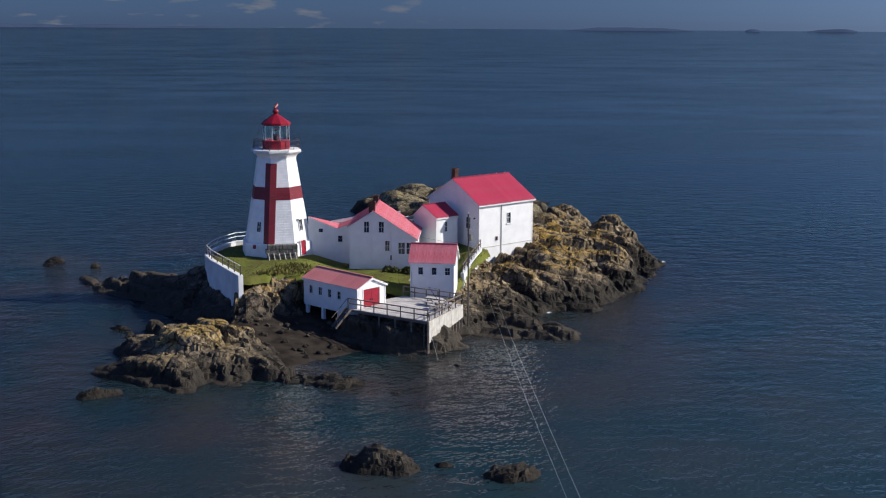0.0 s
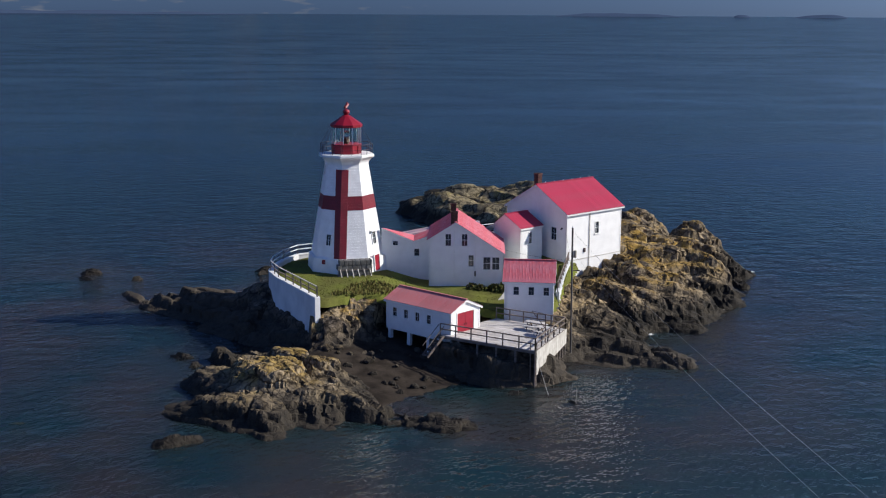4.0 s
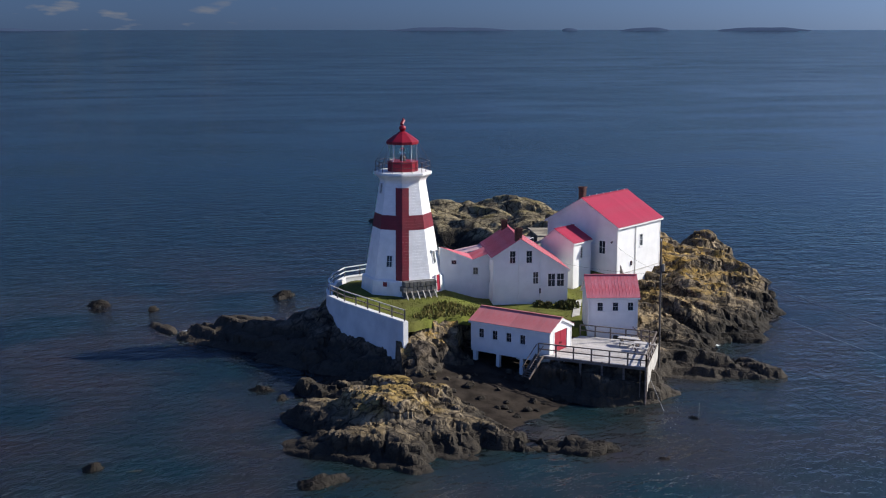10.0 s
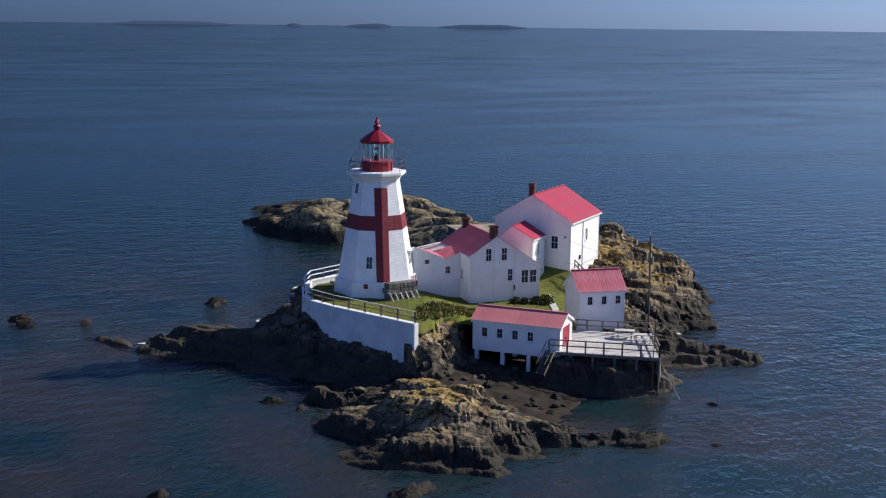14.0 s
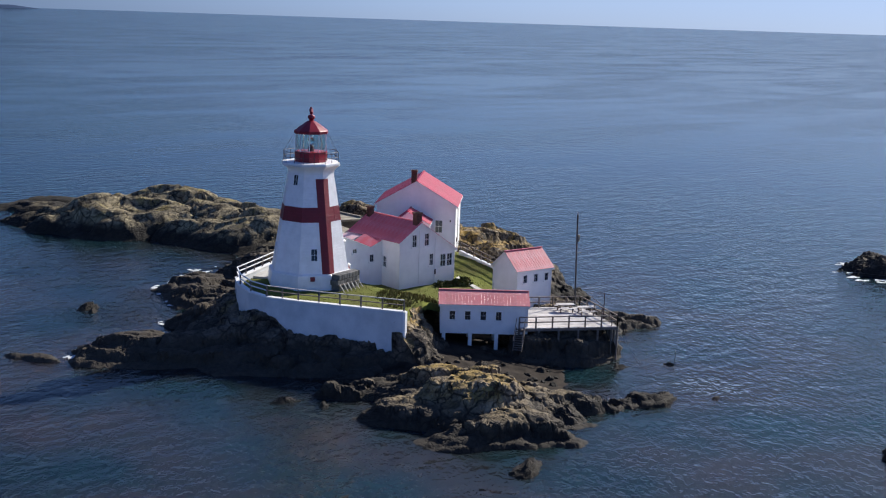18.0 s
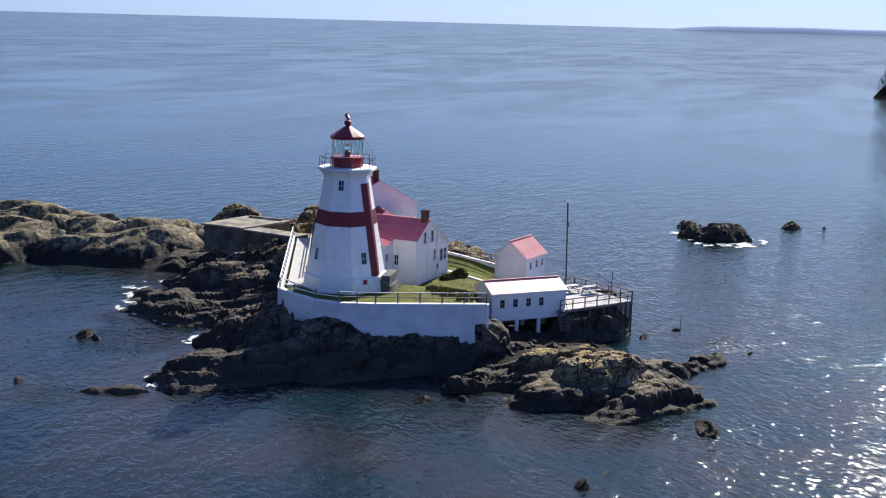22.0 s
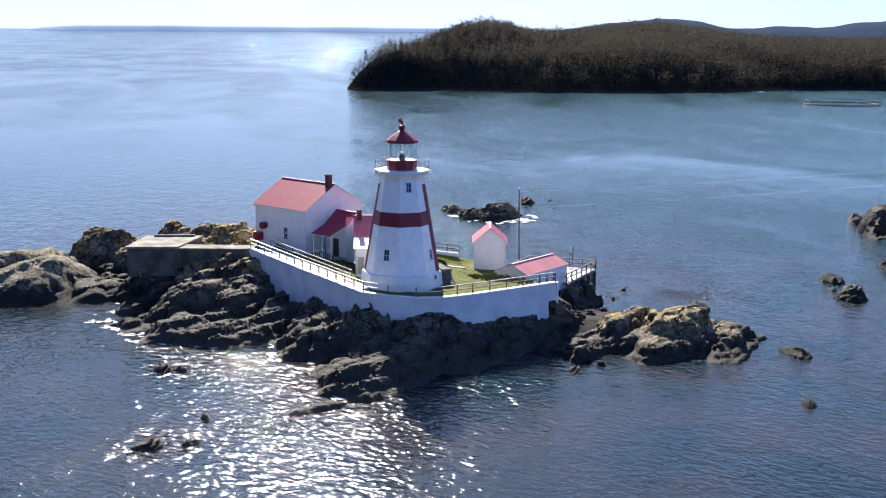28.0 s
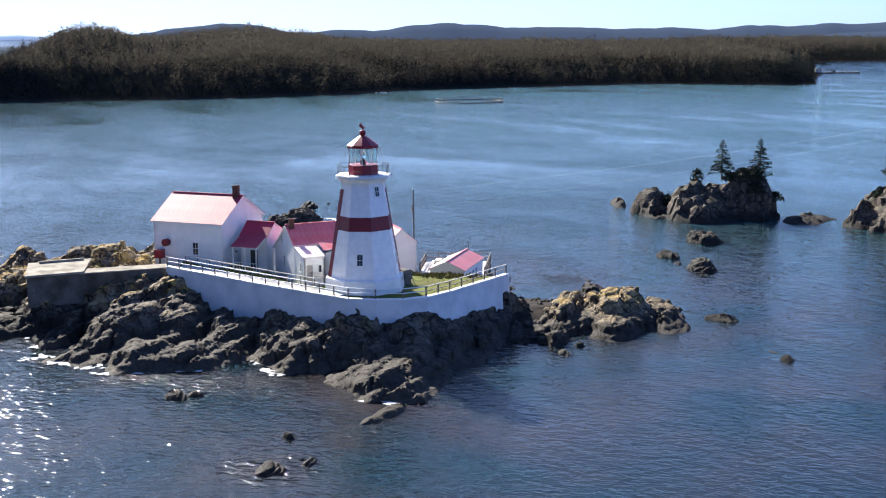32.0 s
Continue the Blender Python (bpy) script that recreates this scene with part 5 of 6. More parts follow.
def house(name, label, x, y, z, yaw, length, y_neg, y_pos, y_ridge, eave_neg, eave_pos, ridge, roof_mat, openings, over=0.22, foot=-1.0, wall_mat=None, category="house"):
    """A gabled house. Its own x runs along the ridge; the walls stand at y_neg and y_pos, the ridge over y_ridge.
    openings: side ('front' -y, 'back' +y, 'left' -x, 'right' +x): list of (u0, u1, z0, z1, kind[, material]) as seen from outside."""
    t = empty_thing(name, x, y, z, yaw, label, category)
    wall_mat = wall_mat or WHITE_BOARD
    L, mid = length / 2, (y_neg + y_pos) / 2
    half = (y_pos - y_neg) / 2
    sides = {
        "front": (pose(0, y_neg, 0), length, [(-L, eave_neg), (L, eave_neg)]),
        "back": (pose(0, y_pos, 0, 0, 0, 180), length, [(-L, eave_pos), (L, eave_pos)]),
        "left": (pose(-L, mid, 0, 0, 0, -90), 2 * half, [(-half, eave_pos), (-(y_ridge - mid), ridge), (half, eave_neg)]),
        "right": (pose(L, mid, 0, 0, 0, 90), 2 * half, [(-half, eave_neg), (y_ridge - mid, ridge), (half, eave_pos)]),
    }
    for side, (m, w, prof) in sides.items():
        ops = openings.get(side, [])
        bm = wall_panel(w, prof, [o[:4] for o in ops], z0=foot)
        wl = part("wall", bm, wall_mat, t)
        wl.matrix_basis = m
        for o in ops:
            window_in(wl, Matrix.Identity(4), o, o[4])
    # corner boards
    for cx in (-L, L):
        for cy in (y_neg, y_pos):
            e = eave_neg if cy == y_neg else eave_pos
            sx, sy = math.copysign(1, cx), -1 if cy == y_neg else 1
            bm = bmesh.new()
            box(bm, cx - 0.10 if sx > 0 else cx - 0.025, cx + 0.025 if sx > 0 else cx + 0.10, cy - 0.025 if sy < 0 else cy - 0.10, cy + 0.10 if sy < 0 else cy + 0.025, foot, e - 0.03)
            part("corner_board", bm, WHITE_TRIM, t)
    # roof
    sn, sp = (ridge - eave_neg) / (y_ridge - y_neg), (ridge - eave_pos) / (y_pos - y_ridge)
    lift = 0.10
    slope(t, (-L - over, y_neg - over, eave_neg - over * sn + lift), (L + over, y_neg - over, eave_neg - over * sn + lift), (L + over, y_ridge, ridge + lift), (-L - over, y_ridge, ridge + lift), roof_mat)
    slope(t, (L + over, y_pos + over, eave_pos - over * sp + lift), (-L - over, y_pos + over, eave_pos - over * sp + lift), (-L - over, y_ridge, ridge + lift), (L + over, y_ridge, ridge + lift), roof_mat)
    part("ridge_cap", bm_bar((-L - over, y_ridge, ridge + lift + 0.05), (L + over, y_ridge, ridge + lift + 0.05), 0.22, 0.05), roof_mat, t)
    for sx in (-1, 1):
        X = sx * (L + over - 0.03)
        for ya, za, yb, zb in ((y_neg - over, eave_neg - over * sn, y_ridge, ridge), (y_pos + over, eave_pos - over * sp, y_ridge, ridge)):
            bm = bmesh.new()
            hexa(bm, [(X - 0.03, ya, za - 0.12), (X + 0.03, ya, za - 0.12), (X + 0.03, yb, zb - 0.12), (X - 0.03, yb, zb - 0.12), (X - 0.03, ya, za + 0.09), (X + 0.03, ya, za + 0.09), (X + 0.03, yb, zb + 0.09), (X - 0.03, yb, zb + 0.09)])
            part("verge_board", bm, WHITE_TRIM, t)
    for ya, za in ((y_neg - over, eave_neg - over * sn), (y_pos + over, eave_pos - over * sp)):
        part("fascia", bm_box(-L - over, L + over, ya - 0.02, ya + 0.04, za - 0.10, za + 0.02), WHITE_TRIM, t)
    return t


def chimney(parent, x, y, z0, z1, w=0.62):
    """A brick stack of single bricks in courses, with a projecting cap."""
    c = part("chimney", bm_box(x - w / 2 + 0.02, x + w / 2 - 0.02, y - w / 2 + 0.02, y + w / 2 - 0.02, z0, z1), BRICK, parent, "red-brown brick chimney")
    part("chimney_cap", bm_box(x - w / 2 - 0.06, x + w / 2 + 0.06, y - w / 2 - 0.06, y + w / 2 + 0.06, z1 - 0.14, z1), BRICK, c)
    bm = bmesh.new()
    z, k = z0, 0
    while z < z1 - 0.2:
        for i in range(3):
            a = x - w / 2 + w / 3 * i
            o = 0.0 if k % 2 else w / 6
            for yy in (y - w / 2, y + w / 2):
                box(bm, max(a + o - w / 6, x - w / 2) + 0.008, min(a + o + w / 6, x + w / 2) - 0.008, yy - 0.012, yy + 0.012, z + 0.008, z + 0.075)
            b = y - w / 2 + w / 3 * i
            for xx in (x - w / 2, x + w / 2):
                box(bm, xx - 0.012, xx + 0.012, max(b + o - w / 6, y - w / 2) + 0.008, min(b + o + w / 6, y + w / 2) - 0.008, z + 0.008, z + 0.075)
        z, k = z + 0.083, k + 1
    tagged(part("brick_courses", bm, BRICK, c), kind="stuff")
    return c


W = "window"
big = house("fog_signal_house", "big white house with a bright red metal roof on the rock", 24.0, 8.6, 6.0, 39.2, 9.0, -4.45, 4.45, 0, 5.0, 5.0, 7.6, ROOF_RED,
            {"front": [(0.1, 0.75, 2.35, 3.65, W)], "left": [(2.2, 3.0, 1.95, 3.35, W)], "back": [(0.6, 1.35, 1.3, 2.7, W)]}, foot=-2.5, over=0.25)
chimney(big, -4.0, 0.35, 7.0, 8.85, 0.6)
for k in range(6):
    part("ridge_peg", bm_bar((-3.2 + 1.45 * k, 0, 7.7), (-3.2 + 1.45 * k, 0, 7.9), 0.05, sides=6), WHITE_TRIM, big)
part("downpipe", bm_bar((0.75 - 1.6, -4.52, -2.4), (0.75 - 1.6, -4.52, 4.8), 0.09, sides=8), RAIL_PALE, big, "grey downpipe")
part("foundation_seam", bm_box(-4.52, 4.52, -4.49, -4.44, -0.22, -0.14), RAIL_PALE, big)
part("meter_box", bm_box(-1.75, -1.5, -4.58, -4.45, 0.5, 0.95), DARK_IRON, big)
part("wall_lamp", bm_bar((-4.6, -3.9, 3.4), (-4.85, -3.9, 3.3), 0.16, sides=8), DARK_IRON, big)
part("wall_lamp", bm_bar((-4.6, 1.9, 1.5), (-4.8, 1.9, 1.45), 0.14, sides=8), DARK_IRON, big)
dwelling = house("keepers_house", "white clapboard saltbox house with a faded red roof", 12.38, -0.30, 4.7, 85.0, 8.1, -3.72, 3.72, 1.05, 3.45, 4.8, 6.5, ROOF_FADED,
                 {"left": [(-2.10, -1.50, 4.15, 5.40, W), (-0.45, 0.15, 4.15, 5.40, W), (0.25, 0.80, 2.05, 3.25, W), (1.75, 2.50, 1.75, 3.05, W), (2.65, 3.40, 1.75, 3.05, W)],
                  "back": [(1.45, 2.0, 1.95, 3.05, W)], "right": [(-1.3, -0.7, 4.3, 5.3, W), (-0.4, 0.2, 1.9, 3.0, W)]}, foot=-1.0)
chimney(dwelling, -3.7, 1.2, 6.0, 7.62, 0.66)
part("downpipe", bm_bar((-4.12, -0.95, -0.9), (-4.12, -0.95, 5.0), 0.08, sides=8), WHITE_TRIM, dwelling)
part("downpipe", bm_bar((-4.12, 1.2, 0.4), (-4.12, 1.2, 5.8), 0.07, sides=8), WHITE_TRIM, dwelling)
part("vent_pipe", bm_bar((-4.22, -0.95, 1.1), (-4.22, -0.95, 1.6), 0.16, sides=8), DARK_IRON, dwelling)
chimney(dwelling, 3.65, 1.45, 5.9, 7.3, 0.55)
shed = house("small_shed", "small white square shed with a ribbed red roof beside the deck", 17.5, -12.42, 4.3, -9.5, 4.55, -1.85, 1.85, 0, 3.1, 3.1, 4.65, ROOF_FADED,
             {"front": [(-1.47, -0.92, 1.75, 2.55, W), (-0.06, 0.49, 1.75, 2.55, W), (1.34, 1.89, 1.75, 2.55, W)]}, foot=-1.2, over=0.2)
boat = house("boathouse", "long low white boathouse on posts with a faded red roof", 8.1, -15.55, 3.35, -45.7, 8.1, -1.95, 1.95, 0, 2.4, 2.4, 3.25, ROOF_CHALKY,
             {"front": [(-3.23, -2.67, 0.95, 1.80, W), (-1.80, -1.24, 0.95, 1.80, W), (-0.36, 0.20, 0.95, 1.80, W), (1.07, 1.63, 0.95, 1.80, W)], "right": [(-1.15, 1.15, 0.12, 2.25, "door")]}, foot=-0.15, over=0.18)
part("floor", bm_box(-4.05, 4.05, -1.95, 1.95, -0.35, -0.16), WHITE_TRIM, boat)
for i in range(4):
    for j in (-1, 1):
        part("pier", bm_box(-3.7 + 2.45 * i - 0.17, -3.7 + 2.45 * i + 0.17, j * 1.75 - 0.17, j * 1.75 + 0.17, -1.95, -0.35), WHITE_TRIM, boat, "white square post")


# entry wing on the gable of the big house, with its porch
def build_wing():
    c, s = math.cos(radians(39.2)), math.sin(radians(39.2))
    t = house("entry_wing", "low white gabled wing joining the big house", 18.1, 4.4, 6.0, 39.2, 3.3, -2.3, 1.7, 0, 3.55, 3.4, 4.75, ROOF_RED,
              {"front": [(-0.35, 0.1, 1.8, 3.0, W)]}, foot=-2.0, over=0.15)
    # porch towards the north-west: a lean-to roof on posts
    slope(t, (1.60, 4.1, 2.55), (-1.7, 4.1, 2.55), (-1.7, 1.80, 3.48), (1.60, 1.80, 3.48), ROOF_RED, "dark red porch roof")
    for px in (-1.55, -0.1, 1.4):
        part("porch_post", bm_box(px - 0.06, px + 0.06, 3.85, 3.97, -0.4, 2.58), WHITE_TRIM, t)
    part("porch_floor", bm_box(-1.65, 1.6, 1.7, 4.05, -0.4, -0.2), RAIL_PALE, t)
    part("porch_rail", bm_bar((-1.55, 3.91, 0.75), (1.4, 3.91, 0.75), 0.07), WHITE_TRIM, t)
    for k in range(9):
        part("porch_baluster", bm_bar((-1.5 + 0.35 * k, 3.91, -0.2), (-1.5 + 0.35 * k, 3.91, 0.75), 0.04), WHITE_TRIM, t)
    m = pose(0, 1.7, 0, 0, 0, 180)
    # Dark panel stands in for the shaded opening under the porch.
    part("porch_opening", bm_box(-0.45, 0.45, -0.04, 0.0, -0.2, 1.85, m), OPENING_DARK, t)


build_wing()


# connecting passage between tower and keeper's house
def build_passage():
    t = empty_thing("passage", 0, 0, 0, 0, "white passage with faded red roof linking tower and house", "house")
    a, v, e = Vector((3.55, -0.95, 0)), Vector((6.85, -1.15, 0)), Vector((8.75, -1.27, 0))
    a2, v2, e2 = Vector((3.9, 1.5, 0)), Vector((7.0, 1.5, 0)), Vector((8.6, 1.5, 0))
    za, zv, ze, zf = 10.1, 8.75, 9.42, 4.2

    def wall_between(p, q, zp, zq, ops):
        w = (q - p).length
        bm = wall_panel(w, [(0, zp - zf), (w, zq - zf)], ops, 0.16)
        wl = part("wall", bm, WHITE_BOARD, t)
        ang = math.degrees(math.atan2(q.y - p.y, q.x - p.x))
        wl.matrix_basis = pose(p.x, p.y, zf, 0, 0, ang)
        for o in ops:
            window_in(wl, Matrix.Identity(4), o)
        return wl

    wall_between(a, v, za, zv, [(1.15, 1.70, 4.15, 4.60)])
    wall_between(v, e, zv, ze, [(0.05, 0.60, 3.05, 3.80)])
    lift = Vector((0, 0, 0.08))
    up = lambda p, z: Vector((p.x, p.y, z))
    o = Vector((0, -0.2, 0))
    slope(t, up(a + o, za) + lift, up(v + o, zv) + lift, up(v2, zv + 0.1) + lift, up(a2, za - 0.5) + lift, ROOF_FADED)
    slope(t, up(v + o, zv) + lift, up(e + o, ze) + lift, up(e2, ze + 0.05) + lift, up(v2, zv + 0.1) + lift, ROOF_FADED)
    wall_between(e2, v2, ze - 0.1, zv - 0.1, [])
    wall_between(v2, a2, zv - 0.1, za - 0.6, [])
    wall_between(a2, a, za - 0.6, za, [])


build_passage()


# lean-to on the back of the keeper's house
def build_hut():
    t = empty_thing("lean_to", 12.38, -0.30, 4.7, 85, "white lean-to with a pink metal roof, paled for sun glare, behind the house", "shed")
    x0, x1, y0, y1, top, eave = 1.85, 4.03, 3.74, 7.0, 4.62, 3.95
    door = [(-0.85, -0.15, 1.2, 3.1, "door", GREY_DOOR), (0.45, 0.85, 2.2, 3.0, W)]
    w = wall_panel(x1 - x0, [(-(x1 - x0) / 2, eave), ((x1 - x0) / 2, eave)], [o[:4] for o in door], 0.14, 0.2)
    wall = part("wall", w, WHITE_BOARD, t)
    wall.matrix_basis = pose((x0 + x1) / 2, y1, 0, 0, 0, 180)
    for o in door:
        window_in(wall, Matrix.Identity(4), o, o[4])
    side = [(x1, 90, [(-1.63, top), (1.63, eave)]), (x0, -90, [(-1.63, eave), (1.63, top)])]
    for x, turn, prof in side:
        ops = [(0.2, 0.65, 2.2, 3.1, W)] if turn > 0 else []
        wl = part("wall", wall_panel(3.26, prof, [o[:4] for o in ops], 0.14, 0.2), WHITE_BOARD, t)
        wl.matrix_basis = pose(x, (y0 + y1) / 2, 0, 0, 0, turn)
        for o in ops:
            window_in(wl, Matrix.Identity(4), o)
    slope(t, (x1 + 0.15, y1 + 0.2, eave + 0.03), (x0 - 0.1, y1 + 0.2, eave + 0.03), (x0 - 0.1, y0, top + 0.07), (x1 + 0.15, y0, top + 0.07), METAL_GLARE, "pink metal roof slope paled for sun glare")


build_hut()


# ---- deck ----
def build_deck():
    poly = [(8.6, -19.6), (16.4, -25.1), (20.1, -17.9), (14.2, -13.9), (11.6, -16.2), (9.9, -18.6)]
    z = 3.75
    t = empty_thing("deck", 0, 0, 0, 0, "bleached timber deck on posts beside the boathouse", "deck")
    ang = math.degrees(math.atan2(-25.1 + 19.6, 16.4 - 8.6))
    c, s = math.cos(radians(ang)), math.sin(radians(ang))
    loc = [(px * c + py * s, -px * s + py * c) for px, py in poly]
    vmin, vmax = min(p[1] for p in loc), max(p[1] for p in loc)
    w, v, k = 0.235, vmin, 0
    while v < vmax:
        vm = v + w / 2
        xs = []
        for (ax, ay), (bx, by) in zip(loc, loc[1:] + loc[:1]):
            if (ay > vm) != (by > vm):
                xs.append(ax + (bx - ax) * (vm - ay) / (by - ay))
        xs.sort()
        for a, b in zip(xs[::2], xs[1::2]):
            if b - a > 0.2:
                part("plank", bm_box(a, b, v + 0.008, v + w - 0.008, z - 0.05 + 0.006 * (k % 3), z + 0.006 * (k % 3), pose(0, 0, 0, 0, 0, ang)), DECK_WOOD, t)
        v, k = v + w, k + 1
    edge = [(Vector((*poly[i], z)), Vector((*poly[i + 1], z))) for i in range(3)]
    for a, b in edge:
        part("edge_beam", bm_bar(a + Vector((0, 0, -0.17)), b + Vector((0, 0, -0.17)), 0.16, 0.24), RAIL_WOOD, t)
        n = round((b - a).length / 1.55)
        for i in range(n + 1):
            p = a.lerp(b, i / n)
            part("post", bm_bar(p + Vector((0, 0, -0.3)), p + Vector((0, 0, 1.05)), 0.11), RAIL_WOOD, t)
        for h in (1.05, 0.55):
            part("rail", bm_bar(a + Vector((0, 0, h)), b + Vector((0, 0, h)), 0.10, 0.09), RAIL_WOOD, t)
    # back rail, and the pile legs with pale boarding on the landing face
    a, b = Vector((14.2, -13.9, z)), Vector((20.1, -17.9, z))
    f, r = Vector((16.4, -25.1, 0)), Vector((20.1, -17.9, 0))
    for i in range(12):
        p = f.lerp(r, i / 11)
        part("pile", bm_bar(p + Vector((0, 0, 0.2 + 0.10 * i)), p + Vector((0, 0, z)), 0.17, sides=7), RAIL_WOOD, t)
    for i in range(14):
        p, q = f.lerp(r, i / 14), f.lerp(r, (i + 0.92) / 14)
        bm = bmesh.new()
        hexa(bm, [(p.x + 0.12, p.y - 0.05, 1.6 + 0.06 * i), (q.x + 0.12, q.y - 0.05, 1.6 + 0.06 * i), (q.x + 0.16, q.y - 0.03, 1.6 + 0.06 * i), (p.x + 0.16, p.y - 0.03, 1.6 + 0.06 * i), (p.x + 0.12, p.y - 0.05, z), (q.x + 0.12, q.y - 0.05, z), (q.x + 0.16, q.y - 0.03, z), (p.x + 0.16, p.y - 0.03, z)])
        part("fender_board", bm, RAIL_PALE, t)
    for i in range(5):
        p = Vector((8.6, -19.6, 0)).lerp(f, i / 5)
        part("pile", bm_bar(p + Vector((0, 0, 1.0)), p + Vector((0, 0, z)), 0.2, sides=7), RAIL_WOOD, t)
    for k in range(2):
        p = f + Vector((0.15 - 0.5 * k, 0.1 + 0.3 * k, 0))
        part("ladder_pole", bm_bar(p + Vector((0, 0, -0.6)), p + Vector((0, 0, 4.4)), 0.09, sides=6), RAIL_WOOD, t)
    st = empty_thing("deck_stairs", 0, 0, 0, 0, "grey timber steps down to the beach", "stairs")
    a, b = Vector((8.7, -19.7, z)), Vector((7.2, -20.6, 2.05))
    side = (b - a).cross(Vector((0, 0, 1))).normalized() * 0.4
    for sg in (-1, 1):
        part("stringer", bm_bar(a + side * sg, b + side * sg, 0.06, 0.22), RAIL_WOOD, st)
        part("handrail", bm_bar(a + side * sg + Vector((0, 0, 0.9)), b + side * sg + Vector((0, 0, 0.9)), 0.06), RAIL_WOOD, st)
    for i in range(10):
        p = a.lerp(b, (i + 0.5) / 10)
        part("tread", bm_bar(p - side, p + side, 0.24, 0.04), RAIL_WOOD, st)


build_deck()


def picnic_table(x, y, z, yaw):
    t = empty_thing("picnic_table", x, y, z, yaw, "weathered timber picnic table on the deck", "table", "tables on the deck")
    for k in range(4):
        part("top_board", bm_box(-0.9, 0.9, -0.38 + 0.19 * k, -0.20 + 0.19 * k, 0.70, 0.74), DECK_WOOD, t)
    for sg in (-1, 1):
        part("bench", bm_box(-0.9, 0.9, sg * 0.72 - 0.14, sg * 0.72 + 0.14, 0.42, 0.46), DECK_WOOD, t)
        part("cross_beam", bm_box(sg * 0.6 - 0.04, sg * 0.6 + 0.04, -0.8, 0.8, 0.34, 0.42), RAIL_WOOD, t)
        for q in (-1, 1):
            part("leg", bm_bar((sg * 0.6, q * 0.62, 0), (sg * 0.6, q * 0.22, 0.70), 0.08), RAIL_WOOD, t)
    return t


picnic_table(17.3, -18.2, 3.77, -35)
picnic_table(18.0, -20.2, 3.77, -35)


# ---- utility pole, cables ----
def build_pole():
    t = empty_thing("utility_pole", 20.8, -16.6, 3.0, 0, "tall thin grey wooden utility pole leaning slightly", "pole")
    part("shaft", bm_bar((0.06, -0.15, -2.0), (-0.02, 0.05, 9.85), 0.17, sides=10), POLE_WOOD, t)
    part("transformer", bm_bar((0.24, 0.0, 7.1), (0.24, 0.0, 7.75), 0.30, sides=10), CONCRETE, t, "small grey can on the pole")
    part("crossarm", bm_bar((-0.05, 0.0, 5.9), (0.75, 0.0, 5.9), 0.08), POLE_WOOD, t)
    part("insulator", bm_bar((-0.02, 0.05, 9.8), (-0.02, 0.05, 10.05), 0.08, sides=8), WHITE_TRIM, t)


build_pole()


def islet_pole():
    t = empty_thing("utility_pole", 18.0, -108.0, 8.0, 0, "grey wooden utility pole on the rock of the islet", "pole")
    part("shaft", bm_bar((0, 0, -3.0), (0, 0, 10.7), 0.24, sides=10), POLE_WOOD, t)
    part("crossarm", bm_bar((-0.5, 0, 9.0), (0.5, 0, 9.0), 0.1), POLE_WOOD, t)


islet_pole()


def sagging(name, a, b, sag, width, mat, label, category):
    a, b = Vector(a), Vector(b)
    bm = bmesh.new()
    pts = [a.lerp(b, k / 12) - Vector((0, 0, sag * 4 * (k / 12) * (1 - k / 12))) for k in range(13)]
    for p, q in zip(pts, pts[1:]):
        bar(bm, p, q, width, sides=5)
    tagged(part(name, bm, mat), label, category)


sagging("power_cable", (20.8, -16.5, 10.0), (23.2, 2.3, 9.0), 0.25, 0.016, CABLE, "thin dark cable from the pole to the big house", "cable")
sagging("power_cable", (20.8, -16.5, 9.8), (14.6, -4.5, 8.9), 0.25, 0.016, CABLE, "thin dark cable from the pole to the keeper's house", "cable")
for z0, x1, z1 in ((12.55, 17.9, 18.6), (10.6, 18.2, 17.0)):
    sagging("power_line", (20.8, -16.6, z0), (x1, -108.0, z1), 0.8, 0.013, LINE, "thin pale power line strung across the water", "cable")


def build_mast():
    t = empty_thing("derrick", 17.6, -22.6, 3.75, 0, "thin dark mast with a slanting boom at the deck corner", "derrick")
    part("mast", bm_bar((0, 0, 0), (0, 0, 2.6), 0.09, sides=8), DARK_IRON, t)
    part("boom", bm_bar((0, 0, 1.3), (-1.0, 1.5, 2.5), 0.07, sides=6), DARK_IRON, t)
    part("stay", bm_bar((0, 0, 2.55), (-1.0, 1.5, 2.5), 0.03, sides=5), DARK_IRON, t)
    s = empty_thing("withy", 19.2, -29.8, 0.4, 0, "thin dark stick standing on a low rock", "stick")
    part("stick", bm_bar((0, 0, 0), (0.05, 0, 1.5), 0.07, sides=6), POLE_WOOD, s)


build_mast()
sagging("mooring_rope", (16.5, -25.2, 3.4), (17.4, -27.4, 0.2), 0.1, 0.03, ROPE, "pale rope running from the deck into the water", "rope")


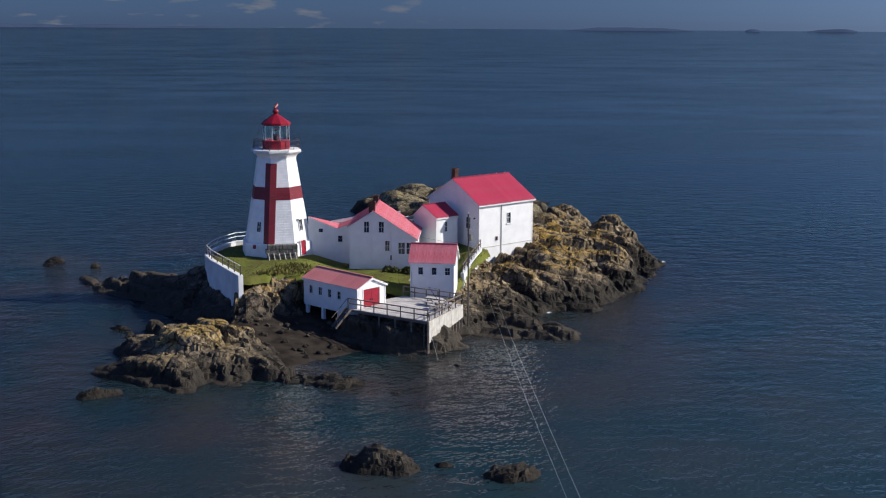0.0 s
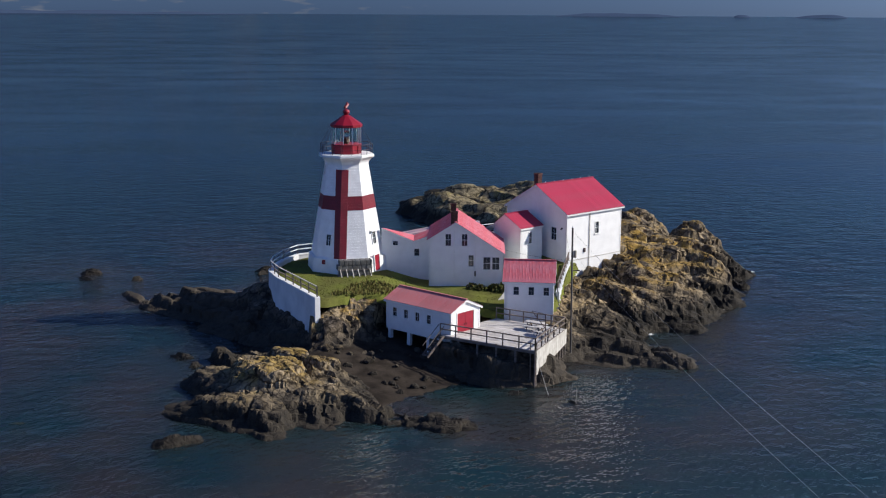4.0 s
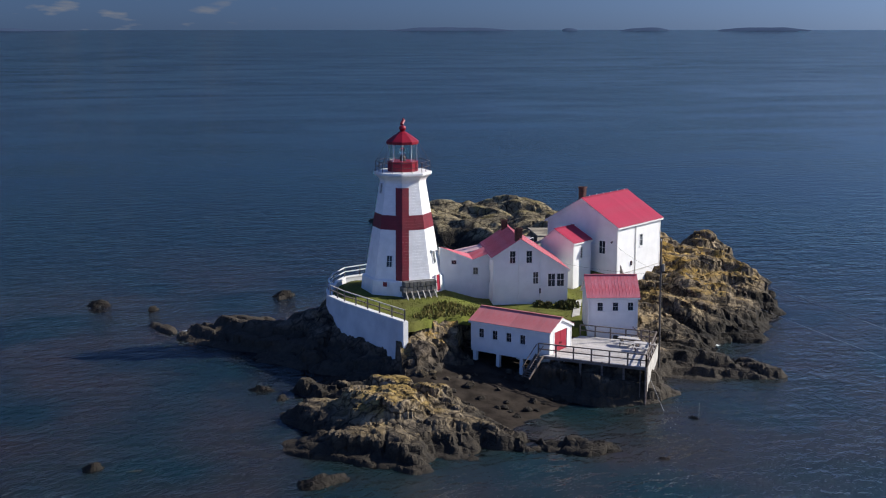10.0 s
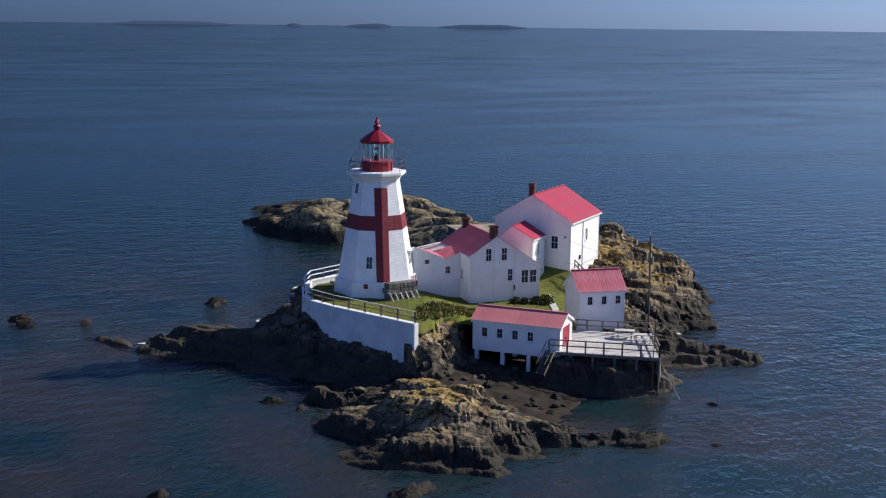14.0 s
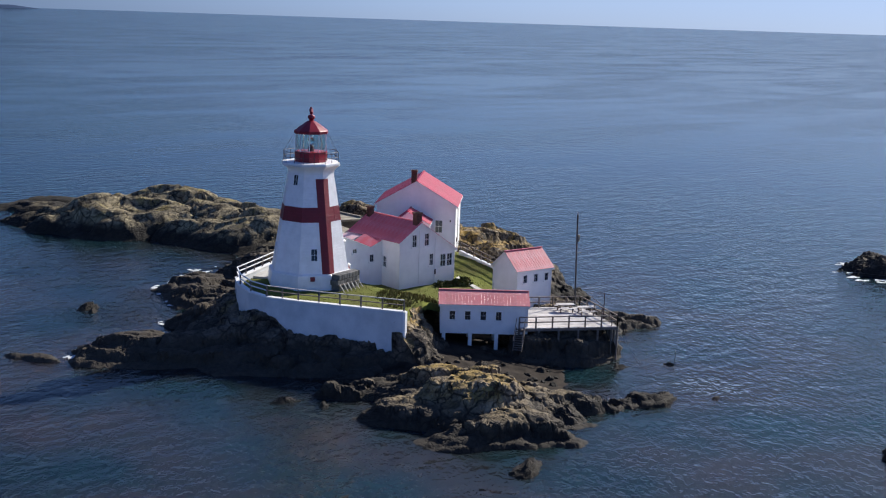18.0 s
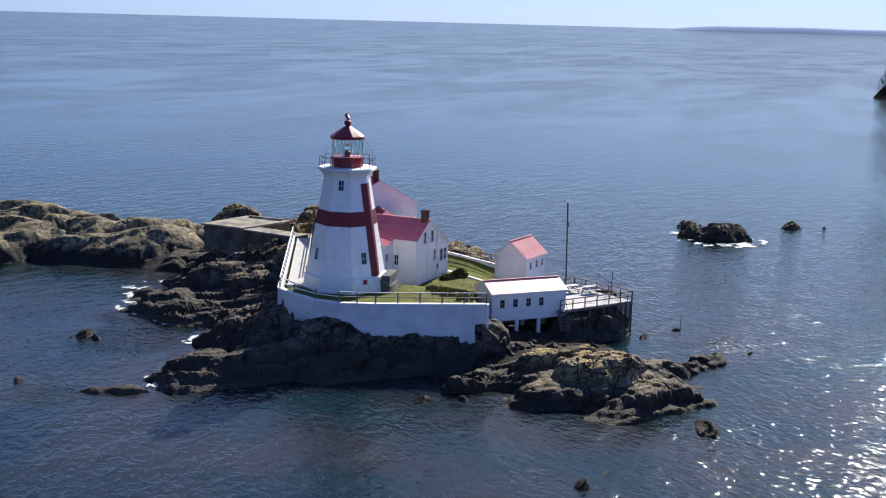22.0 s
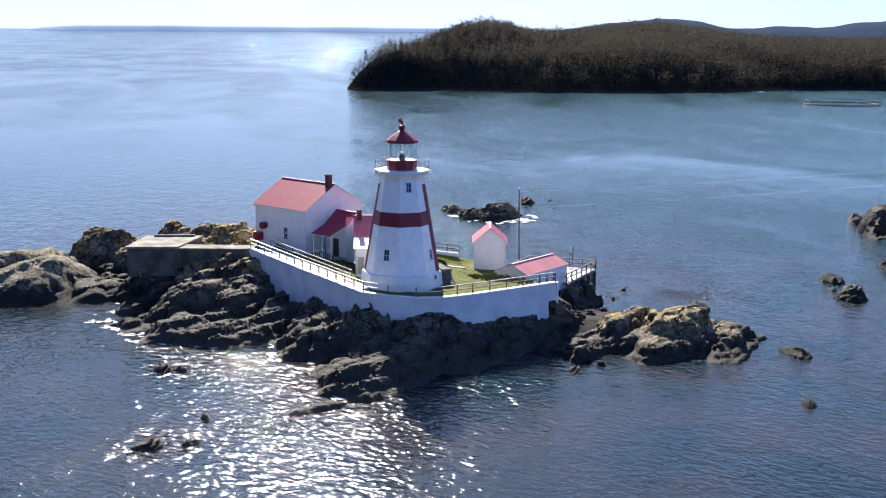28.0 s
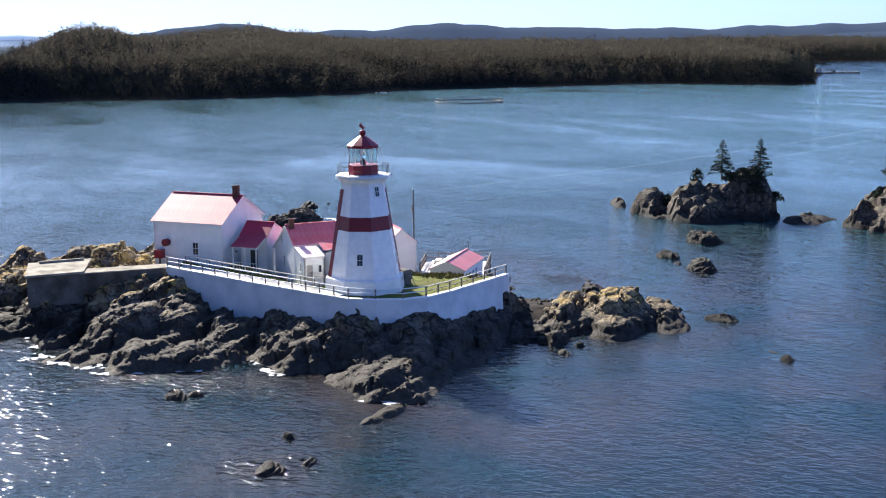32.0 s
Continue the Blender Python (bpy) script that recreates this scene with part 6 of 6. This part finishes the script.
# ---- north side: ramp, concrete platform ----
def build_ramp():
    a, b = Vector((17.6, 14.8, 6.65)), Vector((-3.2, 4.8, 6.15))
    d = (b - a).normalized()
    n = Vector((-d.y, d.x, 0))
    if n.y > 0:
        n = -n
    bm = bmesh.new()
    e = n * 1.7
    hexa(bm, [a - Vector((0, 0, 1.5)), b - Vector((0, 0, 0.8)), b + e - Vector((0, 0, 0.8)), a + e - Vector((0, 0, 1.5)), a, b, b + e, a + e])
    t = tagged(part("ramp", bm, PALE_PATH), "pale concrete ramp running along the sea wall", "ramp", kind="structure")
    f = empty_thing("ramp_railing", 0, 0, 0, 0, "pale wooden railing along the inner side of the ramp", "railing")
    k0 = 11
    for k in range(k0):
        p = (a + e).lerp(b + e, k / (k0 - 1) * 0.82)
        part("post", bm_bar(p, p + Vector((0, 0, 1.0)), 0.09), RAIL_WOOD, f)
    for h in (1.0, 0.55):
        p, q = a + e, (a + e).lerp(b + e, 0.82)
        part("rail", bm_bar(p + Vector((0, 0, h)), q + Vector((0, 0, h)), 0.09), RAIL_PALE, f)


build_ramp()


def build_platform():
    bm = bmesh.new()
    z0, z1 = 3.0, 6.35
    hexa(bm, [(21.3, 29.8, z0), (20.9, 24.0, z0), (28.2, 21.5, z0), (28.6, 28.0, z0), (21.3, 29.8, z1), (20.9, 24.0, z1), (28.2, 21.5, z1), (28.6, 28.0, z1)])
    bmesh.ops.bevel(bm, geom=bm.edges[:], offset=0.06, segments=1, affect="EDGES")
    p = tagged(part("platform", bm, DARK_CONCRETE), "dark concrete landing platform on the rock", "platform", kind="structure")
    bm = bmesh.new()
    hexa(bm, [(21.1, 30.0, z1 + 0.004), (20.7, 23.9, z1 + 0.004), (28.3, 21.3, z1 + 0.004), (28.8, 28.2, z1 + 0.004), (21.1, 30.0, z1 + 0.22), (20.7, 23.9, z1 + 0.22), (28.3, 21.3, z1 + 0.22), (28.8, 28.2, z1 + 0.22)])
    part("slab", bm, CONCRETE, p)
    part("kerb", bm_bar((27.9, 27.2, z1 + 0.34), (27.6, 22.3, z1 + 0.34), 0.3, 0.24), CONCRETE, p)
    bm = bmesh.new()
    hexa(bm, [(20.9, 24.3, 4.0), (18.2, 15.4, 4.0), (20.2, 14.8, 4.0), (23.2, 23.4, 4.0), (20.9, 24.3, 6.25), (18.2, 15.4, 6.5), (20.2, 14.8, 6.5), (23.2, 23.4, 6.25)])
    w = tagged(part("walkway", bm, DARK_CONCRETE), "narrow concrete walkway to the landing platform", "walkway", kind="structure")
    bm = bmesh.new()
    hexa(bm, [(20.8, 24.3, 6.254), (18.1, 15.4, 6.504), (20.3, 14.8, 6.504), (23.3, 23.4, 6.254), (20.8, 24.3, 6.38), (18.1, 15.4, 6.63), (20.3, 14.8, 6.63), (23.3, 23.4, 6.38)])
    part("slab", bm, CONCRETE, w)
    horn = empty_thing("fog_horn", 24.0, 8.6, 6.0, 39.2, "dark red fog horn housings on the wall of the big house", "fog horn")
    part("housing", bm_box(3.1, 4.0, 4.5, 5.3, 0.75, 1.7), LANTERN_RED, horn)
    part("horn_mouth", bm_bar((2.7, 4.5, 2.55), (2.7, 5.1, 2.55), 0.85, sides=14), CROSS_RED, horn)
    part("bracket", bm_bar((3.55, 4.9, -2.0), (3.55, 4.9, 0.75), 0.14), DARK_IRON, horn)


build_platform()


# retaining wall and railing east of the lawn
def build_east_wall():
    a, b = Vector((23.3, 1.6, 0)), Vector((20.5, -9.2, 0))
    bm = bmesh.new()
    n = Vector((0.35, -0.09, 0))
    hexa(bm, [a + Vector((0, 0, 2.5)), b + Vector((0, 0, 2.5)), b + n + Vector((0, 0, 2.5)), a + n + Vector((0, 0, 2.5)), a + Vector((0, 0, 6.1)), b + Vector((0, 0, 5.2)), b + n + Vector((0, 0, 5.2)), a + n + Vector((0, 0, 6.1))])
    tagged(part("retaining_wall", bm, WHITE_WALL), "white retaining wall between the small shed and the big house", "wall", kind="structure")
    f = empty_thing("path_railing", 0, 0, 0, 0, "weathered brown wooden railing on the retaining wall", "railing")
    for k in range(9):
        p = a.lerp(b, k / 8) + n / 2 + Vector((0, 0, 6.1 - 0.9 * k / 8))
        part("post", bm_bar(p, p + Vector((0, 0, 0.9)), 0.09), RAIL_WOOD, f)
    for h in (0.9, 0.45):
        part("rail", bm_bar(a + n / 2 + Vector((0, 0, 6.1 + h)), b + n / 2 + Vector((0, 0, 5.2 + h)), 0.09), RAIL_WOOD, f)


build_east_wall()


# ---- far land ----
HEADLAND = [(522, -35), (503, -55), (490, -88), (478, -135), (480, -222), (508, -265), (503, -335), (500, -430), (460, -466), (437, -498), (445, -520), (560, -640), (800, -850), (1250, -850), (1250, -150), (760, -118), (640, -80), (590, -58), (548, -44)]


def headland(x, y):
    cap = 17 + 5 * smooth_step(y, -420, -250) + 8 * fbm(x / 120, y / 120, 405, 3)
    h = rise(shore(x, y, HEADLAND, 12, 40, 411), cap, 1.0)
    h = np.maximum(h, mound(x, y, 690, -135, 32, 125, 62, -8, 4, -4, 90))
    h = np.maximum(h, mound(x, y, 578, -102, 27, 72, 50, -20, 4, -4, 90))
    h = np.maximum(h, mound(x, y, 532, -64, 19, 40, 22, -50, 5, -4, 90))
    h = np.maximum(h, mound(x, y, 960, -330, 32, 330, 170, -20, 3, -4, 90))
    return h + 3.0 * fbm(x / 25, y / 25, 401, 4) * smooth_step(h, 1, 6)


heightfield("headland", FOREST_FLOOR, headland, 425, 1270, -870, 0, 7.0, "dark wooded headland across the water", "headland", "structure", low=-2)


foam(lambda x, y: shore(x, y, HEADLAND, 12, 40, 411), 430, 620, -520, -20, 1.6, 7, 0.34, 611, "broken line of surf along the headland")


def forest(name, fn, x0, x1, y0, y1, spacing, seed, label, low=2.6, big=1.0):
    """Woods of small crowns, pointed for spruce and rounded for leaf trees."""
    rng = np.random.RandomState(seed)
    gx, gy = np.meshgrid(np.arange(x0, x1, spacing), np.arange(y0, y1, spacing))
    gx, gy = (gx + rng.uniform(-0.45, 0.45, gx.shape) * spacing).ravel(), (gy + rng.uniform(-0.45, 0.45, gy.shape) * spacing).ravel()
    h = fn(gx, gy)
    keep = h > low
    gx, gy, h = gx[keep], gy[keep], h[keep]
    # Darker spruce massed low down stands in for the slope's shaded foot.
    kinds = value_noise(gx / 70, gy / 70, seed) - 0.5 * smooth_step(-gy, 130, 260) + rng.uniform(-0.3, 0.3, gx.shape) + 0.75 * (1 - smooth_step(h, 8, 15))
    pointed = kinds > 0.10
    size = (rng.uniform(0.55, 1.0, gx.shape) + 0.35 * (rng.uniform(size=gx.shape) < 0.08)) * big
    for nm, mat, on, wide, tall, count in (("spruce_wood", SPRUCE_WOOD, pointed, 2.0, 8.2, 54), ("leaf_wood", LEAF_WOOD, ~pointed, 2.5, 6.4, 54)):
        x, y, z, s = (np.repeat(q[on], count) for q in (gx, gy, h, size))
        if not len(x):
            continue
        u, a, q = rng.uniform(0, 1, x.shape), rng.uniform(0, 2 * np.pi, x.shape), np.sqrt(rng.uniform(0.15, 1, x.shape))
        r = (1.02 - u) if nm == "spruce_wood" else np.sqrt(np.maximum(0.05, 1 - (1.7 * u - 0.75) ** 2))
        mid = np.stack([x + s * wide * r * q * np.cos(a), y + s * wide * r * q * np.sin(a), z + s * tall * u], 1)
        span = (s * rng.uniform(0.36, 0.7, x.shape) * (0.55 + 0.45 * r))[:, None, None]
        co = (mid[:, None, :] + span * rng.normal(0, 0.62, (len(x), 3, 3))).reshape(-1, 3)      # ragged sprays of twigs
        tagged(part(nm, (co.tolist(), [], np.arange(len(co)).reshape(-1, 3).tolist()), mat), label, "woods", kind="stuff")


def island_random(name, colors, glow=0.0):
    m = bpy.data.materials.new(name)
    m.use_nodes = True
    n, l = m.node_tree.nodes, m.node_tree.links
    geo, r = n.new("ShaderNodeNewGeometry"), n.new("ShaderNodeValToRGB")
    r.color_ramp.elements[0].color, r.color_ramp.elements[1].color = (*colors[0], 1), (*colors[-1], 1)
    for k, c in enumerate(colors[1:-1]):
        e = r.color_ramp.elements.new((k + 1) / (len(colors) - 1))
        e.color = (*c, 1)
    l.new(geo.outputs["Random Per Island"], r.inputs["Fac"])
    l.new(r.outputs["Color"], n["Principled BSDF"].inputs["Base Color"])
    n["Principled BSDF"].inputs["Roughness"].default_value = 1.0
    n["Principled BSDF"].inputs["Specular IOR Level"].default_value = 0.0
    crown, blend, face = n.new("ShaderNodeCombineXYZ"), n.new("ShaderNodeVectorMath"), n.new("ShaderNodeVectorMath")      # sprays take the light as a closed canopy does
    crown.inputs["Z"].default_value = 1.0
    face.operation, face.inputs["Scale"].default_value = "SCALE", 0.3
    l.new(geo.outputs["Normal"], face.inputs[0])
    l.new(face.outputs[0], blend.inputs[0]), l.new(crown.outputs[0], blend.inputs[1])
    l.new(blend.outputs[0], n["Principled BSDF"].inputs["Normal"])
    if glow:                        # sunlight comes through thin leaves
        leaf, both = n.new("ShaderNodeBsdfTranslucent"), n.new("ShaderNodeMixShader")
        both.inputs[0].default_value = glow
        l.new(r.outputs["Color"], leaf.inputs["Color"])
        l.new(n["Principled BSDF"].outputs[0], both.inputs[1]), l.new(leaf.outputs[0], both.inputs[2])
        l.new(both.outputs[0], n["Material Output"].inputs["Surface"])
    return m


# Crown colours raised and greyed: the air's haze is partly in them.
SPRUCE_WOOD = island_random("spruce_wood", [(0.036, 0.043, 0.036), (0.045, 0.050, 0.042), (0.039, 0.046, 0.039), (0.053, 0.053, 0.046)])
LEAF_WOOD = island_random("autumn_leaf_wood", [(0.062, 0.070, 0.055), (0.078, 0.075, 0.058), (0.094, 0.078, 0.062), (0.068, 0.070, 0.058), (0.099, 0.078, 0.065), (0.074, 0.073, 0.064)], 0.25)
forest("forest", headland, 430, 760, -640, -20, 2.6, 7, "dense autumn woods of spruce and leaf trees on the headland")
forest("forest", headland, 762, 1240, -800, -110, 6.5, 8, "far woods on the back of the headland", big=1.3)


def haze_tinted(name, color):
    """Matt cover of land many kilometres off, with the air's haze put into its colour."""
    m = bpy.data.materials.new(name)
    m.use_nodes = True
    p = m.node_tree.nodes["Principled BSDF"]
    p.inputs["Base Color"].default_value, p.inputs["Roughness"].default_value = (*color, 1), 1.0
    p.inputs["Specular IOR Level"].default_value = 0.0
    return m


# The blue of the air between is painted into these base colours.
HAZE_BLUE = haze_tinted("haze_blue_land", (0.05, 0.075, 0.13))
HAZE_PALE = haze_tinted("haze_pale_land", (0.25, 0.33, 0.46))
HAZE_SLATE = haze_tinted("haze_slate_cover", (0.042, 0.058, 0.088))


def far_land(az0, az1, dist, height, seed, mat, label, base=-2.0, deep=120.0, rough=1.0, taper=0.1):
    """A low ridge of land along an arc round the island."""
    n = max(6, int(abs(az1 - az0) * dist * 0.0175 / 18))
    verts, faces = [], []
    for k in range(n + 1):
        a = radians(az0 + (az1 - az0) * k / n)
        u = k / n
        env = min(1.0, u / taper, (1 - u) / taper) ** 0.6 if 0 < u < 1 else 0.0
        hgt = height * env * (0.72 + 0.55 * rough * float(fbm(np.array(k / 9.0), np.array(seed * 1.0), seed, 4)) + 0.28)
        for r, z in ((dist, base), (dist + deep * 0.3, base + hgt * 0.7), (dist + deep * 0.6, base + hgt), (dist + deep, base)):
            verts.append((r * math.cos(a), r * math.sin(a), z))
    for k in range(n):
        for j in range(3):
            a = 4 * k + j
            faces.append((a, a + 4, a + 5, a + 1))
    tagged(part("far_land", (verts, [], faces), mat, smooth=True), label, "land", kind="structure")


SEA_EDGE = 16.0
far_land(121, 94, 4500, 14, 3, HAZE_BLUE, "low line of far coast tinted blue for haze", SEA_EDGE - 3, taper=0.3)
far_land(81.6, 75.0, 4500, 15, 5, HAZE_BLUE, "low wooded island on the horizon", SEA_EDGE - 3, taper=0.3)
far_land(73.1, 72.2, 4500, 9, 6, HAZE_BLUE, "tiny island on the horizon", SEA_EDGE - 3, taper=0.3)
far_land(70.5, 67.9, 4500, 12, 7, HAZE_BLUE, "small low island on the horizon", SEA_EDGE - 3, taper=0.3)
far_land(66.0, 61.5, 4500, 14, 8, HAZE_BLUE, "low wooded island on the horizon", SEA_EDGE - 3, taper=0.3)
far_land(10.8, -12, 4500, 20, 9, HAZE_PALE, "band of far coast tinted pale blue for haze", SEA_EDGE - 3, rough=0.3)
far_land(-11.5, -62, 2600, 50, 10, HAZE_SLATE, "long hazy wooded hill behind the headland", 0.0, 500, rough=0.7)
far_land(-44, -80, 2100, 34, 12, HAZE_SLATE, "low hazy hill beyond the inlet", 0.0, 400, rough=0.5)


# ---- spruces on the islet ----
def spruce(x, y, z, height, spread, seed, label):
    rng = random.Random(seed)
    t = empty_thing("spruce_tree", x, y, z, 0, label, "tree", "spruces on the islet")
    part("trunk", lathe(bmesh.new(), [(0.16, -0.5), (0.10, height * 0.5), (0.02, height)], 7), BARK, t)
    v, f = [], []
    tiers = int(height / 0.42)
    for k in range(tiers):
        u = k / tiers
        zz = height * (0.12 + 0.88 * u)
        reach = spread * (1 - u) ** 0.8 + 0.12
        for b in range(11):
            a = rng.uniform(0, 6.283)
            rr = reach * rng.uniform(0.55, 1.1)
            droop = rng.uniform(0.05, 0.30) * rr
            for i in range(5):
                p0, p1 = i / 5 * rr, (i + 1.2) / 5 * rr
                w = 0.36 * (1 - i / 7) * (0.5 + 0.5 * reach / spread)
                q = len(v)
                ca, sa = math.cos(a), math.sin(a)
                for pr, sd in ((p0, -w), (p1, -w * 0.5), (p1, w * 0.5), (p0, w)):
                    v.append((ca * pr - sa * sd, sa * pr + ca * sd, zz - droop * (pr / rr) + rng.uniform(-0.08, 0.08)))
                v.append(((ca * (p0 + p1) / 2), sa * (p0 + p1) / 2, zz - droop * 0.5 + 0.12))
                f += [(q, q + 1, q + 4), (q + 1, q + 2, q + 4), (q + 2, q + 3, q + 4), (q + 3, q, q + 4)]
    part("crown", (v, [], f), NEEDLES, t)


spruce(47.0, -90.0, 7.6, 6.4, 2.2, 1, "small dark spruce on the crest of the islet")
spruce(43.6, -95.5, 7.0, 7.2, 2.4, 2, "dark spruce at the steep end of the islet")
spruce(24.5, -107.0, 8.5, 7.5, 2.4, 3, "dark spruce on the larger islet")


# ---- fish pens ----
def fish_pen(x, y, r, label):
    t = empty_thing("fish_pen", x, y, SEA_LEVEL, 0, label, "fish pen")
    for k, (rr, z) in enumerate(((r, 0.15), (r - 1.2, 0.15), (r - 0.6, 1.5))):
        bm = bmesh.new()
        n = 36
        for i in range(n):
            a, b = 2 * math.pi * i / n, 2 * math.pi * (i + 1) / n
            bar(bm, (rr * math.cos(a), rr * math.sin(a), z), (rr * math.cos(b), rr * math.sin(b), z), 0.5 if k < 2 else 0.2, sides=6)
        part("float_ring" if k < 2 else "net_rail", bm, CABLE, t)
    for i in range(18):
        a = 2 * math.pi * i / 18
        part("stanchion", bm_bar(((r - 0.6) * math.cos(a), (r - 0.6) * math.sin(a), 0.1), ((r - 0.6) * math.cos(a), (r - 0.6) * math.sin(a), 1.6), 0.25), CABLE, t)




FAR_SHORE = [(800, -860), (850, -925), (835, -1030), (800, -1250), (1400, -1400), (1400, -860)]


def far_shore(x, y):
    return rise(shore(x, y, FAR_SHORE, 20, 60, 431), 15 + 12 * fbm(x / 150, y / 150, 433, 3), 0.6)


heightfield("far_shore", FOREST_FLOOR, far_shore, 770, 1300, -1300, -840, 10.0, "wooded shore on the other side of the inlet", "headland", "structure", low=-2)
forest("forest", far_shore, 790, 1150, -1240, -850, 5.0, 9, "dense mixed woods beyond the inlet", big=1.6)
fish_pen(385, -237, 16, "round dark floating fish pen off the headland")


def work_raft():
    t = empty_thing("work_raft", 575, -668, SEA_LEVEL, 62, "long low grey work raft moored in the inlet", "raft")
    part("hull", bm_box(-24, 20, -2.2, 2.2, -0.3, 0.8), CABLE, t)
    part("deck", bm_box(-24, 20, -2.0, 2.0, 0.81, 0.95), RAIL_PALE, t)
    for k, (x, w, h) in enumerate(((8, 5, 3.0), (15, 3, 2.2), (-4, 2, 1.4))):
        # Two cabins share the slate colour that has haze painted in.
        part("cabin", bm_box(x - w / 2, x + w / 2, -1.5, 1.5, 0.95, 0.95 + h), HAZE_SLATE if k else RAIL_PALE, t)
    for k in range(12):
        part("stanchion", bm_bar((-23 + 2.4 * k, -1.9, 0.9), (-23 + 2.4 * k, -1.9, 2.0), 0.15), RAIL_PALE, t)


work_raft()


# ---- shrubs and the path ----
def shrub(x, y, z, r, seed, mat, label, flat=1.0, name="shrub"):
    rng = random.Random(seed)
    v, f = [], []
    for k in range(int(420 * r)):
        a, e, q = rng.uniform(0, 6.283), rng.uniform(-0.1, 1.5), r * rng.uniform(0.55, 1.05)
        c = Vector((q * math.cos(a) * math.cos(e), q * math.sin(a) * math.cos(e), q * math.sin(e) * flat + 0.05))
        s = rng.uniform(0.09, 0.2)
        u, w = Vector((rng.gauss(0, 1), rng.gauss(0, 1), rng.gauss(0, 1))).normalized(), Vector((rng.gauss(0, 1), rng.gauss(0, 1), rng.gauss(0, 1))).normalized()
        b = len(v)
        v += [tuple(c - u * s), tuple(c + w * s), tuple(c + u * s), tuple(c - w * s + u * 0.05)]
        f.append((b, b + 1, b + 2, b + 3))
    t = empty_thing(name, x, y, z, 0, label, "shrub")
    part("leaves", (v, [], f), mat, t)
    part("stem", bm_bar((0, 0, -0.2), (0, 0, r * 0.6), 0.07, sides=6), BARK, t)


for k, (x, y, z, r) in enumerate(((12.6, -5.6, 4.5, 0.7), (13.4, -5.9, 4.45, 0.65), (14.8, -6.0, 4.4, 0.8), (15.7, -6.2, 4.35, 0.95))):
    shrub(x, y, z, r, 40 + k, SHRUB, "rounded dark green shrub by the house wall")
for k, (x, y, r, flat) in enumerate(((55.0, -85.0, 1.7, 1.5), (50.5, -87.6, 1.2, 1.6), (43.0, -94.0, 2.0, 1.0), (42.0, -93.0, 1.7, 0.9), (45.6, -96.4, 1.8, 0.9), (46.4, -91.4, 1.6, 0.8), (44.5, -92.5, 1.9, 0.8), (41.5, -97.0, 1.6, 0.9), (23.0, -110.0, 2.0, 0.9), (27.0, -106.5, 1.6, 1.0))):
    shrub(x, y, float(tree_islet(np.array([x]), np.array([y]))[0]) - 0.3, r, 60 + k, NEEDLES, "dark wind-clipped evergreen bush on the rock islet", flat, "evergreen_bush")


def blades(name, mat, count, region, tall, seed, label):
    """Grass standing on the lawn: short tufts of crossed blades."""
    rng = np.random.RandomState(seed)
    xs, ys = rng.uniform(-8, 25, count * 6), rng.uniform(-16, 15, count * 6)
    ok = inside(xs, ys, LAWN) & region(xs, ys)
    for cx, cy, r in ((0, 0, 4.2), (12.4, -0.3, 5.0), (17.5, -12.4, 2.6), (24, 8.6, 6.2), (18.3, 4.0, 2.8), (7, 1, 3.0), (8.1, -15.5, 3.0)):
        ok &= np.hypot(xs - cx, ys - cy) > r
    xs, ys = xs[ok][:count], ys[ok][:count]
    zs = lawn_z(xs, ys)
    v, f = [], []
    for x, y, z in zip(xs.tolist(), ys.tolist(), zs.tolist()):
        for _ in range(3):
            a, h, w = rng.uniform(0, 6.283), tall * rng.uniform(0.45, 1.1), 0.05 + 0.10 * tall
            lx, ly = rng.uniform(-0.4, 0.4) * h, rng.uniform(-0.4, 0.4) * h
            b = len(v)
            v += [(x - w * math.cos(a), y - w * math.sin(a), z - 0.05), (x + w * math.cos(a), y + w * math.sin(a), z - 0.05), (x + lx, y + ly, z + h)]
            f.append((b, b + 1, b + 2))
    tagged(part(name, (v, [], f), mat), label, "grass", kind="stuff")


BRUSH = lambda x, y: (np.hypot((x - 3.0) / 3.6, (y + 9.6) / 2.6) < 1 + 0.8 * fbm(x / 2, y / 2, 17, 3)) | (np.hypot((x - 1.0) / 2.4, (y + 12.8) / 1.4) < 1)
blades("grass_blades", GRASS, 5200, lambda x, y: x > -9, 0.07, 81, "short green grass of the lawn")
blades("tall_grass", TALL_GRASS, 2600, BRUSH, 0.36, 83, "rough olive brush and tall grass near the lawn's edge")
blades("weeds", SHRUB, 130, BRUSH, 0.42, 85, "dark weeds among the tall grass")
bm = bmesh.new()
for k in range(8):
    a, b = Vector((17.2, -3.8, 0)).lerp(Vector((15.3, -9.0, 0)), k / 8), Vector((17.2, -3.8, 0)).lerp(Vector((15.3, -9.0, 0)), (k + 1) / 8)
    za, zb = [float(lawn_z(np.array(p.x), np.array(p.y))) + 0.07 for p in (a, b)]
    s = Vector((0.45, 0.22, 0))
    hexa(bm, [(*(a - s).xy, za - 0.2), (*(b - s).xy, zb - 0.2), (*(b + s).xy, zb - 0.2), (*(a + s).xy, za - 0.2), (*(a - s).xy, za), (*(b - s).xy, zb), (*(b + s).xy, zb), (*(a + s).xy, za)])
tagged(part("footpath", bm, PALE_PATH), "narrow pale path across the lawn to the deck", "path", kind="structure")
